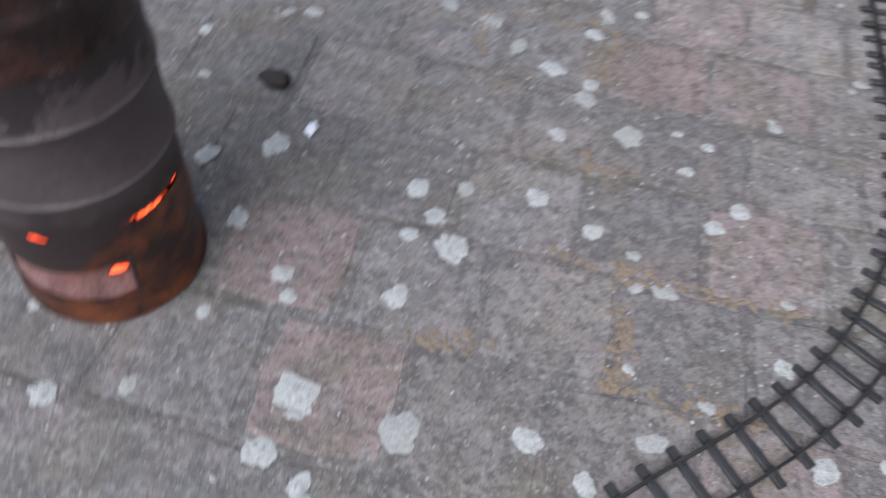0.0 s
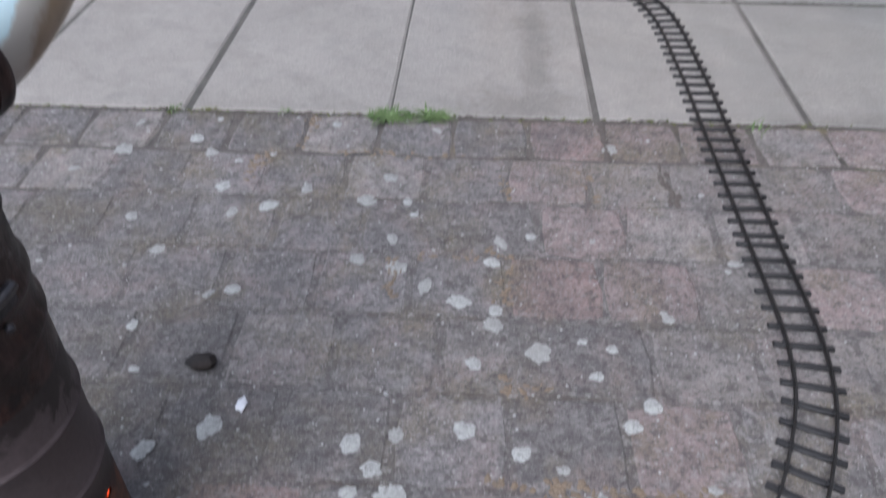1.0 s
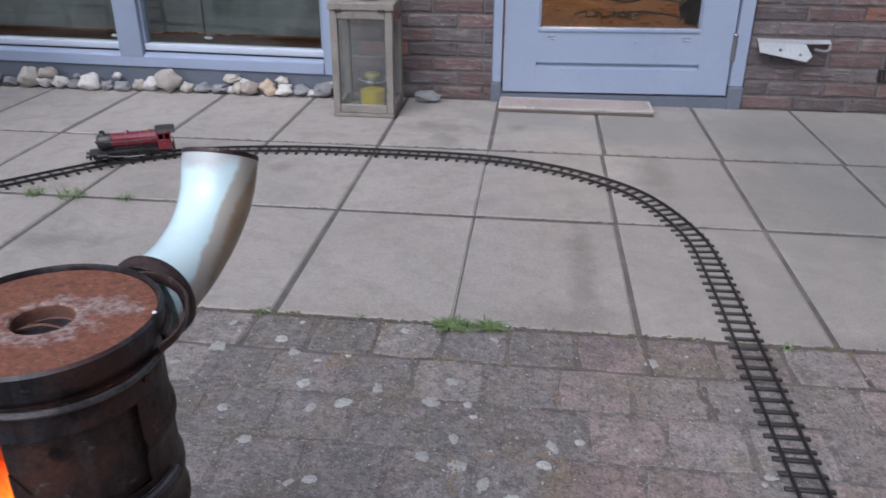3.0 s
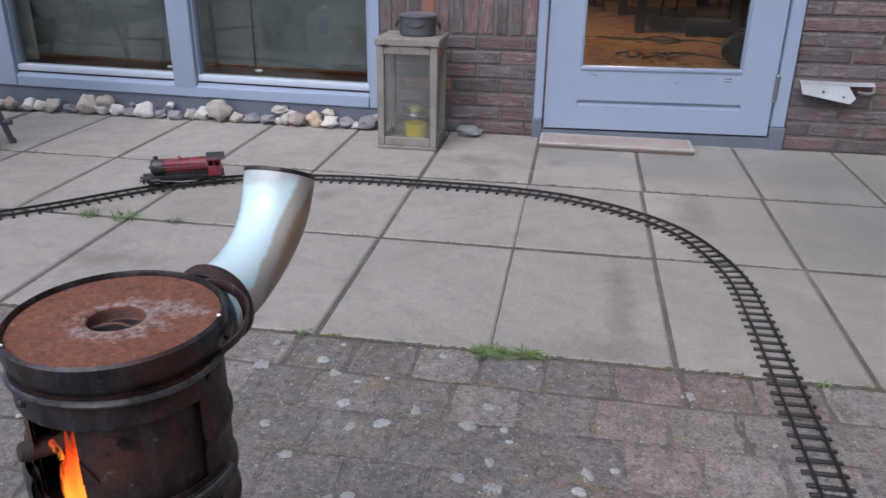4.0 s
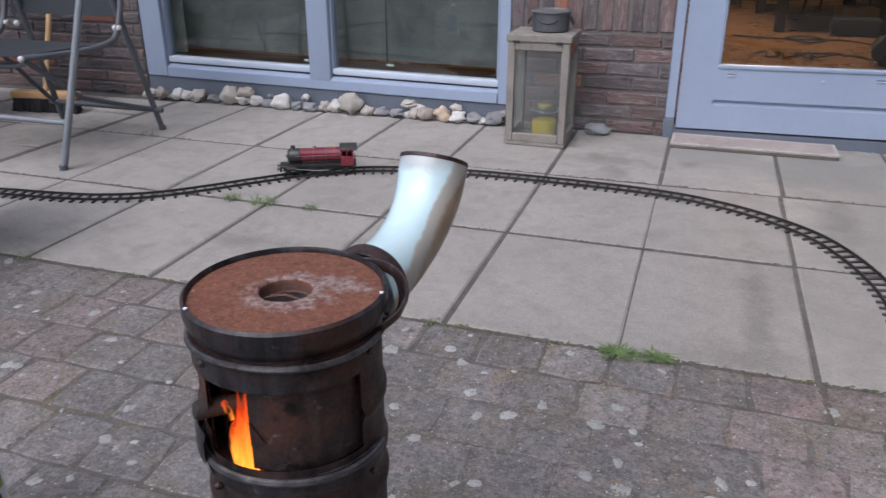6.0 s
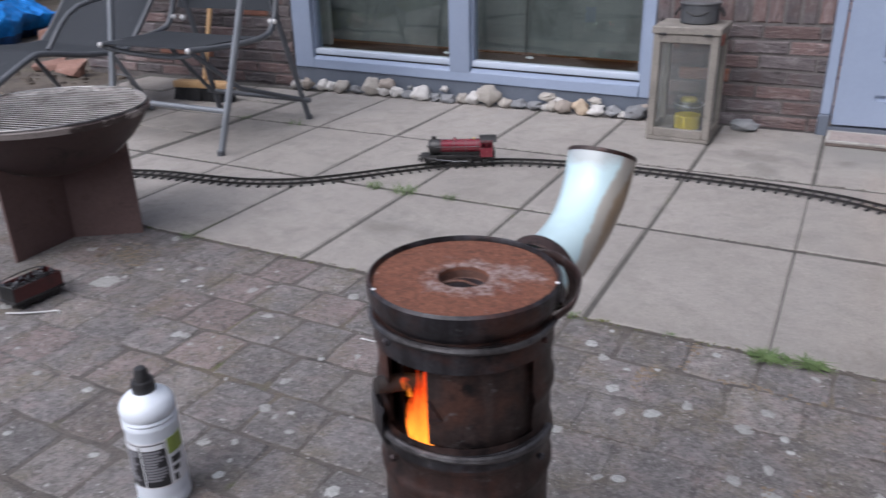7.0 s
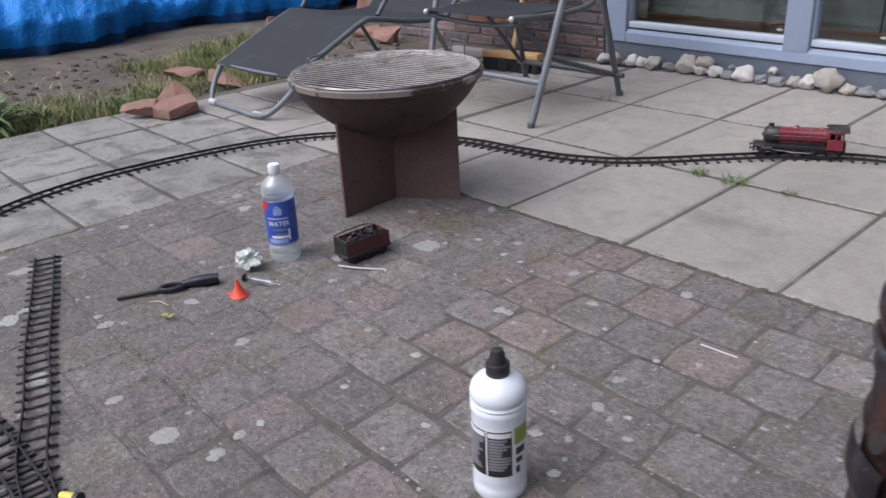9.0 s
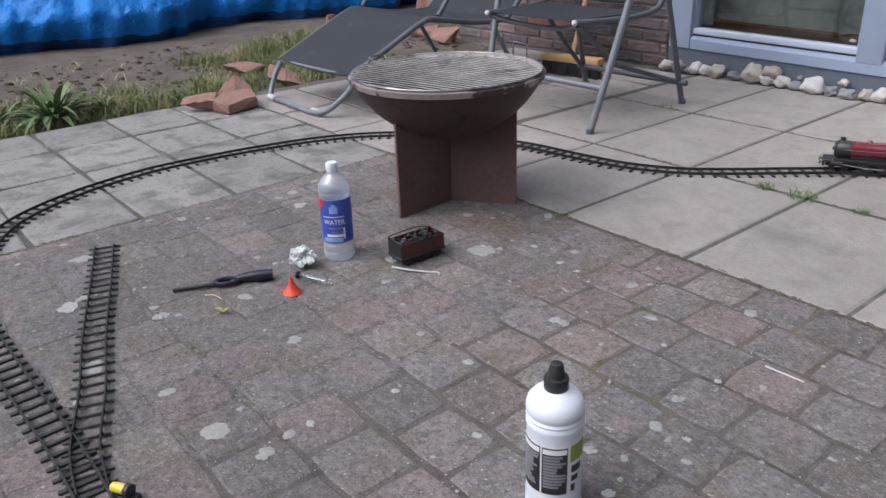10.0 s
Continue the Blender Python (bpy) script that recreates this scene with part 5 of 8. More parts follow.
def locomotive(at):
    """Front points along +x."""
    lo = thing("steam_locomotive", "crimson and black toy steam locomotive on the track", "toy locomotive", at)
    Z = 0.0137                                   # rail top
    bm = bmesh.new()
    box(bm, -0.135, 0.135, -0.032, 0.032, Z + 0.024, Z + 0.031, 0.001)
    box(bm, -0.128, 0.125, -0.014, 0.014, Z + 0.008, Z + 0.024, 0.001)
    box(bm, 0.128, 0.136, -0.032, 0.032, Z + 0.012, Z + 0.029, 0.001)
    part("frame", bm, M["loco_black"], lo)
    bm = bmesh.new()
    m = pose(0, 0, Z + 0.0615, 0, 90, 0)
    lathe(bm, [(0, -0.086), (0.0262, -0.086), (0.0262, 0.062), (0.0265, 0.063)], 32, m)
    part("boiler", bm, M["loco_red"], lo, "crimson boiler barrel")
    bm = bmesh.new()
    for q in (-0.072, -0.030, 0.015, 0.058):
        lathe(bm, [(0.0262, q - 0.0012), (0.0267, q - 0.0008), (0.0267, q + 0.0008), (0.0262, q + 0.0012)], 32, m)
    part("boiler_band", bm, M["loco_black"], lo)
    bm = bmesh.new()
    lathe(bm, [(0.0262, 0.062), (0.0272, 0.063), (0.0272, 0.098), (0.0250, 0.101), (0.022, 0.102), (0.020, 0.106), (0.006, 0.108), (0.004, 0.112), (0, 0.112)], 32, m)
    part("smoke_box", bm, M["loco_black"], lo, "black smokebox with a round door")
    bm = bmesh.new()
    lathe(bm, [(0.011, 0.0), (0.0075, 0.004), (0.0075, 0.007), (0.0095, 0.0085), (0.0095, 0.011), (0.006, 0.011), (0.006, 0.005), (0, 0.005)], 20, pose(0.086, 0, Z + 0.0865))
    part("chimney", bm, M["loco_black"], lo)
    bm = bmesh.new()
    lathe(bm, [(0.009, 0.0), (0.007, 0.002), (0.0065, 0.005), (0.004, 0.0075), (0, 0.008)], 20, pose(0.010, 0, Z + 0.0865))
    part("steam_dome", bm, M["loco_red"], lo)
    bm = bmesh.new()
    lathe(bm, [(0.005, 0), (0.004, 0.002), (0.004, 0.005), (0.0055, 0.006), (0, 0.007)], 14, pose(-0.060, 0, Z + 0.0868))
    part("safety_valve", bm, M["brass"], lo)
    bm = bmesh.new()
    for s in (-1, 1):
        y0, y1 = s * 0.0335 - 0.001, s * 0.0335 + 0.001
        box(bm, -0.128, -0.082, y0, y1, Z + 0.026, Z + 0.060, 0.0005)
        for u, v in ((-0.087, -0.082), (-0.107, -0.102), (-0.128, -0.122)):
            box(bm, u, v, y0, y1, Z + 0.060, Z + 0.082, 0.0005)
        box(bm, -0.128, -0.082, y0, y1, Z + 0.078, Z + 0.088, 0.0005)
    box(bm, -0.084, -0.082, -0.033, 0.033, Z + 0.030, Z + 0.092, 0.0005)
    part("cab", bm, M["loco_red"], lo, "crimson cab with square side windows")
    bm = bmesh.new()
    n = 12
    pts = [(math.sin(a) * 0.047, math.cos(a) * 0.047 - 0.047 + Z + 0.1005) for a in (radians(-50 + 100 * i / n) for i in range(n + 1))]
    a0 = [bm.verts.new((-0.142, y, z)) for y, z in pts]
    b0 = [bm.verts.new((-0.080, y, z)) for y, z in pts]
    a1 = [bm.verts.new((-0.142, y, z - 0.0015)) for y, z in pts]
    b1 = [bm.verts.new((-0.080, y, z - 0.0015)) for y, z in pts]
    for i in range(n):
        bm.faces.new((a0[i], a0[i + 1], b0[i + 1], b0[i]))
        bm.faces.new((a1[i], a1[i + 1], b1[i + 1], b1[i]))
        bm.faces.new((a0[i], a0[i + 1], a1[i + 1], a1[i]))
        bm.faces.new((b0[i], b0[i + 1], b1[i + 1], b1[i]))
    for i in (0, n):
        bm.faces.new((a0[i], b0[i], b1[i], a1[i]))
    part("cab_roof", bm, M["loco_black"], lo, "black curved cab roof")
    bm = bmesh.new()
    for s in (-1, 1):
        box(bm, -0.080, 0.105, s * 0.033 - 0.0015, s * 0.033 + 0.0015, Z + 0.028, Z + 0.036, 0.0005)
    box(bm, -0.080, 0.060, -0.020, 0.020, Z + 0.031, Z + 0.046, 0.002)
    box(bm, -0.136, -0.132, -0.033, 0.033, Z + 0.010, Z + 0.052, 0.001)
    part("running_board", bm, M["loco_black"], lo)
    for s in (-1, 1):
        for q, r in ((0.108, 0.0105), (0.072, 0.0105), (0.020, 0.0180), (-0.035, 0.0180), (-0.098, 0.0110)):
            bm = bmesh.new()
            wheel(bm, r / 1.08, 0.007, pose(q, s * 0.0265, Z + r - 0.001, -90 * s, 0, 0))
            part("wheel", bm, M["loco_black"], lo)
        bm = bmesh.new()
        tube(bm, [(0.095, s * 0.0335, Z + 0.022), (0.02, s * 0.0340, Z + 0.014)], 0.0016, 6)
        tube(bm, [(0.022, s * 0.0350, Z + 0.013), (-0.037, s * 0.0350, Z + 0.013)], 0.0018, 6)
        part("coupling_rod", bm, M["aluminium"], lo, "grey steel connecting rods")
        bm = bmesh.new()
        lathe(bm, [(0, -0.016), (0.008, -0.016), (0.008, 0.016), (0, 0.016)], 16, pose(0.095, s * 0.0315, Z + 0.0215, 0, 90, 0))
        part("cylinder", bm, M["loco_black"], lo)
        bm = bmesh.new()
        lathe(bm, [(0.0025, 0), (0.0025, 0.006), (0.006, 0.0065), (0.006, 0.009), (0, 0.0095)], 12, pose(0.136, s * 0.021, Z + 0.020, 0, 90, 0))
        part("buffer", bm, M["loco_black"], lo)
    bm = bmesh.new()
    rod(bm, (0.080, -0.0288, Z + 0.066), (-0.080, -0.0288, Z + 0.066), 0.0007, 6)
    rod(bm, (0.080, 0.0288, Z + 0.066), (-0.080, 0.0288, Z + 0.066), 0.0007, 6)
    part("handrail", bm, M["aluminium"], lo)
    return lo


locomotive(pose(-1.18, 0.936, 0.0, 0, 0, 207))


def tender(at):
    """Long axis along x."""
    te = thing("tender", "maroon and black toy tender loaded with scrap, off the track", "toy tender", at)
    bm = bmesh.new()
    box(bm, -0.068, 0.068, -0.031, 0.031, 0.018, 0.025, 0.001)
    for s in (-1, 1):
        box(bm, -0.060, 0.060, s * 0.022 - 0.002, s * 0.022 + 0.002, 0.006, 0.018, 0.001)
    part("frame", bm, M["loco_black"], te)
    bm = bmesh.new()
    for s in (-1, 1):
        box(bm, -0.064, 0.064, s * 0.029 - 0.0012, s * 0.029 + 0.0012, 0.025, 0.060, 0.0006)
        box(bm, -0.060, 0.060, s * 0.031 - 0.001, s * 0.031 + 0.001, 0.058, 0.061, 0.0006)
    box(bm, -0.066, -0.063, -0.029, 0.029, 0.025, 0.060, 0.0006)
    part("side_panel", bm, M["maroon"], te, "maroon painted side panels")
    bm = bmesh.new()
    box(bm, 0.062, 0.066, -0.030, 0.030, 0.020, 0.066, 0.001)
    box(bm, -0.064, 0.064, -0.0285, 0.0285, 0.025, 0.046)
    box(bm, -0.030, -0.026, -0.0285, 0.0285, 0.046, 0.066, 0.001)
    for s in (-1, 1):
        tube(bm, spline([(-0.064, s * 0.029, 0.060), (-0.03, s * 0.030, 0.069), (0.03, s * 0.030, 0.069), (0.064, s * 0.029, 0.066)], 4), 0.0015, 6)
    part("bunker", bm, M["loco_black"], te)
    bm = bmesh.new()
    r2 = random.Random(6)
    for i in range(46):
        s = r2.uniform(0.003, 0.0075)
        lump(bm, (s, s * 0.8, s * 0.7), pose(r2.uniform(-0.056, 0.056), r2.uniform(-0.023, 0.023), r2.uniform(0.052, 0.068), r2.uniform(0, 90), r2.uniform(0, 90), r2.uniform(0, 360)), 0.5, i, 1)
    part("load", bm, M["coal"], te, "grey crumbs of coal and scrap")
    for q in (-0.042, 0.0, 0.042):
        for s in (-1, 1):
            bm = bmesh.new()
            wheel(bm, 0.012, 0.006, pose(q, s * 0.025, 0.0132, -90 * s, 0, 0))
            part("wheel", bm, M["loco_black"], te)
    return te


tender(pose(-1.660, -0.480, 0.0, 0, 0, -93))


# ---- bottles ----
def arc_panel(bm, r, a0, a1, z0, z1, n=14):
    """A thin curved patch on a round bottle, angles in degrees."""
    rows = []
    for i in range(n + 1):
        a = radians(a0 + (a1 - a0) * i / n)
        rows.append([bm.verts.new((math.cos(a) * q, math.sin(a) * q, z)) for q, z in ((r, z0), (r, z1), (r - 0.0006, z1), (r - 0.0006, z0))])
    for a, b in zip(rows, rows[1:]):
        for k in range(4):
            bm.faces.new((a[k], b[k], b[(k + 1) % 4], a[(k + 1) % 4]))
    bm.faces.new(rows[0])
    bm.faces.new(rows[-1][::-1])


def white_bottle(x, y):
    b = thing("lamp_oil_bottle", "white plastic liquid bottle with black spout cap on the pavers", "bottle", pose(x, y, 0) @ Matrix.Diagonal((1.02, 1.02, 1.0, 1.0)))
    bm = bmesh.new()
    lathe(bm, [(0, 0.004), (0.030, 0.002), (0.037, 0.0), (0.0405, 0.006), (0.0405, 0.020), (0.0385, 0.026), (0.0405, 0.032), (0.0395, 0.045), (0.0395, 0.146), (0.0410, 0.152), (0.0408, 0.156), (0.0388, 0.160), (0.0409, 0.164), (0.0388, 0.168), (0.0410, 0.172), (0.0410, 0.180), (0.0390, 0.188), (0.0335, 0.1955), (0.0260, 0.2010), (0.0195, 0.2042), (0.0168, 0.206), (0.0165, 0.212), (0, 0.212)], 48)
    part("body", bm, M["white_plastic"], b, "white plastic body")
    bm = bmesh.new()
    lathe(bm, [(0.0165, 0.2035), (0.0172, 0.2045), (0.0172, 0.2225), (0.0163, 0.2240), (0.0122, 0.2245), (0.0116, 0.2265), (0.0103, 0.2385), (0.0097, 0.2395), (0.0084, 0.2445), (0.0070, 0.2455), (0, 0.2457)], 32)
    part("cap", bm, M["black_plastic"], b, "black childproof spout cap")
    face = -50.0

    def patch(name, mat, a0, a1, z0, z1, lift, label=""):
        bm = bmesh.new()
        arc_panel(bm, 0.0398 + lift, face + a0, face + a1, z0, z1)
        part(name, bm, M[mat], b, label)

    patch("label", "label_white", -88, 84, 0.047, 0.133, 0.0)
    patch("text_panel", "label_black", -78, -26, 0.050, 0.130, 0.0005, "black panel of small print")
    patch("text_panel", "label_black", -22, 30, 0.050, 0.130, 0.0005, "black panel of small print")
    for a0, a1 in ((-76, -28), (-20, 28)):
        patch("panel_head", "label_white", a0, a1, 0.120, 0.128, 0.001)
        z = 0.117
        while z > 0.062:
            w = rng.uniform(0.55, 1.0)
            patch("text_bar", "label_grey", a0 + 1, a0 + 1 + (a1 - a0 - 2) * w, z - 0.0036, z, 0.001)
            z -= 0.0052
    patch("green_patch", "label_green", 36, 82, 0.104, 0.133, 0.0005, "green print patch")
    for i, (z0, h) in enumerate(((0.085, 0.012), (0.070, 0.009), (0.052, 0.012))):
        patch("mark_bar", "label_black", 40, 66 - 8 * i, z0, z0 + h, 0.0005)
    return b


white_bottle(-0.821, -0.867)


def water_bottle(x, y):
    b = thing("water_bottle", "clear plastic bottle of demineralised water with blue label", "bottle", pose(x, y, 0) @ Matrix.Scale(0.92, 4))
    R = 0.0425
    bm = bmesh.new()
    lathe(bm, [(0, 0.005), (0.028, 0.003), (0.037, 0.0), (R, 0.008), (R, 0.022), (R - 0.002, 0.025), (R, 0.028), (R, 0.045), (R - 0.002, 0.048), (R - 0.001, 0.055), (R - 0.001, 0.172), (R, 0.178), (R - 0.002, 0.182), (R, 0.188), (R, 0.194), (R - 0.0015, 0.197), (R, 0.200), (R, 0.206), (R - 0.0015, 0.209), (R - 0.001, 0.214), (0.036, 0.225), (0.026, 0.236), (0.0165, 0.243), (0.0150, 0.247), (0.0150, 0.255)], 48)
    part("body", bm, M["bottle_pet"], b, "clear ribbed plastic body").visible_shadow = False
    bm = bmesh.new()
    lathe(bm, [(0, 0.008), (R - 0.005, 0.006), (R - 0.003, 0.02), (R - 0.003, 0.20), (0.038, 0.210), (0, 0.210)], 40)
    part("water", bm, M["clear"], b, "clear water").visible_shadow = False
    bm = bmesh.new()
    lathe(bm, [(0.0155, 0.250), (0.0160, 0.251), (0.0160, 0.272), (0.0145, 0.275), (0, 0.2755)], 30)
    part("cap", bm, M["white_plastic"], b, "white screw cap")
    f = -43.0
    bm = bmesh.new()
    lathe(bm, [(R - 0.0004, 0.056), (R + 0.0004, 0.056), (R + 0.0004, 0.180), (R - 0.0004, 0.180)], 60)
    part("label", bm, M["label_blue"], b, "blue paper label")
    bm = bmesh.new()
    n = 16
    cols = []
    for i in range(n + 1):
        a = -84 + 58 * i / n
        z0 = 0.178 - 0.050 * (1 - i / n) ** 0.8
        cols.append([bm.verts.new((math.cos(radians(f + a)) * q, math.sin(radians(f + a)) * q, z)) for q, z in ((R + 0.001, z0), (R + 0.001, 0.1795), (R + 0.0003, 0.1795), (R + 0.0003, z0))])
    for a, c in zip(cols, cols[1:]):
        for k in range(4):
            bm.faces.new((a[k], c[k], c[(k + 1) % 4], a[(k + 1) % 4]))
    part("red_corner", bm, M["label_red"], b, "red label corner")

    def patch(name, mat, a0, a1, z0, z1):
        bm = bmesh.new()
        arc_panel(bm, R + 0.0012, f + a0, f + a1, z0, z1, 8)
        part(name, bm, M[mat], b)

    patch("logo_shape", "label_light", -12, 18, 0.143, 0.162)
    patch("logo_tip", "label_light", -4, 10, 0.162, 0.168)
    patch("wave_bar", "label_light", -44, 30, 0.060, 0.072)
    patch("wave_bar", "label_white", -30, 38, 0.075, 0.082)
    patch("print_bar", "label_white", -40, 40, 0.1315, 0.1335)
    patch("print_bar", "label_grey", -20, 36, 0.098, 0.101)
    patch("print_bar", "label_grey", -14, 30, 0.086, 0.088)
    patch("swoosh", "label_white", 34, 40, 0.068, 0.100)
    word = bpy.data.curves.new("word", "FONT")
    word.body, word.size, word.extrude, word.align_x = "WATER", 0.0195, 0.0002, "CENTER"
    tmp = bpy.data.objects.new("word", word)
    me = bpy.data.meshes.new_from_object(tmp)
    for v in me.vertices:
        a = radians(f + 2) + v.co.x * 0.88 / R
        q = R + 0.0013 + v.co.z
        v.co = (math.cos(a) * q, math.sin(a) * q, 0.111 + v.co.y)
    me.materials.append(M["label_white"])
    w = new("word_water", me)
    w.parent = b
    bpy.data.objects.remove(tmp)
    return b


water_bottle(-1.808, -0.618)


# ---- chair, lounger and broom ----
def folding_chair():
    ch = thing("garden_chair", "grey steel folding garden chair with dark mesh seat", "chair", pose(-2.40, 1.0, 0))
    o = V(-2.40, 1.0, 0)

    def P(x, y, z):
        return V(x, y, z) - o

    for sx, x0, x1 in ((1, -2.105, -2.045), (-1, -2.705, -2.765)):
        bm = bmesh.new()
        tube(bm, [P(x0, 0.690, 0.0), P(x0 + (x1 - x0) * 0.9, 0.852, 0.574), P(x1, 0.885, 0.69)], 0.0135, 12)
        part("front_leg", bm, M["grey_steel"], ch)
        bm = bmesh.new()
        tube(bm, [P(x0 - 0.03 * sx, 1.315, 0.0), P(x0 - 0.055 * sx, 1.16, 0.54), P(x0 - 0.06 * sx, 1.12, 0.69)], 0.0125, 12)
        part("rear_leg", bm, M["dark_shaded_steel"], ch)
        bm = bmesh.new()
        block(bm, (0.05, 0.40, 0.025), pose(*P((x0 + x1) / 2 - 0.02 * sx, 0.99, 0.70)), 0.008, 2)
        part("armrest", bm, M["black_plastic"], ch)
        for q in (P(x0, 0.690, 0.006), P(x0 - 0.03 * sx, 1.315, 0.006)):
            bm = bmesh.new()
            lathe(bm, [(0, -0.006), (0.0155, -0.006), (0.0155, 0.012), (0.0135, 0.014), (0, 0.014)], 12, Matrix.Translation(q))
            part("foot_cap", bm, M["dark_shaded_steel"], ch)
        bm = bmesh.new()
        xs = -2.21 if sx > 0 else -2.69
        xe = -2.135 if sx > 0 else -2.72
        tube(bm, spline([P(xs, 0.705, 0.398), P(xs + (xe - xs) * 0.5, 0.90, 0.392), P(xe, 1.05, 0.405), P(xe, 1.12, 0.44), P(xe, 1.17, 0.56), P(xe, 1.24, 0.85), P(xe, 1.27, 0.98)], 6), 0.012, 10)
        part("seat_rail", bm, M["dark_shaded_steel"], ch)
        for q, r in ((P(xs, 0.700, 0.398), 0.0115), (P(x0 - 0.05 * sx, 1.14, 0.455), 0.013), (P(x0 - 0.015 * sx, 1.12, 0.46), 0.011)):
            bm = bmesh.new()
            lump(bm, (r, r, r), Matrix.Translation(q), 0.03, 1)
            part("end_cap", bm, M["light_plastic"], ch, "pale plastic end cap")
        bm = bmesh.new()
        tube(bm, [P(xs, 0.72 if sx > 0 else 1.02, 0.385), P(xs - 0.02 * sx, 0.98 if sx > 0 else 1.14, 0.20 if sx > 0 else 0.24), P(x0 - 0.035 * sx, 1.27, 0.10)], 0.010, 10)
        part("strut", bm, M["dark_shaded_steel"], ch)
    for y, z, m in ((0.742, 0.165, "grey_steel"), (1.285, 0.095, "dark_shaded_steel")):
        bm = bmesh.new()
        rod(bm, P(-2.70, y, z), P(-2.10, y, z), 0.0115, 10)
        part("stretcher", bm, M[m], ch)
    bm = bmesh.new()
    tube(bm, spline([P(-2.69, 0.72, 0.385), P(-2.60, 0.76, 0.362), P(-2.45, 0.78, 0.352), P(-2.30, 0.76, 0.362), P(-2.21, 0.72, 0.385)], 5), 0.010, 10)
    part("front_bow", bm, M["dark_shaded_steel"], ch)

    def sheet(name, rows):
        bm = bmesh.new()
        vs = [[bm.verts.new(p) for p in r] for r in rows]
        for a, b in zip(vs, vs[1:]):
            for i in range(len(a) - 1):
                bm.faces.new((a[i], a[i + 1], b[i + 1], b[i]))
        ob = part(name, bm, M["textile"], ch, "dark grey woven mesh")
        ob.modifiers.new("thick", "SOLIDIFY").thickness = 0.004

    n = 8
    sheet("seat", [[P(-2.69 + 0.48 * i / n - (0.02 if k else 0.0) + (0.06 * i / n) * k / 5, 0.705 + 0.36 * k / 5, 0.405 - 0.012 * math.sin(math.pi * i / n) * math.sin(math.pi * k / 5 * 0.9 + 0.1)) for i in range(n + 1)] for k in range(6)])
    sheet("backrest", [[P(-2.70 + 0.55 * i / n, 1.165 + 0.11 * k / 4 + 0.012 * math.sin(math.pi * i / n), 0.495 + 0.47 * k / 4) for i in range(n + 1)] for k in range(5)])


folding_chair()


def sun_lounger():
    lo = thing("sun_lounger", "dark grey mesh reclining sun lounger with tubular frame", "sun lounger", pose(-3.31, 0.8, 0))
    o = V(-3.37, 0.8, 0)

    def P(x, y, z):
        return V(x, y, z) - o

    line = spline([(0.0, y, z) for y, z in ((0.19, 0.165), (0.40, 0.262), (0.585, 0.345), (0.66, 0.352), (0.85, 0.318), (1.05, 0.305), (1.13, 0.34), (1.33, 0.56), (1.58, 0.86))], 5)
    xl, xr = -3.655, -3.05
    for x in (xl, xr):
        bm = bmesh.new()
        tube(bm, [P(x, q.y, q.z) for q in line], 0.0125, 10)
        part("side_rail", bm, M["dark_shaded_steel"], lo)
    bm = bmesh.new()
    n = 10
    rows = [[bm.verts.new(P(xl + (xr - xl) * i / n, q.y, q.z + 0.008 - 0.014 * math.sin(math.pi * i / n))) for i in range(n + 1)] for q in line]
    for a, b in zip(rows, rows[1:]):
        for i in range(n):
            bm.faces.new((a[i], a[i + 1], b[i + 1], b[i]))
    part("fabric", bm, M["textile"], lo, "taut dark grey mesh fabric").modifiers.new("thick", "SOLIDIFY").thickness = 0.004
    bm = bmesh.new()
    tube(bm, spline([P(-3.655, 0.20, 0.160), P(-3.665, 0.165, 0.10), P(-3.645, 0.125, 0.035), P(-3.60, 0.105, 0.014), P(-3.40, 0.095, 0.013), P(-3.19, 0.090, 0.014), P(-3.12, 0.125, 0.035), P(-3.06, 0.19, 0.11), P(-3.05, 0.22, 0.165)], 6), 0.0125, 10)
    part("foot_bow", bm, M["grey_steel"], lo, "bent grey tube foot")
    bm = bmesh.new()
    rod(bm, P(-3.655, 0.195, 0.167), P(-3.05, 0.205, 0.170), 0.006, 8)
    part("end_bar", bm, M["grey_steel"], lo)
    for u in (-3.59, -3.20):
        bm = bmesh.new()
        tube(bm, [P(u - 0.03, 0.10, 0.013), P(u + 0.03, 0.098, 0.013)], 0.0155, 10)
        part("glide", bm, M["light_plastic"], lo, "pale plastic glide")
    for x in (xl, xr):
        bm = bmesh.new()
        tube(bm, spline([P(x + 0.02, 0.98, 0.30), P(x + 0.02, 1.07, 0.16), P(x + 0.02, 1.16, 0.014)], 5), 0.0115, 10)
        part("rear_leg", bm, M["grey_steel"], lo)
        bm = bmesh.new()
        tube(bm, spline([P(x - 0.03, 0.70, 0.36), P(x - 0.04, 0.90, 0.52), P(x - 0.04, 1.32, 0.56)], 5), 0.011, 10)
        part("arm", bm, M["dark_shaded_steel"], lo)
    bm = bmesh.new()
    rod(bm, P(xl + 0.02, 1.16, 0.014), P(xr + 0.02, 1.16, 0.014), 0.0115, 10)
    part("rear_bar", bm, M["dark_shaded_steel"], lo)


sun_lounger()


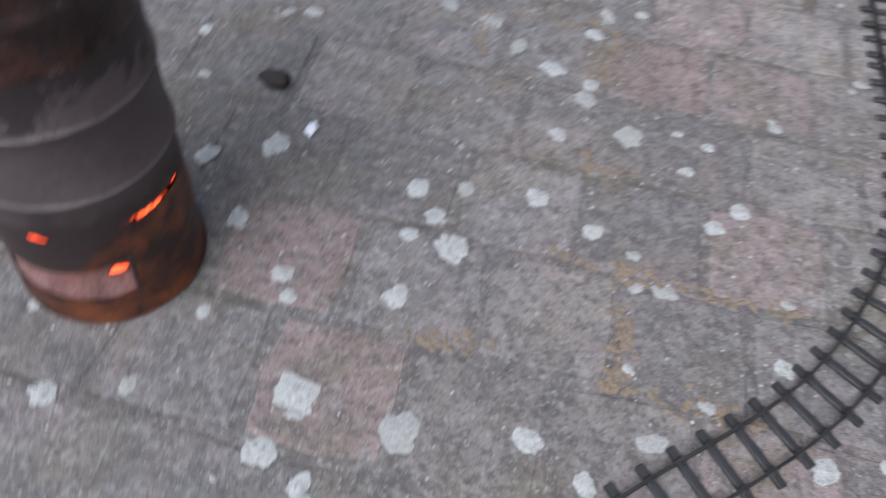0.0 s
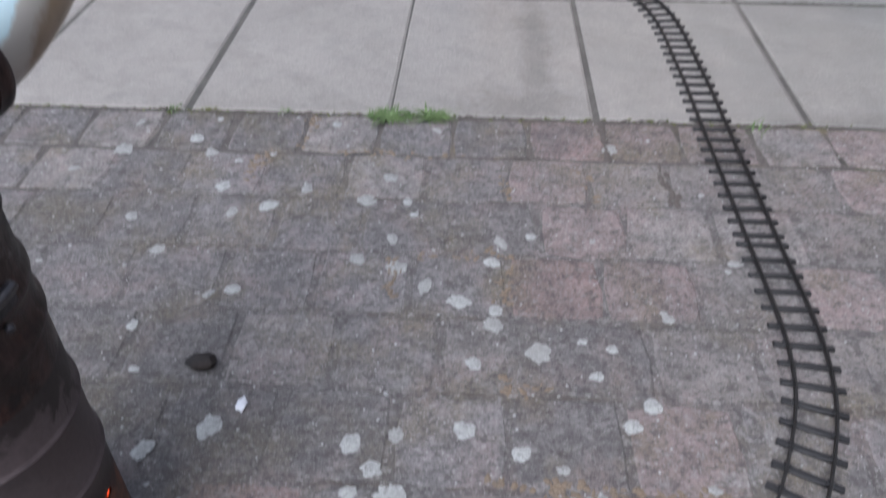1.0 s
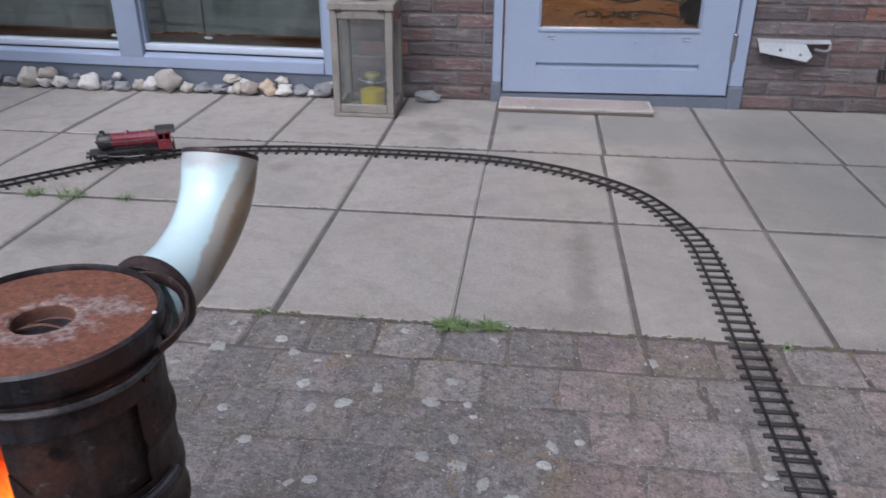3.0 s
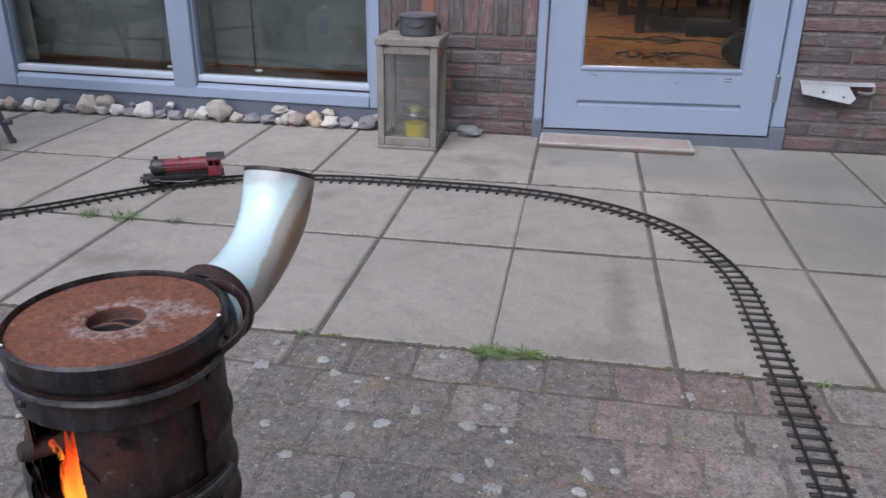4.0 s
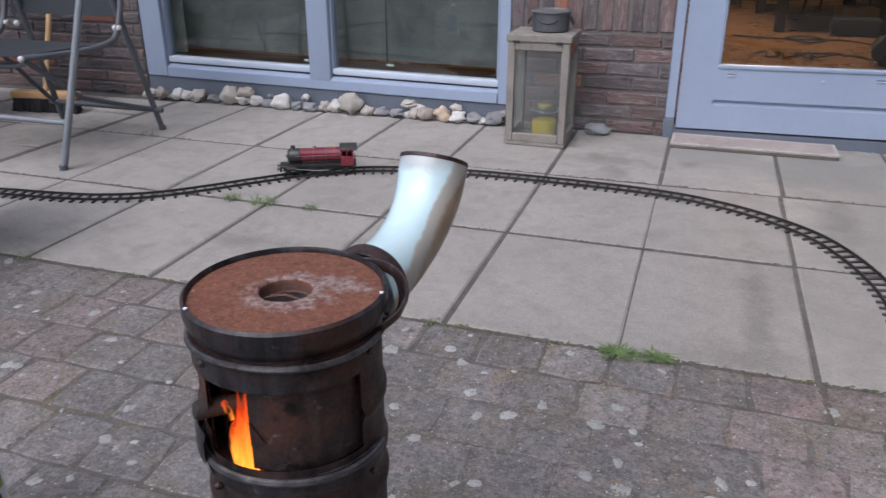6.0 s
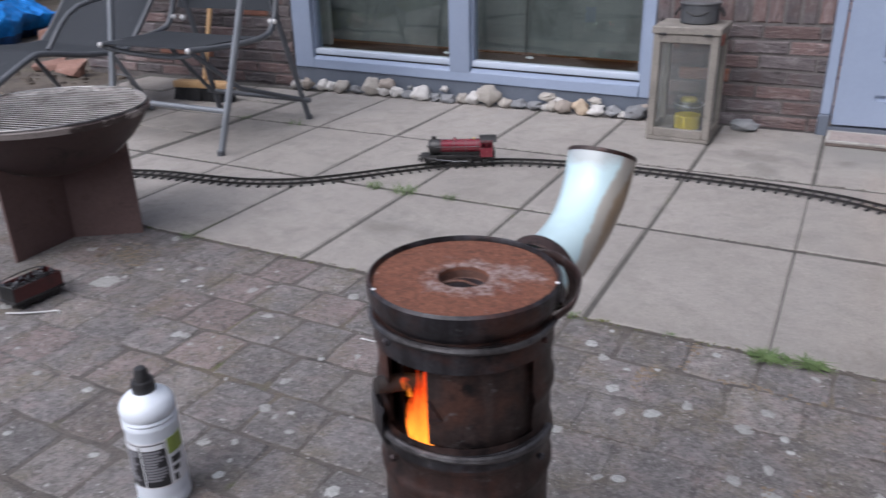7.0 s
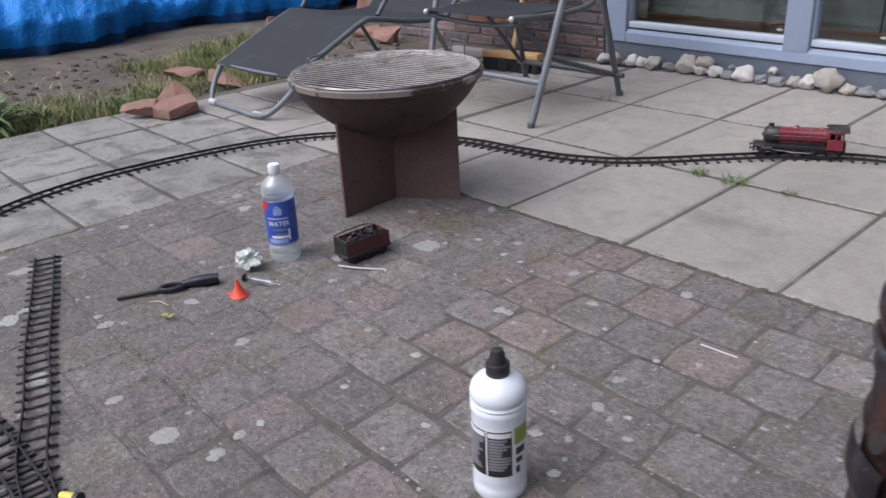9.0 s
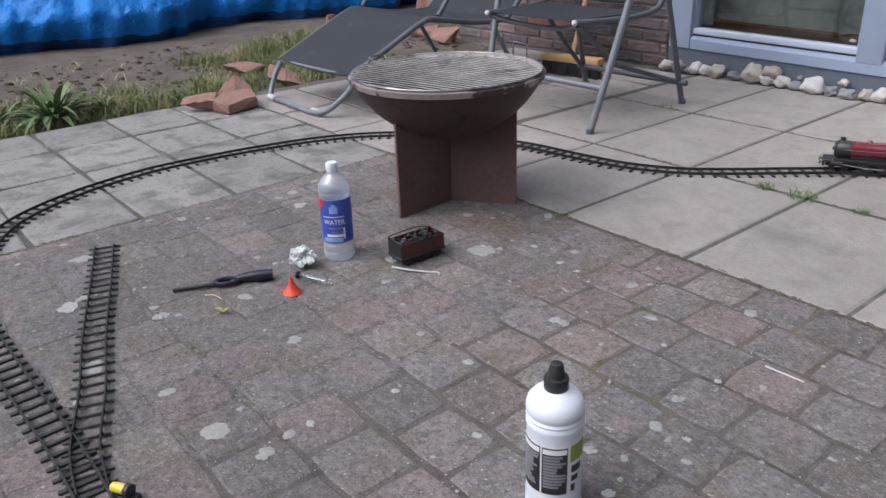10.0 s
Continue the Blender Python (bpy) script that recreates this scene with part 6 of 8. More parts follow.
def broom():
    br = thing("broom", "push broom with pale wooden head and black bristles", "broom", pose(-2.885, 1.445, 0, 0, 0, 9))
    bm = bmesh.new()
    block(bm, (0.34, 0.062, 0.036), pose(0, 0, 0.080), 0.008, 2)
    part("head", bm, M["pale_wood"], br, "pale wooden head")
    bm = bmesh.new()
    brng = random.Random(2)
    for i in range(26):
        for j in range(4):
            x, y = -0.16 + 0.32 * i / 25, -0.024 + 0.048 * j / 3
            tube(bm, [(x, y, 0.07), (x + brng.uniform(-0.012, 0.012), y + brng.uniform(-0.018, 0.012), 0.0)], [0.006, 0.010], 5)
    part("bristles", bm, M["bristle"], br, "black bristle tufts")
    bm = bmesh.new()
    tube(bm, [(0.0, 0.0, 0.085), (0.02, 0.21, 0.70), (0.04, 0.425, 1.32)], 0.0125, 12)
    part("stick", bm, M["pale_wood"], br, "pale wooden stick")


broom()


# ---- along the house wall ----
def lantern():
    x0, x1, y0, y1, z1 = -0.640, -0.395, 1.560, 1.790, 0.445
    la = thing("wooden_lantern", "weathered wooden lantern with glass sides before the wall", "lantern", pose((x0 + x1) / 2, (y0 + y1) / 2, 0))
    ox, oy = (x0 + x1) / 2, (y0 + y1) / 2
    w, d, t = x1 - x0, y1 - y0, 0.029

    def B(name, a, b, c, dd, e, f, bev=0.003, label=""):
        bm = bmesh.new()
        box(bm, a, b, c, dd, e, f, bev)
        part(name, bm, M["old_wood"], la, label)

    B("base", -w / 2, w / 2, -d / 2, d / 2, 0.0, 0.016)
    for sx in (-1, 1):
        for sy in (-1, 1):
            B("post", sx * w / 2 - (t if sx > 0 else 0), sx * w / 2 + (0 if sx > 0 else t), sy * d / 2 - (t if sy > 0 else 0), sy * d / 2 + (0 if sy > 0 else t), 0.016, z1 - 0.03)
    for z0, z2 in ((0.016, 0.050), (z1 - 0.062, z1 - 0.03)):
        for sy in (-1, 1):
            B("rail", -w / 2 + t, w / 2 - t, sy * d / 2 - (0.02 if sy > 0 else 0), sy * d / 2 + (0 if sy > 0 else 0.02), z0, z2)
        for sx in (-1, 1):
            B("rail", sx * w / 2 - (0.02 if sx > 0 else 0), sx * w / 2 + (0 if sx > 0 else 0.02), -d / 2 + t, d / 2 - t, z0, z2)
    B("top_board", -w / 2 - 0.006, w / 2 + 0.008, -d / 2 - 0.006, d / 2 + 0.006, z1 - 0.03, z1, 0.004)
    for x, y, sx, sy in ((0, -d / 2 + 0.012, w / 2 - t, 0.0015), (-w / 2 + 0.012, 0, 0.0015, d / 2 - t), (w / 2 - 0.012, 0, 0.0015, d / 2 - t), (0, d / 2 - 0.012, w / 2 - t, 0.0015)):
        bm = bmesh.new()
        box(bm, x - sx, x + sx, y - sy, y + sy, 0.05, z1 - 0.062)
        part("pane", bm, M["dusty_glass"], la, "dusty glass pane").visible_shadow = False
    for x in (-w / 2 + 0.035, w / 2 - 0.040):
        bm = bmesh.new()
        block(bm, (0.030, 0.012, 0.008), pose(x, -d / 2 - 0.004, z1 - 0.028), 0.002)
        part("hinge", bm, M["black_plastic"], la, "small dark hinge")
    bm = bmesh.new()
    lathe(bm, [(0, 0.0), (0.040, 0.0), (0.042, 0.006), (0.042, 0.078), (0.036, 0.088), (0.034, 0.098), (0.031, 0.098), (0.033, 0.087), (0.039, 0.077), (0.039, 0.008), (0, 0.008)], 28)
    jar = thing("candle_jar", "glass jar with a yellow candle inside the lantern", "candle", pose(-0.506, 1.690, 0.016) @ Matrix.Scale(1.32, 4))
    part("jar", bm, M["clear"], jar, "clear glass jar").visible_shadow = False
    bm = bmesh.new()
    lathe(bm, [(0, 0.009), (0.0385, 0.009), (0.0388, 0.050), (0.034, 0.047), (0.012, 0.052), (0, 0.053)], 28)
    part("wax", bm, M["yellow_wax"], jar, "bright yellow wax")
    bm = bmesh.new()
    tube(bm, [(math.cos(a) * 0.0435, math.sin(a) * 0.0435, 0.083 + 0.003 * math.sin(2 * a)) for a in (2 * math.pi * i / 28 for i in range(28))], 0.0016, 6, True)
    tube(bm, spline([(0.043, 0, 0.083), (0.058, -0.004, 0.092), (0.062, 0.0, 0.100), (0.050, 0.0, 0.098)], 4), 0.0016, 6)
    part("clip_wire", bm, M["chrome"], jar, "bent wire clip")
    bm = bmesh.new()
    lathe(bm, [(0.0, 0.090), (0.024, 0.090), (0.0255, 0.094), (0.0245, 0.099), (0.020, 0.1035), (0.008, 0.105), (0, 0.105)], 24)
    part("lid", bm, M["jar_lid"], jar, "small dull brass-coloured lid")
    bm = bmesh.new()
    block(bm, (0.004, 0.050, 0.046), pose(w / 2 + 0.0015, -0.030, z1 - 0.052, 0, 0, 0), 0.0015)
    part("tag", bm, M["faded_tag"], la, "faded orange-red paper tag")
    pot = thing("camping_pot", "small dull aluminium pot with a bail on the lantern", "pot", pose(-0.497, 1.685, z1))
    bm = bmesh.new()
    lathe(bm, [(0, 0.0), (0.066, 0.0), (0.072, 0.006), (0.074, 0.070), (0.078, 0.073), (0.078, 0.076), (0.072, 0.076), (0.070, 0.008), (0, 0.005)], 36)
    part("body", bm, M["pot_metal"], pot, "dull grey pot body")
    bm = bmesh.new()
    lathe(bm, [(0.0785, 0.075), (0.079, 0.079), (0.070, 0.083), (0.066, 0.080), (0.020, 0.081), (0, 0.082)], 36)
    part("lid", bm, M["aluminium"], pot)
    for s in (-1, 1):
        bm = bmesh.new()
        tube(bm, spline([(s * 0.073, -0.022, 0.058), (s * 0.088, -0.015, 0.040), (s * 0.090, 0.0, 0.028), (s * 0.088, 0.015, 0.040), (s * 0.073, 0.022, 0.058)], 4), 0.0035, 8)
        part("ear", bm, M["black_plastic"], pot, "dark pot ear")
    bm = bmesh.new()
    a = [(0.0755 * math.sin(radians(q)), -0.0755 * math.cos(radians(q)), 0.048 - 0.012 * math.cos(radians(q * 3))) for q in range(-32, 33, 4)]
    tube(bm, a, 0.0028, 6)
    part("bail", bm, M["black_plastic"], pot)


lantern()


def door_step():
    ds = thing("door_step", "worn shallow step board with a pale raised rim", "step", pose(0.328, 1.798, 0))
    w, d, h = 0.316, 0.083, 0.024
    bm = bmesh.new()
    block(bm, (2 * w - 0.004, 2 * d - 0.004, 0.012), pose(0, 0, 0.006), 0.003)
    part("underside", bm, M["step_side"], ds, "brown worn lower edge")
    bm = bmesh.new()
    block(bm, (2 * w - 0.022, 2 * d - 0.022, 0.010), pose(0, 0, 0.0165), 0.002)
    part("tread", bm, M["tread"], ds, "flat brownish pink tread")
    for x, y, sx, sy in ((0, -d + 0.007, 2 * w, 0.014), (0, d - 0.007, 2 * w, 0.014), (-w + 0.007, 0, 0.014, 2 * d - 0.028), (w - 0.007, 0, 0.014, 2 * d - 0.028)):
        bm = bmesh.new()
        block(bm, (sx, sy, 0.0125), pose(x, y, h - 0.0062), 0.0045, 2)
        part("rim", bm, M["pale_rim"], ds, "pale raised rim")


door_step()


def pebbles():
    """A loose row of garden stones: place along the wall, width, and kind of stone."""
    white, cream, tan, grey, ochre = range(5)
    row = ((-2.608, 0.074, white), (-2.536, 0.072, tan), (-2.472, 0.060, grey), (-2.440, 0.074, white), (-2.388, 0.066, white), (-2.311, 0.094, cream), (-2.226, 0.083, grey), (-2.131, 0.100, cream), (-2.058, 0.080, white),
           (-1.979, 0.078, white), (-1.918, 0.080, grey), (-1.837, 0.104, white), (-1.755, 0.074, grey), (-1.680, 0.081, grey), (-1.609, 0.064, cream), (-1.552, 0.072, white), (-1.460, 0.114, cream), (-1.379, 0.066, cream),
           (-1.312, 0.086, grey), (-1.235, 0.076, grey), (-1.186, 0.040, white), (-1.146, 0.064, cream), (-1.085, 0.080, tan), (-1.008, 0.084, ochre), (-0.932, 0.082, white), (-0.860, 0.076, grey), (-0.812, 0.050, white), (-0.758, 0.100, grey))
    upper = ((-2.048, 0.096, tan), (-1.911, 0.034, grey), (-1.721, 0.046, white), (-1.519, 0.046, cream), (-1.176, 0.076, cream), (-1.118, 0.042, white), (-0.949, 0.060, cream), (-0.722, 0.040, tan))
    prng = random.Random(21)
    for i, (x, w, kind) in enumerate(row + upper):
        lay = i >= len(row)
        tall = prng.uniform(0.62, 0.86) if w > 0.06 else prng.uniform(0.6, 0.8)
        if (kind == grey or lay) and w > 0.05:
            tall *= 0.78
        bm = bmesh.new()
        lump(bm, (w / 2 * 0.95, w / 2 * prng.uniform(0.7, 0.95), w / 2 * tall), None, 0.55, i + 3, 3, 1.35)
        for v in bm.verts:                       # flat faces knocked off
            for ax, lim in (((0.5, -0.7, 0.5), 0.80), ((-0.6, -0.5, 0.62), 0.84), ((0.1, -0.9, -0.3), 0.86)):
                q = Vector(ax).normalized()
                over = v.co.dot(q) - lim * w / 2 * 0.86
                if over > 0:
                    v.co -= q * over * 0.85
        low = min(v.co.z for v in bm.verts)
        y = 1.850 + prng.uniform(-0.010, 0.010) + (0.022 if lay else 0.0)
        z = -low * 0.97 + (0.040 if lay else 0.0)
        tagged(part("pebble", bm, STONES[kind], at=pose(x, y, z, prng.uniform(-8, 8), prng.uniform(-10, 10), prng.uniform(-20, 20)), angle=50), "rounded garden stone along the window plinth", "pebble", "pebbles along the house")
    bm = bmesh.new()
    lump(bm, (0.056, 0.035, 0.026), None, 0.4, 77, 3)
    tagged(part("pebble", bm, STONES[3], at=pose(-0.300, 1.835, 0.022)), "flat grey stone beside the lantern", "pebble", "pebbles along the house")


pebbles()

tr = thing("metal_tray", "bent galvanised sheet metal bracket on the wall", "metal bracket", pose(1.17, WALL_Y - 0.03, 0.25))
bm = bmesh.new()
face = [bm.verts.new(p) for p in ((-0.132, -0.012, 0.034), (-0.122, -0.022, -0.004), (-0.020, -0.026, -0.022), (0.062, -0.028, -0.036), (0.082, -0.024, -0.014), (0.052, -0.016, 0.030))]
back = [bm.verts.new((v.co.x, v.co.y + 0.003, v.co.z)) for v in face]
bm.faces.new(face)
bm.faces.new(back[::-1])
for i in range(6):
    bm.faces.new((face[i], face[(i + 1) % 6], back[(i + 1) % 6], back[i]))
part("face", bm, M["zinc"], tr)
bm = bmesh.new()
vs = [[bm.verts.new(p) for p in ((x, -0.014, z), (x + 0.004, 0.022, z + 0.008), (x + 0.004, 0.022, z + 0.005), (x, -0.014, z - 0.003))] for x, z in ((-0.134, 0.036), (0.048, 0.034), (0.148, 0.036))]
for a, b in zip(vs, vs[1:]):
    for i in range(4):
        bm.faces.new((a[i], a[(i + 1) % 4], b[(i + 1) % 4], b[i]))
bm.faces.new(vs[0])
bm.faces.new(vs[-1][::-1])
part("flange", bm, M["zinc"], tr, "flat top flange")
bm = bmesh.new()
tube(bm, spline([(0.085, -0.020, 0.012), (0.120, -0.020, 0.006), (0.142, -0.018, 0.012), (0.146, -0.012, 0.030)], 5), 0.006, 8)
part("hook", bm, M["aluminium"], tr, "short rolled hook end")
for x, z in ((-0.045, 0.008), (0.035, -0.010)):
    bm = bmesh.new()
    lathe(bm, [(0, 0.0), (0.006, 0.0), (0.006, 0.003), (0, 0.005)], 10, pose(x, -0.021, z, 90, 0, 0))
    part("bolt", bm, M["aluminium"], tr)
vent = thing("wall_vent", "small black air grille in the brick wall", "vent", pose(1.60, WALL_Y - 0.004, 0.157))
bm = bmesh.new()
for z in (-0.022, 0.022):
    box(bm, -0.062, 0.062, -0.004, 0.008, z - 0.003, z + 0.003, 0.001)
for x in (-0.06, 0.06):
    box(bm, x - 0.003, x + 0.003, -0.004, 0.008, -0.022, 0.022, 0.001)
part("frame", bm, M["black_plastic"], vent)
for i in range(9):
    bm = bmesh.new()
    box(bm, -0.052 + 0.013 * i - 0.003, -0.052 + 0.013 * i + 0.003, -0.002, 0.008, -0.02, 0.02)
    part("slat", bm, M["black_plastic"], vent)


# ---- what shows through the glass ----
def indoor_chair(x, y, turn):
    ch = thing("indoor_chair", "dark chair with thin splayed legs on the parquet", "chair", pose(x, y, 0.04, 0, 0, turn), "chairs indoors")
    for u, v in ((-1, -1), (1, -1), (1, 1), (-1, 1)):
        bm = bmesh.new()
        tube(bm, [(u * 0.23, v * 0.23, 0.0), (u * 0.17, v * 0.17, 0.44)], [0.011, 0.014], 8)
        part("leg", bm, M["black_plastic"], ch)
    bm = bmesh.new()
    block(bm, (0.44, 0.44, 0.05), pose(0, 0, 0.465), 0.015, 2)
    part("seat", bm, M["textile"], ch)
    bm = bmesh.new()
    block(bm, (0.42, 0.03, 0.36), pose(0, 0.21, 0.69, -8, 0, 0), 0.012, 2)
    part("backrest", bm, M["textile"], ch)


indoor_chair(0.10, 7.15, 12)
indoor_chair(1.20, 6.75, -25)
table = thing("dining_table", "dark dining table on thick legs indoors", "table", pose(0.95, 6.0, 0.04, 0, 0, 4))
bm = bmesh.new()
block(bm, (0.90, 1.50, 0.035), pose(0, 0, 0.735), 0.006, 2)
part("tabletop", bm, M["dark_wood"], table)
for u, v in ((-1, -1), (1, -1), (1, 1), (-1, 1)):
    bm = bmesh.new()
    block(bm, (0.075, 0.075, 0.72), pose(u * 0.37, v * 0.66, 0.36), 0.006)
    part("leg", bm, M["black_plastic"], table)
crate = thing("wooden_crate", "small pale wooden crate on the parquet", "crate", pose(1.27, 5.95, 0.04, 0, 0, 8))
for i, (a, b, c, d, e, f) in enumerate(((-0.16, 0.16, -0.1, 0.1, 0, 0.012), (-0.16, 0.16, -0.1, -0.088, 0.012, 0.15), (-0.16, 0.16, 0.088, 0.1, 0.012, 0.15), (-0.16, -0.148, -0.088, 0.088, 0.012, 0.15), (0.148, 0.16, -0.088, 0.088, 0.012, 0.15))):
    bm = bmesh.new()
    box(bm, a, b, c, d, e, f, 0.001)
    part("side" if i else "bottom", bm, M["pale_wood"], crate)
bm = bmesh.new()
block(bm, (0.34, 0.26, 0.13), pose(0, 0, 0.065), 0.02, 2)
tagged(part("grey_case", bm, M["textile"], at=pose(1.16, 5.30, 0.04, 0, 0, -6)), "dark grey soft case on the parquet", "case")
bm = bmesh.new()
block(bm, (0.5, 0.4, 0.8), pose(0, 0, 0.40), 0.01, 2)
tagged(part("red_cabinet", bm, M["red_cabinet"], at=pose(1.72, 6.1, 0.04)), "dark red-brown cabinet standing indoors", "cabinet")
bm = bmesh.new()
lump(bm, (0.10, 0.12, 0.11), None, 0.4, 9, 3)
tagged(part("black_bag", bm, M["bristle"], at=pose(1.16, 3.86, 0.135)), "slumped black bag lying on the parquet", "bag")


def floor_cable(points, r):
    bm = bmesh.new()
    tube(bm, spline(points, 6), r, 6)
    tagged(part("cable", bm, M["black_plastic"]), "thin black cable lying on the parquet", "cable", "cables indoors")


crng = random.Random(14)
floor_cable([(0.28, 4.95, 0.046), (0.50, 4.88, 0.046), (0.66, 4.86, 0.046), (0.80, 4.70, 0.048), (0.92, 4.86, 0.048), (0.78, 5.02, 0.050), (0.64, 4.86, 0.052), (0.80, 4.80, 0.054), (1.05, 4.90, 0.046), (1.25, 4.70, 0.046)], 0.007)
floor_cable([(0.44 + 0.030 * i + crng.uniform(-0.05, 0.05), 4.05 + 0.10 * math.sin(i * 1.9) + crng.uniform(-0.06, 0.06), 0.046 + 0.001 * i) for i in range(16)], 0.006)
floor_cable([(0.70, 4.16, 0.047), (0.85, 4.22, 0.046), (1.02, 4.14, 0.046), (1.10, 4.0, 0.046)], 0.007)
for x, w in ((-1.78, 0.022), (-1.33, 0.030)):
    bm = bmesh.new()
    lump(bm, (w * 0.7, 0.010, 0.007), None, 0.35, int(-x * 10))
    tagged(part("trinket", bm, M["label_white"], at=pose(x, WALL_Y + 0.125, 0.209)), "tiny white ornament on the inner window board", "ornament", "ornaments on the window board")


# ---- small things on the pavers ----
def gas_lighter():
    p0, p1 = V(-1.903, -1.026, 0), V(-1.805, -0.812, 0)
    d = p1 - p0
    li = thing("gas_lighter", "long dark gas lighter lying on the pavers", "lighter", pose(p0.x, p0.y, 0, 0, 0, math.degrees(math.atan2(d.y, d.x))))
    L = d.length
    bm = bmesh.new()
    tube(bm, [(0, 0, 0.0065), (0.055, 0, 0.0068), (0.105, 0, 0.0075)], [0.0045, 0.0048, 0.0055], 10)
    part("barrel", bm, M["black_plastic"], li)
    bm = bmesh.new()
    tube(bm, spline([(0.150, 0.006, 0.010), (0.175, 0.006, 0.0115), (0.205, 0.003, 0.0125), (L, 0.0, 0.0125)], 5), [0.0098 + 0.0045 * min(1, i / 8) for i in range(16)], 12)
    part("handle", bm, M["navy_plastic"], li, "glossy navy handle")
    bm = bmesh.new()
    tube(bm, [(0.126 + 0.028 * math.cos(a), 0.004 + 0.0155 * math.sin(a), 0.0085) for a in (2 * math.pi * i / 24 for i in range(24))], 0.0062, 8, True)
    part("trigger_guard", bm, M["navy_plastic"], li)
    bm = bmesh.new()
    block(bm, (0.012, 0.006, 0.006), pose(0.140, 0.002, 0.0085), 0.0015)
    part("trigger", bm, M["black_plastic"], li)


gas_lighter()

fu = thing("funnel", "small red plastic funnel standing upside down", "funnel", pose(-1.705, -0.815, 0))
bm = bmesh.new()
lathe(bm, [(0.0215, 0.0), (0.0220, 0.002), (0.0205, 0.003), (0.0062, 0.026), (0.0045, 0.040), (0.0032, 0.040), (0.0048, 0.025), (0.0190, 0.002), (0.0215, 0.0)], 28)
part("cone", bm, M["orange_plastic"], fu)
bm = bmesh.new()
block(bm, (0.014, 0.006, 0.0025), pose(-0.022, -0.014, 0.003, 0, 0, 35), 0.001)
part("tab", bm, M["orange_plastic"], fu)

sy = thing("syringe", "clear plastic syringe lying beside the funnel", "syringe", pose(-1.768 + 0.111 * math.cos(radians(20.5)), -0.766 + 0.111 * math.sin(radians(20.5)), 0, 0, 0, 200.5))
bm = bmesh.new()
lathe(bm, [(0.0015, -0.02), (0.002, 0.0), (0.008, 0.002), (0.008, 0.062), (0.012, 0.063), (0.012, 0.065), (0.0065, 0.065), (0.0065, 0.004)], 16, pose(0.02, 0, 0.009, 0, 90, 0))
part("barrel", bm, M["syringe_barrel"], sy).visible_shadow = False
bm = bmesh.new()
lathe(bm, [(0, 0.03), (0.0062, 0.03), (0.0062, 0.036), (0.003, 0.037), (0.003, 0.088), (0.0095, 0.088), (0.0095, 0.091), (0, 0.091)], 14, pose(0.02, 0, 0.009, 0, 90, 0))
part("plunger", bm, M["black_plastic"], sy, "dark plunger")

bm = bmesh.new()
bmesh.ops.create_icosphere(bm, subdivisions=4, radius=1)
for v in bm.verts:
    ridge = abs(noise.noise(v.co * 2.3 + V(3, 1, 0))) + 0.6 * abs(noise.noise(v.co * 4.9 + V(0, 7, 2)))
    k = 0.60 + 0.6 * noise.noise(v.co * 1.0 + V(5, 0, 0)) + 0.55 * ridge
    v.co = V(v.co.x * 0.036 * k, v.co.y * 0.029 * k, v.co.z * 0.025 * k)
low = min(v.co.z for v in bm.verts)
tagged(part("crumpled_tissue", bm, M["tissue"], at=pose(-1.822, -0.722, -low - 0.001), angle=14), "crumpled pale green paper tissue on the pavers", "tissue")

bm = bmesh.new()
tube(bm, spline([(-1.655, -0.563, 0.003), (-1.615, -0.548, 0.005), (-1.575, -0.518, 0.003), (-1.550, -0.500, 0.003), (-1.538, -0.507, 0.002)], 6), 0.0022, 6)
tagged(part("wire_hook", bm, M["light_plastic"]), "pale bent wire hook lying by the tender", "wire")
bm = bmesh.new()
tube(bm, [(-0.806, -0.303, 0.004), (-0.764, -0.300, 0.003), (-0.732, -0.299, 0.003)], 0.0017, 6)
tagged(part("skewer", bm, M["light_plastic"]), "short pale wooden stick lying on a paver", "stick")

lv = thing("switch_lever", "yellow and black lever beside the track switch", "switch lever", pose(-1.260, -1.355, 0, 0, 0, 30))
bm = bmesh.new()
block(bm, (0.045, 0.022, 0.010), pose(0, 0, 0.005), 0.002)
part("base", bm, M["black_plastic"], lv)
bm = bmesh.new()
lathe(bm, [(0, -0.016), (0.0075, -0.016), (0.0085, -0.008), (0.0085, 0.010), (0.005, 0.014), (0, 0.014)], 16, pose(-0.006, 0, 0.019, 0, 90, 0))
part("weight", bm, M["yellow_plastic"], lv, "yellow weight")
bm = bmesh.new()
lathe(bm, [(0, 0.0), (0.0115, 0.0), (0.0115, 0.008), (0, 0.008)], 16, pose(0.005, 0, 0.019, 0, 90, 0))
part("collar", bm, M["black_plastic"], lv)
bm = bmesh.new()
lump(bm, (0.020, 0.014, 0.010), None, 0.35, 5)
tagged(part("coal_lump", bm, M["char"], at=pose(-0.169, -0.655, 0.009)), "small black lump of charcoal on a paver", "charcoal")
bm = bmesh.new()
lump(bm, (0.007, 0.011, 0.005), None, 0.35, 8)
tagged(part("white_crumb", bm, M["label_white"], at=pose(-0.102, -0.718, 0.0045)), "small white crumb on a paver", "crumb")


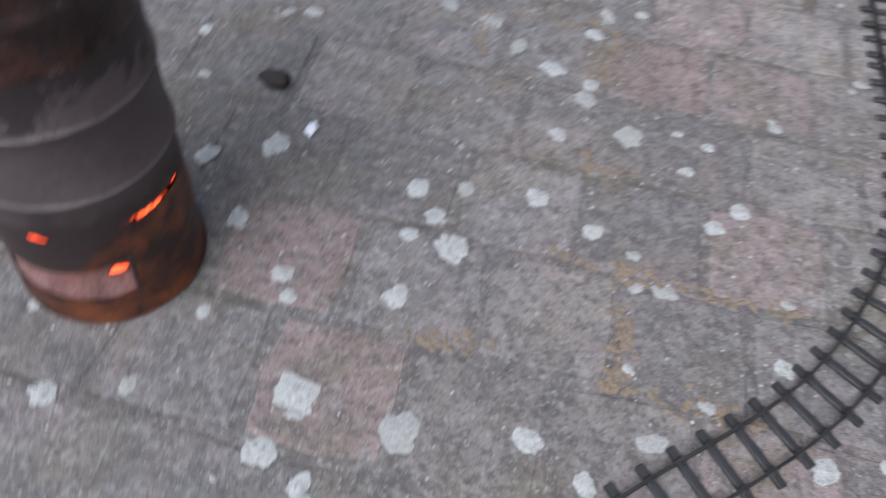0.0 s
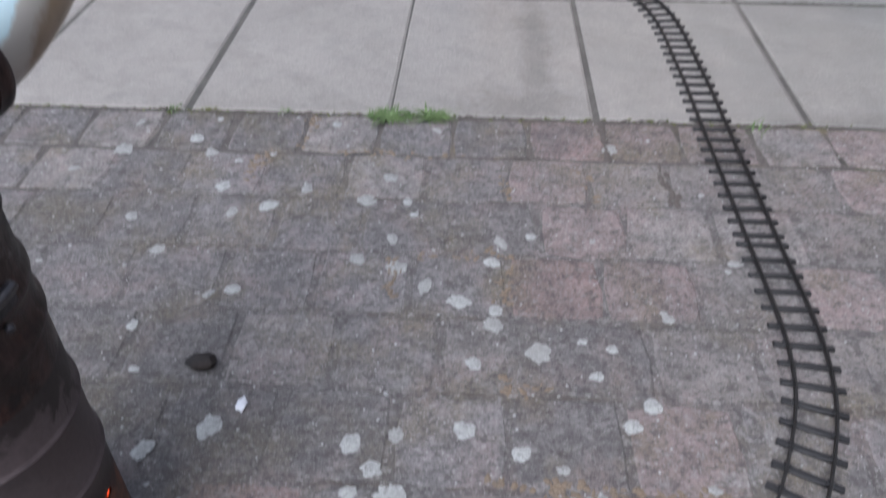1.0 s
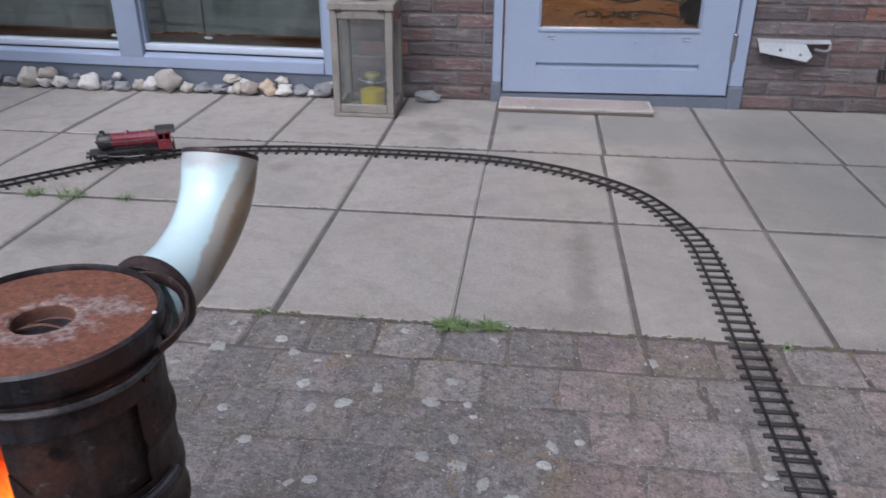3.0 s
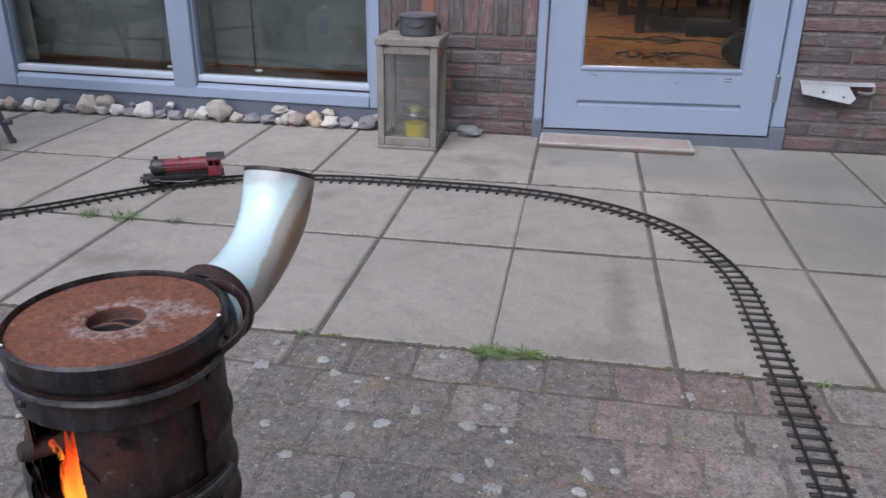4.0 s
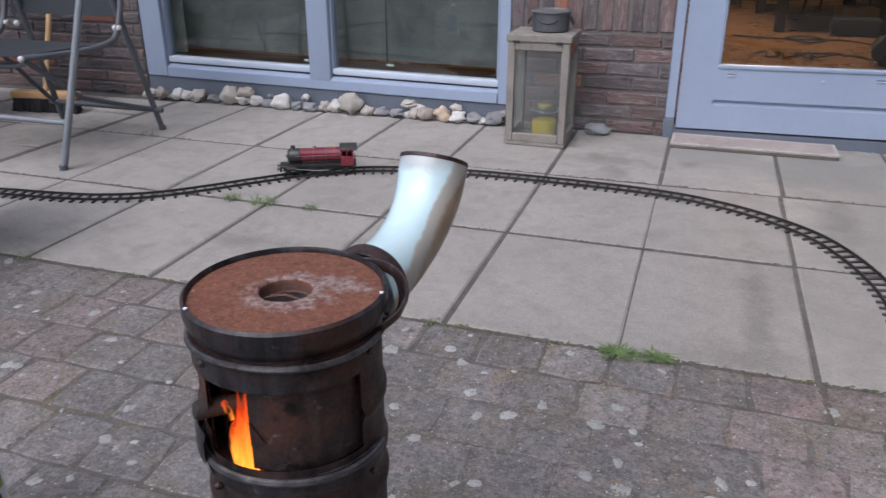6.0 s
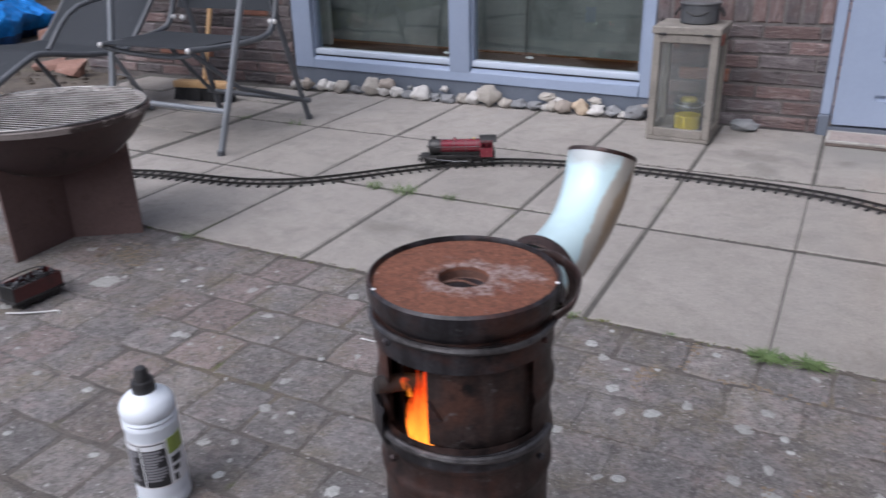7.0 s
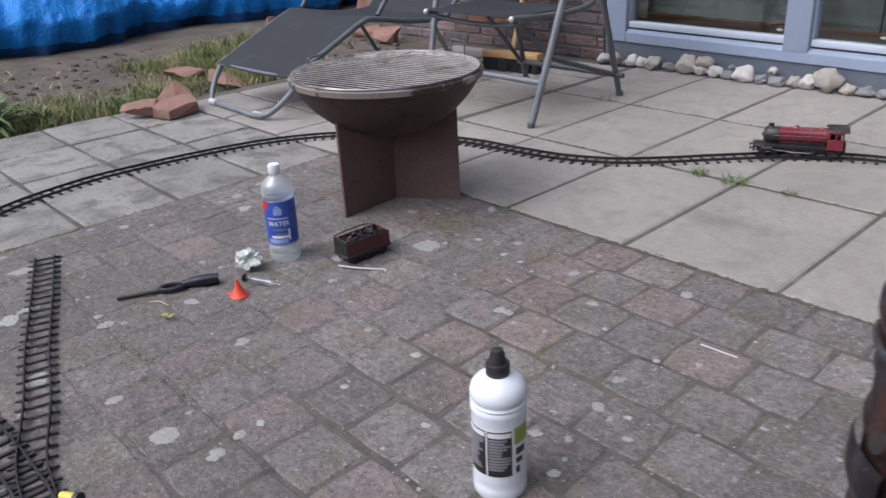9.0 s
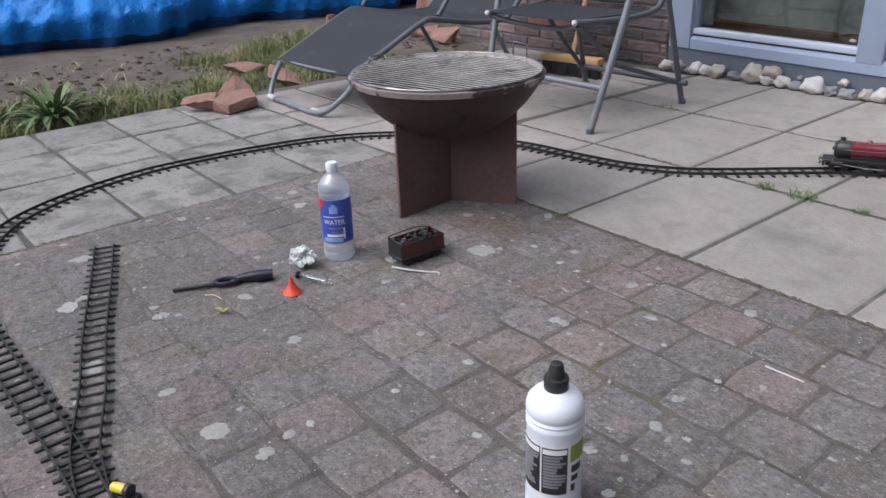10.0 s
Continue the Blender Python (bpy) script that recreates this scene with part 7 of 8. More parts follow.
def fallen_leaf(x, y, turn, length, mat, label):
    """A small curled leaf with a midrib."""
    bm = bmesh.new()
    rows = []
    for k in range(9):
        t = k / 8
        w = 0.19 * length * math.sin(math.pi * (0.04 + 0.93 * t)) ** 0.8
        z = 0.003 + 0.006 * math.sin(2.6 * t + 0.3)
        rows.append([bm.verts.new(((t - 0.5) * length, u * w, z + 0.16 * abs(u) * w)) for u in (-1, -0.5, 0, 0.5, 1)])
    for p, q in zip(rows, rows[1:]):
        for j in range(4):
            bm.faces.new((p[j], p[j + 1], q[j + 1], q[j]))
    ob = tagged(part("fallen_leaf", bm, mat, at=pose(x, y, 0.0005, 0, 0, turn)), label, "leaf", "fallen leaves")
    ob.modifiers.new("thick", "SOLIDIFY").thickness = 0.0006


fallen_leaf(-0.882, -1.024, 28, 0.042, M["leaf_pale"], "pale dry curled leaf on a paver")
fallen_leaf(-1.735, -0.985, 15, 0.030, M["leaf_yellow"], "small yellow-green leaf on a paver")
fallen_leaf(-1.722, -0.972, 100, 0.022, M["leaf_yellow"], "small yellow-green leaf on a paver")
bm = bmesh.new()
tube(bm, spline([(-1.835, -0.975, 0.002), (-1.815, -0.962, 0.005), (-1.790, -0.955, 0.002)], 5), 0.0012, 6)
tagged(part("twig", bm, M["straw"]), "short dry pale stem lying on a paver", "twig")
bm = bmesh.new()
lump(bm, (0.020, 0.012, 0.003), None, 0.6, 31, 2)
tagged(part("paper_scrap", bm, M["label_white"], at=pose(-1.245, 1.073, 0.0035, 0, 0, 20)), "small torn white paper scrap on a slab", "paper scrap")


# ---- the garden bed ----
def rubble():
    """Faceted chunks of broken brick."""
    rr = random.Random(12)
    bm = bmesh.new()
    # a half brick with a broken peak, and a flat shard still joined to it
    half = ((-0.10, -0.06, 0), (-0.03, -0.15, 0), (0.095, -0.04, 0), (0.05, 0.09, 0), (-0.08, 0.08, 0), (-0.10, -0.08, 0.055), (-0.025, -0.14, 0.038), (0.095, -0.05, 0.05), (0.075, 0.03, 0.07), (-0.04, 0.04, 0.075))
    peak = ((-0.085, 0.00, 0.06), (0.0, -0.01, 0.052), (0.085, 0.03, 0.06), (0.06, 0.105, 0.03), (-0.075, 0.10, 0.02), (0.000, 0.085, 0.124), (0.022, 0.092, 0.118), (-0.05, 0.070, 0.092), (0.060, 0.080, 0.085))
    shard = ((-0.09, -0.085, 0.056), (-0.09, -0.06, 0.004), (-0.245, -0.02, 0.03), (-0.235, 0.03, 0.052), (-0.08, 0.06, 0.062), (-0.08, 0.05, 0.0), (-0.17, -0.03, 0.012), (-0.16, -0.055, 0.05))
    for pts in (half, peak, shard):
        tmp = bmesh.new()
        for p in pts:
            tmp.verts.new(p)
        bmesh.ops.convex_hull(tmp, input=tmp.verts[:])
        bmesh.ops.delete(tmp, geom=[v for v in tmp.verts if not v.link_faces], context="VERTS")
        bmesh.ops.bevel(tmp, geom=tmp.edges[:], offset=0.003, segments=1, affect="EDGES")
        bmesh.ops.triangulate(tmp, faces=tmp.faces[:])
        bmesh.ops.subdivide_edges(tmp, edges=[e for e in tmp.edges if e.calc_length() > 0.03], cuts=2)
        for v in tmp.verts:
            v.co += V(noise.noise(v.co * 45), noise.noise(v.co * 45 + V(5, 0, 0)), noise.noise(v.co * 45 + V(0, 9, 0))) * 0.008
        merge(bm, tmp)
    tagged(part("broken_brick", bm, M["broken_brick"], at=pose(-3.545, -0.075, 0.002, 0, 0, 63), angle=22), "large broken red brick with a jagged peak on the slabs", "rubble", "broken bricks")
    for x, y, sx, sy, sz, tz, sd in ((-4.36, 0.36, 0.12, 0.07, 0.035, 30, 3), (-3.93, 0.40, 0.11, 0.08, 0.085, 40, 4), (-4.30, 1.74, 0.13, 0.07, 0.06, 5, 5), (-5.20, 1.47, 0.12, 0.06, 0.11, -35, 7), (-5.15, 2.35, 0.14, 0.09, 0.12, 20, 9), (-4.62, 1.85, 0.11, 0.08, 0.05, 30, 8)):
        tmp = bmesh.new()
        for _ in range(15):
            p = V(rr.uniform(-1, 1), rr.uniform(-1, 1), rr.uniform(-1, 1))
            k = max(abs(p.x), abs(p.y), abs(p.z))
            p = p / k * rr.uniform(0.80, 1.0)
            tmp.verts.new((p.x * sx, p.y * sy, p.z * sz * (0.55 + 0.45 * (p.x + 1) / 2)))
        bmesh.ops.convex_hull(tmp, input=tmp.verts[:])
        bmesh.ops.delete(tmp, geom=[v for v in tmp.verts if not v.link_faces], context="VERTS")
        bmesh.ops.bevel(tmp, geom=tmp.edges[:], offset=0.004, segments=1, affect="EDGES")
        bmesh.ops.triangulate(tmp, faces=tmp.faces[:])
        bmesh.ops.subdivide_edges(tmp, edges=[e for e in tmp.edges if e.calc_length() > 0.03], cuts=2)
        for v in tmp.verts:
            v.co += V(noise.noise(v.co * 35), noise.noise(v.co * 35 + V(5, 0, 0)), noise.noise(v.co * 35 + V(0, 9, 0))) * 0.006
        ang = pose(0, 0, 0, 0, 0, tz)
        low = min(v.co.z for v in tmp.verts)
        bm = bmesh.new()
        merge(bm, tmp)
        ground_z = 0.0 if x > -3.7 else -0.03
        tagged(part("broken_brick", bm, M["broken_brick"], at=pose(x, y, ground_z - low - 0.006) @ ang, angle=22), "weathered broken red brick chunk on the ground", "rubble", "broken bricks")


rubble()


def tarpaulin():
    """A heap under a blue sheet, creased and drooping at its edge."""
    bm = bmesh.new()
    nx, ny = 190, 360
    grid = []
    for i in range(nx + 1):
        row = []
        for j in range(ny + 1):
            u, v = i / nx, j / ny
            y = -3.2 + 6.3 * v
            edge = -5.78 - 0.04 * math.sin(y * 7.0) - 0.40 * math.exp(-((y - 1.3) / 0.60) ** 2) - 0.22 * max(0, y - 2.2) ** 1.5 - 0.30 * min(1.0, max(0, 0.25 - y) / 0.6)
            x = edge - 3.0 * u
            h = 0.10 + 0.95 * (1 - math.exp(-3.6 * u)) * (1 - 0.22 * (y - 1.7) ** 2 if y > 1.7 else 1)
            p = V(x * 1.6, y * 0.9, 0)
            h += 0.10 * noise.noise(p) + 0.055 * abs(noise.noise(V(x * 3.1 + y * 0.5, y * 4.2, 3))) - 0.045 * abs(noise.noise(V(x * 6 + y * 2, y * 7, 7))) - 0.030 * abs(noise.noise(V(x * 13, y * 13 + x * 4, 2))) - 0.018 * abs(noise.noise(V(x * 24 + y * 9, y * 26, 5)))
            fold = abs(math.sin(y * 5.5 + 2.2 * noise.noise(V(y * 2, 0, 0)))) ** 0.6
            h += 0.025 * fold * math.exp(-4 * u)
            x += (0.04 * (fold - 0.5) + 0.05 * noise.noise(V(y * 9, u * 20, 4))) * math.exp(-5 * u)
            if i < 8:
                t = i / 8
                h = h * t ** 0.7 + (0.008 + 0.012 * noise.noise(V(y * 6, u * 60, 1))) * (1 - t)
                x -= 0.27 * (1 - t) ** 1.2 * (0.75 + 0.6 * noise.noise(V(y * 3, 8, 0)))
            row.append(bm.verts.new((x, y, max(h, 0.0) - 0.045)))
        grid.append(row)
    for a, b in zip(grid[3:], grid[4:]):
        for j in range(ny):
            bm.faces.new((a[j], a[j + 1], b[j + 1], b[j]))
    strip = bmesh.new()
    low = [[strip.verts.new(v.co) for v in row] for row in grid[:4]]
    for a, b in zip(low, low[1:]):
        for j in range(ny):
            strip.faces.new((a[j], a[j + 1], b[j + 1], b[j]))
    bmesh.ops.delete(bm, geom=[v for v in bm.verts if not v.link_faces], context="VERTS")
    sheet = tagged(part("tarpaulin", bm, M["blue_tarp"], angle=60), "creased bright blue tarpaulin draped over a heap", "tarpaulin")
    part("hem", strip, M["tarp_hem"], sheet, "soiled dark blue hem on the soil, the overhang's shade in its colour", angle=60)
    bm = bmesh.new()
    lump(bm, (1.3, 2.2, 0.42), None, 0.25, 4, 4, 1.2)
    tagged(part("soil_heap", bm, M["soil"], at=pose(-8.05, -0.6, -0.02)), "low dark earth heap under the tarpaulin", "soil heap")


tarpaulin()


def blades(name, label, category, spots, mat, seed, kind="stuff", leaning=(0.15, 0.9), broad=1.0):
    """Tufts of bent blades: (x, y, radius, count, height, z)."""
    g = random.Random(seed)
    verts, faces = [], []
    for x, y, r, n, h, z in spots:
        for _ in range(n):
            a, q = g.uniform(0, 6.283), r * math.sqrt(g.random())
            bx, by = x + q * math.cos(a), y + q * math.sin(a)
            lean, la = g.uniform(*leaning), g.uniform(0, 6.283)
            hh, w = h * g.uniform(0.45, 1.15), g.uniform(0.0007, 0.0019) * (1 + h * 5) * broad
            dx, dy = math.cos(la), math.sin(la)
            k = len(verts)
            for t, ww in ((0.0, 1.0), (0.5, 0.85), (1.0, 0.1)):
                ox, oy, oz = dx * lean * hh * t * t, dy * lean * hh * t * t, hh * (t - 0.35 * lean * t * t)
                verts += [(bx + ox - dy * w * ww, by + oy + dx * w * ww, z + oz), (bx + ox + dy * w * ww, by + oy - dx * w * ww, z + oz)]
            faces += [(k, k + 1, k + 3, k + 2), (k + 2, k + 3, k + 5, k + 4)]
    me = bpy.data.meshes.new(name)
    me.from_pydata(verts, [], faces)
    me.materials.append(mat)
    return tagged(new(name, me), label, category, kind=kind)


grng = random.Random(17)
verge = [(-3.86 - 0.50 * abs(grng.gauss(0, 0.55)), grng.uniform(-2.0, 0.75), 0.09, 72, grng.uniform(0.030, 0.095), -0.03) for _ in range(230)]
verge += [(-4.6 + grng.uniform(-0.35, 0.3), 0.55 + grng.uniform(-0.3, 0.5), 0.09, 72, grng.uniform(0.04, 0.10), -0.03) for _ in range(60)]
verge += [(-4.95 + grng.uniform(-0.22, 0.22), 0.95 + grng.uniform(-0.30, 0.35), 0.08, 60, grng.uniform(0.05, 0.13), -0.03) for _ in range(34)]
blades("grass_verge", "uneven green and straw-coloured grass along the slabs", "grass", verge, M["grass"], 1)
blades("dry_stems", "dry straw stems lying on the garden soil", "straw", [(grng.uniform(-5.4, -3.9), grng.uniform(-1.6, 1.2), 0.06, 4, grng.uniform(0.03, 0.10), -0.03) for _ in range(110)], M["straw"], 2, "stuff", (0.9, 1.9))
tufts = [(0.006, -0.012, 0.014, 80, 0.024, 0.0), (-0.022, -0.010, 0.008, 18, 0.016, 0.0), (0.086, -0.007, 0.014, 70, 0.023, 0.0), (0.048, -0.004, 0.010, 16, 0.014, 0.0), (0.110, -0.008, 0.008, 14, 0.013, 0.0)]
tagged(blades("weed_tuft", "two flat green spiky weed rosettes in the paving joint", "weed", tufts, M["weed"], 3, "", (0.9, 2.3), 1.7), group="weeds in the joints")
for x, y, r, n, h in ((-1.333, 0.604, 0.030, 44, 0.026), (-1.212, 0.600, 0.042, 60, 0.030), (-1.045, 0.600, 0.026, 30, 0.020), (-2.135, 1.205, 0.04, 26, 0.03), (-2.43, 1.21, 0.035, 20, 0.024), (0.70, -0.02, 0.016, 14, 0.02), (-0.42, 0.0, 0.02, 14, 0.014), (-1.62, 0.0, 0.035, 20, 0.018), (-0.2, 0.0, 0.012, 10, 0.012), (1.75, 1.87, 0.03, 22, 0.05)):
    tagged(blades("weed_tuft", "thin weeds growing in a joint of the paving", "weed", [(x, y, r, n, h, 0.0)], M["weed"], int(900 + x * 100), "", (0.6, 2.0)), group="weeds in the joints")


def leaf_rosette(x, y, z, n, size, seed):
    """A coarse weed with long arching leaves."""
    g = random.Random(seed)
    we = thing("coarse_weed", "coarse green weed with long pointed leaves", "weed", pose(x, y, z), "coarse weeds")
    for i in range(n):
        a, ln, w = 6.283 * i / n + g.uniform(-0.4, 0.4), size * g.uniform(0.6, 1.1), size * g.uniform(0.028, 0.056)
        lean = g.uniform(0.1, 1.2)
        bm = bmesh.new()
        rows = []
        for k in range(7):
            t = k / 6
            d, h = ln * t * (0.45 + 0.5 * lean), ln * ((1.15 - 0.35 * lean) * t - (0.45 + 0.35 * lean) * t * t) + 0.004
            ww = w * math.sin(math.pi * min(1, 0.12 + 0.88 * t)) ** 0.8
            c = V(math.cos(a) * d, math.sin(a) * d, h)
            s = V(-math.sin(a), math.cos(a), 0) * ww
            rows.append([bm.verts.new(c - s + V(0, 0, ww * 0.3)), bm.verts.new(c), bm.verts.new(c + s + V(0, 0, ww * 0.3))])
        for p, q in zip(rows, rows[1:]):
            for j in range(2):
                bm.faces.new((p[j], p[j + 1], q[j + 1], q[j]))
        part("leaf", bm, M["weed"], we)


leaf_rosette(-3.95, -0.76, -0.03, 60, 0.31, 1)
leaf_rosette(-4.04, -0.97, -0.03, 30, 0.20, 2)
leaf_rosette(-4.02, -0.52, -0.03, 30, 0.16, 5)
leaf_rosette(-4.05, -0.15, -0.03, 26, 0.12, 3)


def patches(name, label, category, spots, mat, seed, lift=0.0012, kind="stuff"):
    """Thin flat growths with ragged outlines: (x, y, half width, half depth, turn)."""
    g = random.Random(seed)
    verts, faces = [], []
    for i, (x, y, rx, ry, turn) in enumerate(spots):
        n = 20 if max(rx, ry) > 0.006 else 7
        k = len(verts)
        verts.append((x, y, lift + 0.0007))
        c, s = math.cos(turn), math.sin(turn)
        for j in range(n):
            a = 6.2832 * j / n
            q = 0.92 + 0.34 * noise.noise(V(math.cos(a) * 1.1, math.sin(a) * 1.1, i * 3.3 + seed)) + 0.30 * noise.noise(V(math.cos(a) * 2.9, math.sin(a) * 2.9, i * 5.1 + seed)) + g.uniform(-0.07, 0.07)
            u, v = q * rx * math.cos(a), q * ry * math.sin(a)
            verts.append((x + u * c - v * s, y + u * s + v * c, lift - 0.0010))
        faces += [(k, k + 1 + j, k + 1 + (j + 1) % n) for j in range(n)]
    me = bpy.data.meshes.new(name)
    me.from_pydata(verts, [], faces)
    me.materials.append(mat)
    return tagged(new(name, me), label, category, kind=kind)


def lichen():
    """Pale lichen discs grown on the pavers, uneven in outline and size."""
    g = random.Random(41)
    big = [(-0.288, -0.586, 0.011), (-0.134, -0.75, 0.020), (-0.203, -0.786, 0.016), (0.039, -0.765, 0.016), (0.067, -0.799, 0.013), (0.046, -0.831, 0.011), (0.094, -0.834, 0.023), (0.052, -0.910, 0.017), (-0.066, -0.917, 0.013), (-0.051, -0.941, 0.010),
           (-0.136, -0.862, 0.016), (0.158, -0.516, 0.019), (0.210, -0.532, 0.012), (0.204, -0.428, 0.013), (-0.163, -0.303, 0.019), (-0.253, -0.253, 0.017), (0.18, -0.632, 0.012), (0.172, -0.74, 0.016), (0.24, -0.769, 0.013), (0.404, -0.692, 0.013),
           (0.375, -0.724, 0.013), (0.364, -0.598, 0.011), (0.45, -0.887, 0.013), (-0.342, -0.103, 0.017), (-0.17, -0.508, 0.013), (-0.01, -1.041, 0.024), (-0.124, -0.98, 0.011), (-0.227, -1.098, 0.015), (-0.021, -1.10, 0.016), (0.209, -1.028, 0.015),
           (0.265, -1.057, 0.013), (0.022, -1.12, 0.014), (0.483, -0.986, 0.018), (-1.20, -0.46, 0.018), (-0.58, -0.74, 0.015), (-2.21, -0.51, 0.024), (-1.236, -1.042, 0.011), (-2.0, -1.24, 0.030)]
    faint = [(-1.58, -0.33, 0.036), (-1.765, -0.905, 0.028), (-1.812, -1.093, 0.021), (-2.026, -1.19, 0.026), (-1.511, -0.919, 0.018), (-1.504, -1.195, 0.020), (-1.329, -1.181, 0.030), (-2.265, -1.129, 0.03), (-2.251, -1.047, 0.02), (-1.692, -1.278, 0.03),
             (-0.94, -0.13, 0.018), (-0.465, -0.051, 0.014), (-0.22, -0.324, 0.015), (0.049, -0.379, 0.014), (0.218, -0.381, 0.016), (-1.069, -0.302, 0.015), (-0.855, -0.508, 0.014)]
    while len(big) < 130:
        big.append((g.uniform(-2.42, 0.55), -1.7 * g.random() ** 1.1, 0.004 + 0.008 * g.random() ** 2))
    while len(faint) < 190:
        faint.append((g.uniform(-2.42, 0.6), -1.6 * g.random(), 0.005 + 0.016 * g.random() ** 2))
    grit = [(g.uniform(-2.42, 0.9), -1.75 * g.random() ** 1.2, g.uniform(0.0008, 0.0026)) for _ in range(2600)]
    grit += [(g.uniform(-3.3, 1.4), 1.8 * g.random(), g.uniform(0.0008, 0.0028)) for _ in range(260)]
    crust = thing("lichen_crust", "pale grey round lichen spots grown on the pavers", "lichen")
    for i, (x, y, r) in enumerate(big):
        ob = patches("lichen_spot", "", "", [(0.0, 0.0, r, r * g.uniform(0.66, 1.0), g.uniform(0, 6.28))], M["lichen"], 100 + i, kind="")
        ob.parent = crust
        ob.matrix_local = pose(x, y, 0)
    turned = [(x, y, r, r * g.uniform(0.62, 1.0), g.uniform(0, 6.28)) for x, y, r in grit]
    patches("pale_grit", "tiny pale crumbs and grit on the paving", "grit", turned, M["lichen"], 4)
    patches("grey_lichen", "faint thin grey lichen films on the pavers", "lichen", [(x, y, r, r * g.uniform(0.55, 1.0), g.uniform(0, 6.28)) for x, y, r in faint], M["lichen_grey"], 5, 0.0009)


lichen()


def joint_growth():
    """Orange-brown lichen and dirt that follow the joints."""
    g = random.Random(23)
    out = []
    for x0, y0, x1, y1, n in ((0.20, -0.812, 0.46, -0.816, 60), (0.278, -0.815, 0.281, -0.955, 46), (0.28, -0.953, 0.42, -0.955, 30), (0.08, -0.953, 0.15, -0.945, 22), (0.22, -0.674, 0.28, -0.672, 14), (0.23, -0.20, 0.228, -0.27, 14), (-0.14, -0.02, -0.145, -0.12, 20),
                              (0.365, -0.19, 0.37, -0.27, 12), (-0.20, -0.14, -0.22, -0.25, 22), (-0.10, -0.136, 0.16, -0.138, 30), (0.10, -0.41, 0.24, -0.408, 18), (0.05, -0.42, 0.06, -0.52, 16), (0.23, -0.44, 0.228, -0.53, 18), (-1.52, -0.80, -1.49, -0.81, 8)):
        for _ in range(n):
            t = g.random()
            out.append((x0 + (x1 - x0) * t + g.gauss(0, 0.0075), y0 + (y1 - y0) * t + g.gauss(0, 0.0075), g.uniform(0.002, 0.009), g.uniform(0.002, 0.006), g.uniform(0, 6.28)))
    patches("orange_lichen", "orange-brown lichen along some paver joints", "lichen", out, M["orange_lichen"], 6, 0.0008)
    out = [(0.411, -0.075 + g.uniform(-0.06, 0.06), g.uniform(0.003, 0.009), g.uniform(0.006, 0.016), 0.0) for _ in range(22)]
    out += [(0.495 + 0.012 * t + g.gauss(0, 0.004), -0.15 - 0.12 * t, g.uniform(0.003, 0.008), g.uniform(0.006, 0.014), 0.0) for t in (g.random() for _ in range(18))]
    for _ in range(520):
        out.append((g.uniform(-2.4, 0.9), 0.0 + g.gauss(-0.003, 0.004), g.uniform(0.003, 0.012), g.uniform(0.0015, 0.005), g.gauss(0, 0.3)))
    for j in (0.604, 1.211):
        out += [(g.uniform(-2.4, 1.6), j + g.gauss(0, 0.003), g.uniform(0.003, 0.012), g.uniform(0.001, 0.004), g.gauss(0, 0.2)) for _ in range(240)]
    for k in range(1, 12):
        for _ in range(11):
            x, w = g.uniform(-2.4, 0.8), g.uniform(0.03, 0.07)
            out += [(x + g.uniform(-w, w), -0.0025 - 0.1362 * k + g.gauss(0, 0.0012), g.uniform(0.004, 0.012), g.uniform(0.0010, 0.0022), g.gauss(0, 0.06)) for _ in range(7)]
    patches("joint_dirt", "dark damp dirt washed along the joints", "dirt", out, M["dirt"], 7, 0.0010)
    moss = [(g.choice((g.uniform(-2.4, -0.3), g.uniform(-0.5, 0.9))), g.gauss(0.0, 0.006), g.uniform(0.002, 0.007), g.uniform(0.002, 0.005), g.uniform(0, 6.28)) for _ in range(160)]
    for j in range(16):
        moss += [(g.uniform(-3.7, -2.46), 0.008 + 0.304 * (5 - j) + g.gauss(0, 0.004), g.uniform(0.002, 0.010), g.uniform(0.001, 0.004), g.gauss(0, 0.4)) for _ in range(16)]
    for i in range(3):
        moss += [((-2.445, -3.05, -3.41)[i] + g.gauss(0, 0.004), g.uniform(-1.8, 0.0), g.uniform(0.001, 0.004), g.uniform(0.002, 0.010), g.gauss(0, 0.4)) for _ in range(90)]
    moss += [(-1.60 + g.gauss(0, 0.10), -1.08 + g.gauss(0, 0.06), g.uniform(0.002, 0.006), g.uniform(0.002, 0.005), g.uniform(0, 6.28)) for _ in range(30)]
    patches("joint_moss", "yellow-green moss crumbs in the joints", "moss", moss, M["moss"], 8, 0.0014)
    litter = [(-1.66 + g.gauss(0, 0.07), -0.19 + g.gauss(0, 0.045), g.uniform(0.005, 0.018), g.uniform(0.0007, 0.0014), g.uniform(0, 3.14)) for _ in range(110)]
    crumbs = [(g.uniform(0.70, 1.02), 1.868 + g.gauss(0, 0.010), g.uniform(0.002, 0.010), g.uniform(0.002, 0.006), g.uniform(0, 6.28)) for _ in range(46)]
    patches("mortar_crumbs", "pale mortar crumbs at the door threshold", "crumbs", crumbs, M["lichen"], 12, 0.0030)
    patches("straw_litter", "brown dry straw crumbs scattered beside the fire bowl", "straw", litter, M["litter"], 9, 0.0020)


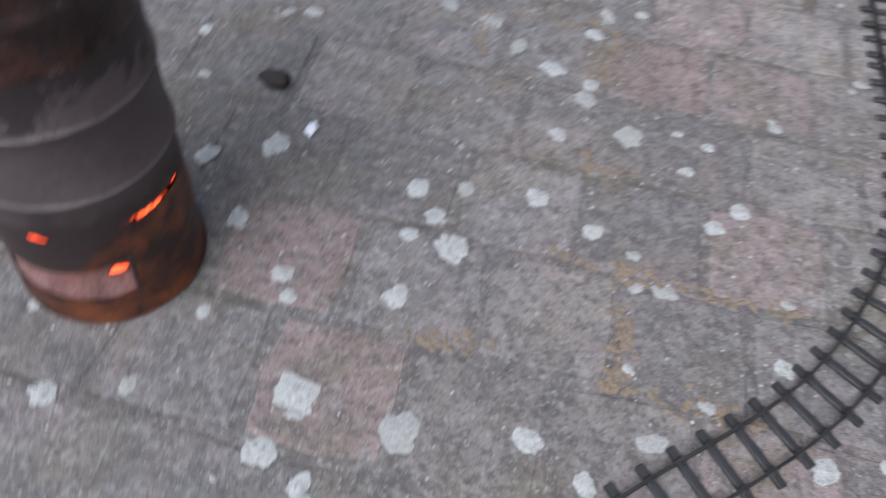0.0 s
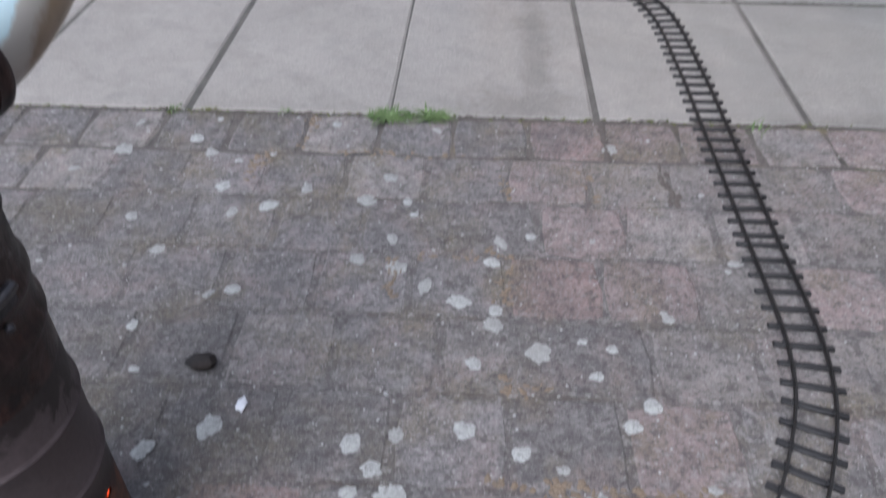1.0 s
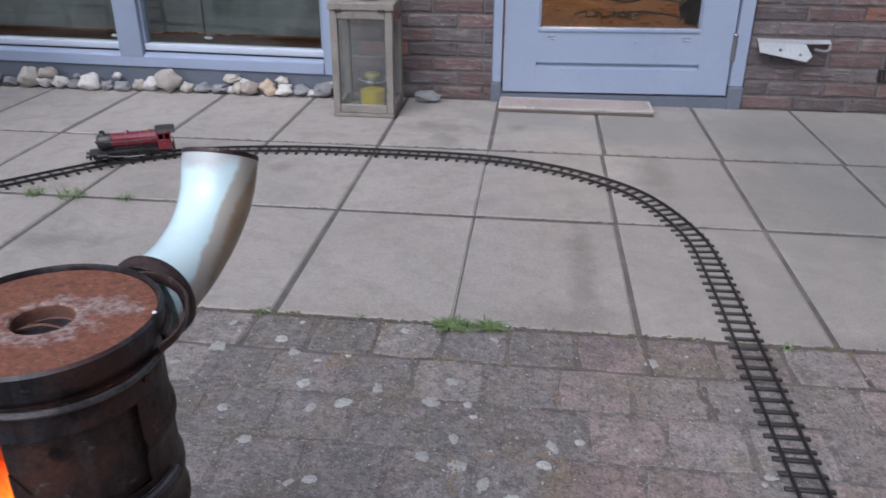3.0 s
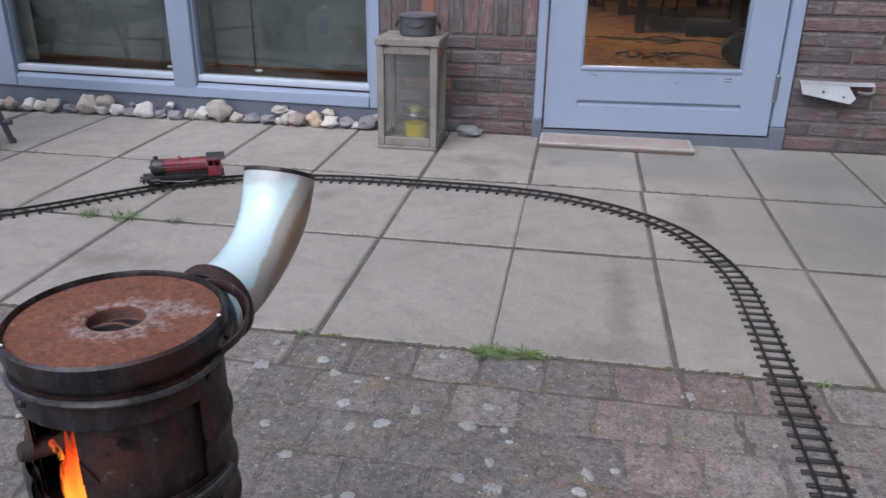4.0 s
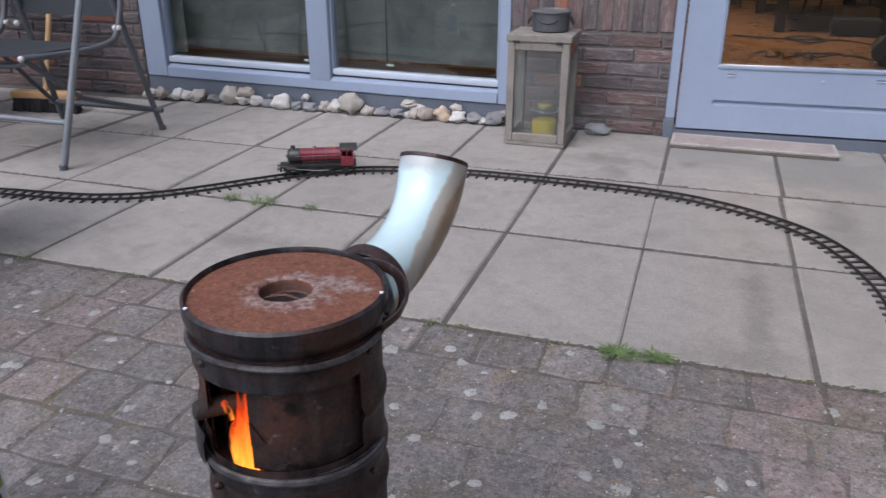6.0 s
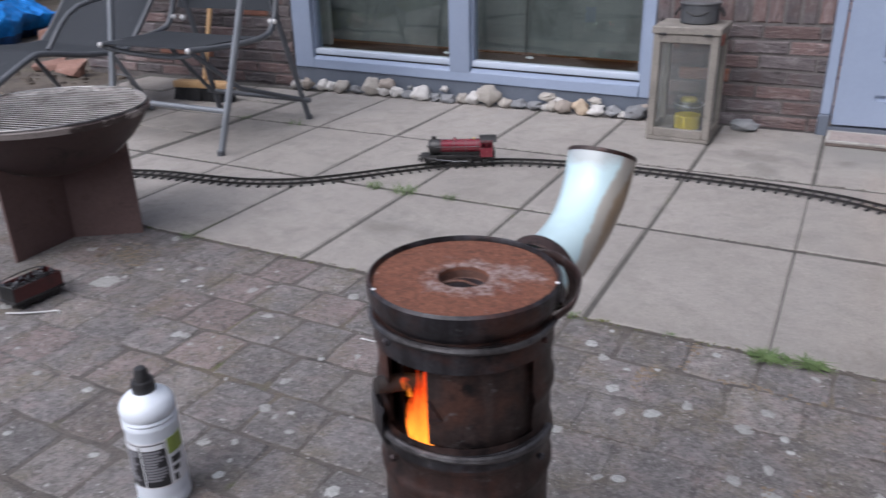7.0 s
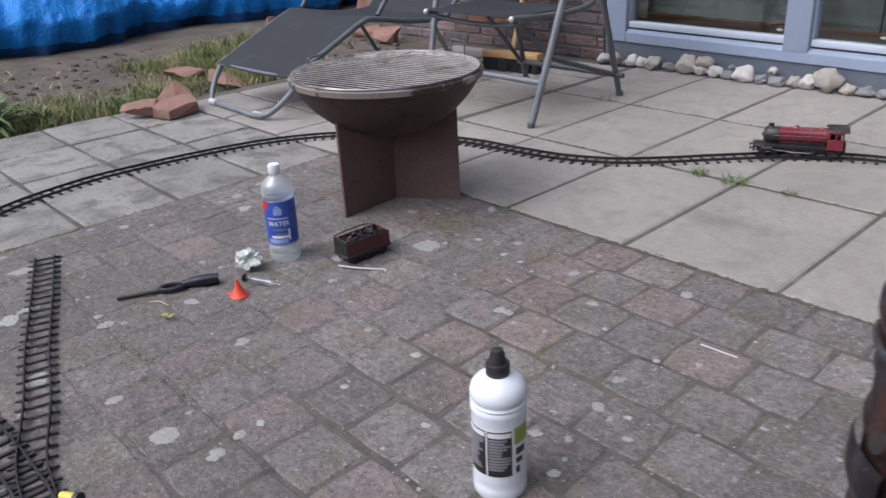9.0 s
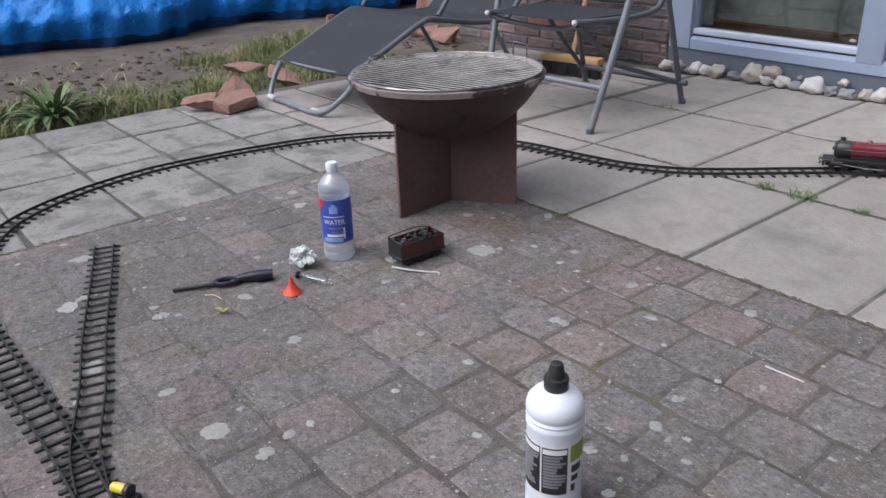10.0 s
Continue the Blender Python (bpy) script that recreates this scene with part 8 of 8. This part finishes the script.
def soil_clods():
    """Loose clods and crumbs on the bare soil."""
    g = random.Random(61)
    verts, faces = [], []
    for _ in range(1500):
        x, y = g.uniform(-5.6, -3.76), g.uniform(-2.0, 3.0)
        s = 0.006 + 0.030 * g.random() ** 3
        k = len(verts)
        n = 6
        verts.append((x, y, -0.03 + s * g.uniform(0.5, 0.9)))
        for t in (0.75, 1.15):
            for j in range(n):
                a = 6.2832 * j / n + t
                q = s * t * g.uniform(0.7, 1.15)
                verts.append((x + q * math.cos(a), y + q * math.sin(a), -0.03 + (s * 0.45 if t < 1 else -0.004)))
        faces += [(k, k + 1 + j, k + 1 + (j + 1) % n) for j in range(n)]
        faces += [(k + 1 + j, k + 7 + j, k + 7 + (j + 1) % n, k + 1 + (j + 1) % n) for j in range(n)]
    me = bpy.data.meshes.new("soil_clods")
    me.from_pydata(verts, [], faces)
    me.materials.append(M["soil"])
    tagged(new("soil_clods", me), "loose grey-brown clods of garden soil", "soil", kind="stuff")


soil_clods()

joint_growth()


# ---- paving, nearest things first ----
def paver_rows():
    """Square concrete pavers in running rows, with slabs behind and beside them."""
    bed = thing("patio_pavers", "weathered square concrete pavers with pale lichen spots", "pavement", kind="structure")
    kinds = {}
    prng = random.Random(11)
    for key in ("paver_grey", "paver_pink", "paver_tan", "paver_rose"):
        kinds[key] = [worn_plate_mesh(key, 0.1372, 0.1344, -0.06, 0.0, 0.0030, M[key], prng, 0.0018, 0.0052) for _ in range(12)]
    rose, pink, tan_ = "paver_rose", "paver_pink", "paver_tan"
    marked = ((0.03, -1.03, rose), (0.30, -0.48, rose), (-0.05, -0.856, rose), (0.358, -0.338, pink), (0.296, -0.203, pink), (0.349, -0.068, rose), (0.502, -0.331, tan_), (0.485, -0.06, pink), (0.45, -0.20, tan_))
    far_v, far_f, far_m = [], [], []
    keys = list(kinds)
    for row in range(23):
        y = -0.071 - row * 0.1362
        off = (0.066 if row % 2 == 0 else 0.021) + prng.uniform(-0.006, 0.006)
        for k in range(-19, 18):
            x = off + k * 0.139
            if x < LEFT_X - 0.04 or x > 2.5:
                continue
            reddish = 0.12 + 0.22 * max(0, min(1, (x - 0.1) / 0.4)) * (row < 6) + (0.13 if -1.8 < x < -0.5 else 0)
            tan = 0.12 + 0.45 * max(0, min(1, (x - 0.25) / 0.3)) * (row < 5)
            u = prng.random()
            key = "paver_pink" if u < reddish else "paver_tan" if u < reddish + tan else "paver_grey"
            for px, py, kind in marked:
                if abs(x - px) < 0.069 and abs(y - py) < 0.068:
                    key = kind
            m = pose(x + prng.uniform(-0.0015, 0.0015), y + prng.uniform(-0.002, 0.002), prng.uniform(-0.0010, 0.0003), prng.uniform(-0.35, 0.35), prng.uniform(-0.35, 0.35), prng.uniform(-0.8, 0.8) + 180 * prng.randrange(2))
            me = prng.choice(kinds[key])
            if x - 0.068 < LEFT_X + 0.004:
                wide = x + 0.068 - LEFT_X - 0.004
                me = worn_plate_mesh("cut_paver", wide, 0.1335, -0.06, 0.0, 0.0015, M[key], prng, 0.0022, 0.006)
                m = pose(LEFT_X + 0.004 + wide / 2, y, -0.0004)
            if x < 1.1 and row < 12:
                piece("paver", me, bed, m)
            else:
                k0 = len(far_v)
                far_v += [m @ v.co for v in me.vertices]
                far_f += [[k0 + i for i in f.vertices] for f in me.polygons]
                far_m += [keys.index(key)] * len(me.polygons)
    me = bpy.data.meshes.new("outer_pavers")
    me.from_pydata(far_v, [], far_f)
    for key in keys:
        me.materials.append(M[key])
    me.polygons.foreach_set("material_index", far_m)
    rest = new("outer_pavers", me)
    rest.parent = bed
    tagged(rest, "weathered concrete pavers at the patio's outer edge", kind="stuff")


def slab_rows():
    bed = thing("patio_slabs", "pale grey oblong concrete slabs before the house", "pavement", kind="structure")
    prng = random.Random(5)
    mesh = [plate_mesh("slab", 0.391, 0.588, -0.06, 0.0, 0.003, M["slab"], prng, 0.0015, 0.005) for _ in range(3)]
    last = [plate_mesh("slab", 0.391, 0.682, -0.06, 0.0, 0.003, M["slab"], prng, 0.0015, 0.005) for _ in range(2)]
    for i in range(-6, 6):
        for j in range(3):
            x = 0.4 * i + 0.2
            x += 0.010 * x if x > 0 else 0.008 if i == -1 else 0.004 if i == -2 else 0.012 * (x + 1.0) if i < -3 else 0.0
            x += 0.010 * (j == 2) * (x > 0)
            m = pose(x, (0.302, 0.9075, 1.558)[j], prng.uniform(-0.0012, 0.0004), prng.uniform(-0.1, 0.1), prng.uniform(-0.1, 0.1), prng.uniform(-0.15, 0.15))
            piece("slab", prng.choice(last if j == 2 else mesh), bed, m)
    side = thing("side_slabs", "smaller weathered grey slabs beside the garden bed", "pavement", kind="structure")

    def lay(x0, x1, y):
        me = worn_plate_mesh("small_slab", x1 - x0 - 0.011, 0.293, -0.06, 0.0, 0.003, M["slab_dark" if y < 0.1 else "slab"], prng, 0.003, 0.007)
        piece("slab", me, side, pose((x0 + x1) / 2 + prng.uniform(-0.003, 0.003), y, prng.uniform(-0.003, 0.0005), prng.uniform(-0.3, 0.3), prng.uniform(-0.4, 0.4), prng.uniform(-0.5, 0.5)))

    for j in range(-6, 11):
        y = 0.008 - 0.304 * (j + 0.5)
        for x0, x1 in ((-3.05, -2.445), (-3.41, -3.05), (-3.77, -3.41)) if y < 0 else ((-2.86, -2.44), (-3.28, -2.86), (-3.70, -3.28)):
            if y < WALL_Y - 0.1:
                lay(x0, x1, y)


def wall_bricks():
    prng = random.Random(8)
    meshes = {}
    for key in ("brick_dark", "brick_red", "brick_orange"):
        for ln in (0.205, 0.098):
            out = []
            for _ in range(4):
                me = plate_mesh("brick", ln, 0.050, -0.02, 0.006, 0.005, M[key], prng, 0.0025)
                out.append(me)
            meshes[key, ln] = out
    turn = Matrix.Rotation(radians(90), 4, "X")

    def brick_kind(key, ln):
        if (key, ln) not in meshes:
            meshes[key, ln] = [plate_mesh("brick", ln, 0.050, -0.02, 0.006, 0.005, M[key], prng, 0.0025)]
        return meshes[key, ln]

    for a, b in WALL_SPANS:
        z, row = 0.028, 0
        while z < 0.78:
            soldier = 0.43 < z < 0.47 and a == -0.71
            if soldier:
                x = a + 0.03
                while x < b - 0.02:
                    u = prng.random()
                    key = "brick_orange" if u < 0.05 else "brick_red" if u < 0.45 else "brick_dark"
                    piece("brick", prng.choice(meshes[key, 0.205]), wall_north, pose(x, WALL_Y + 0.0065, z + 0.078) @ turn @ Matrix.Rotation(radians(90), 4, "Z"))
                    x += 0.0625
                z += 0.218
                row += 1
                continue
            x = a + 0.004 - (0.107 if row % 2 else 0)
            while x < b:
                ln = 0.205
                if x < a:
                    ln, x = 0.098, a + 0.004
                if x + ln > b - 0.003:
                    ln = round(b - x - 0.003, 3)
                    if ln < 0.025:
                        break
                u = prng.random()
                key = "brick_orange" if u < (0.02 if x < -1 or x > 0.9 else 0.07) else "brick_red" if u < 0.35 else "brick_dark"
                piece("brick", prng.choice(brick_kind(key, ln)), wall_north, pose(x + ln / 2, WALL_Y + 0.0065 + prng.uniform(-0.002, 0.001), z + prng.uniform(-0.001, 0.001), 0, prng.uniform(-0.4, 0.4), 0) @ turn)
                x += ln + 0.0095
            z += 0.0605
            row += 1


paver_rows()
slab_rows()
wall_bricks()
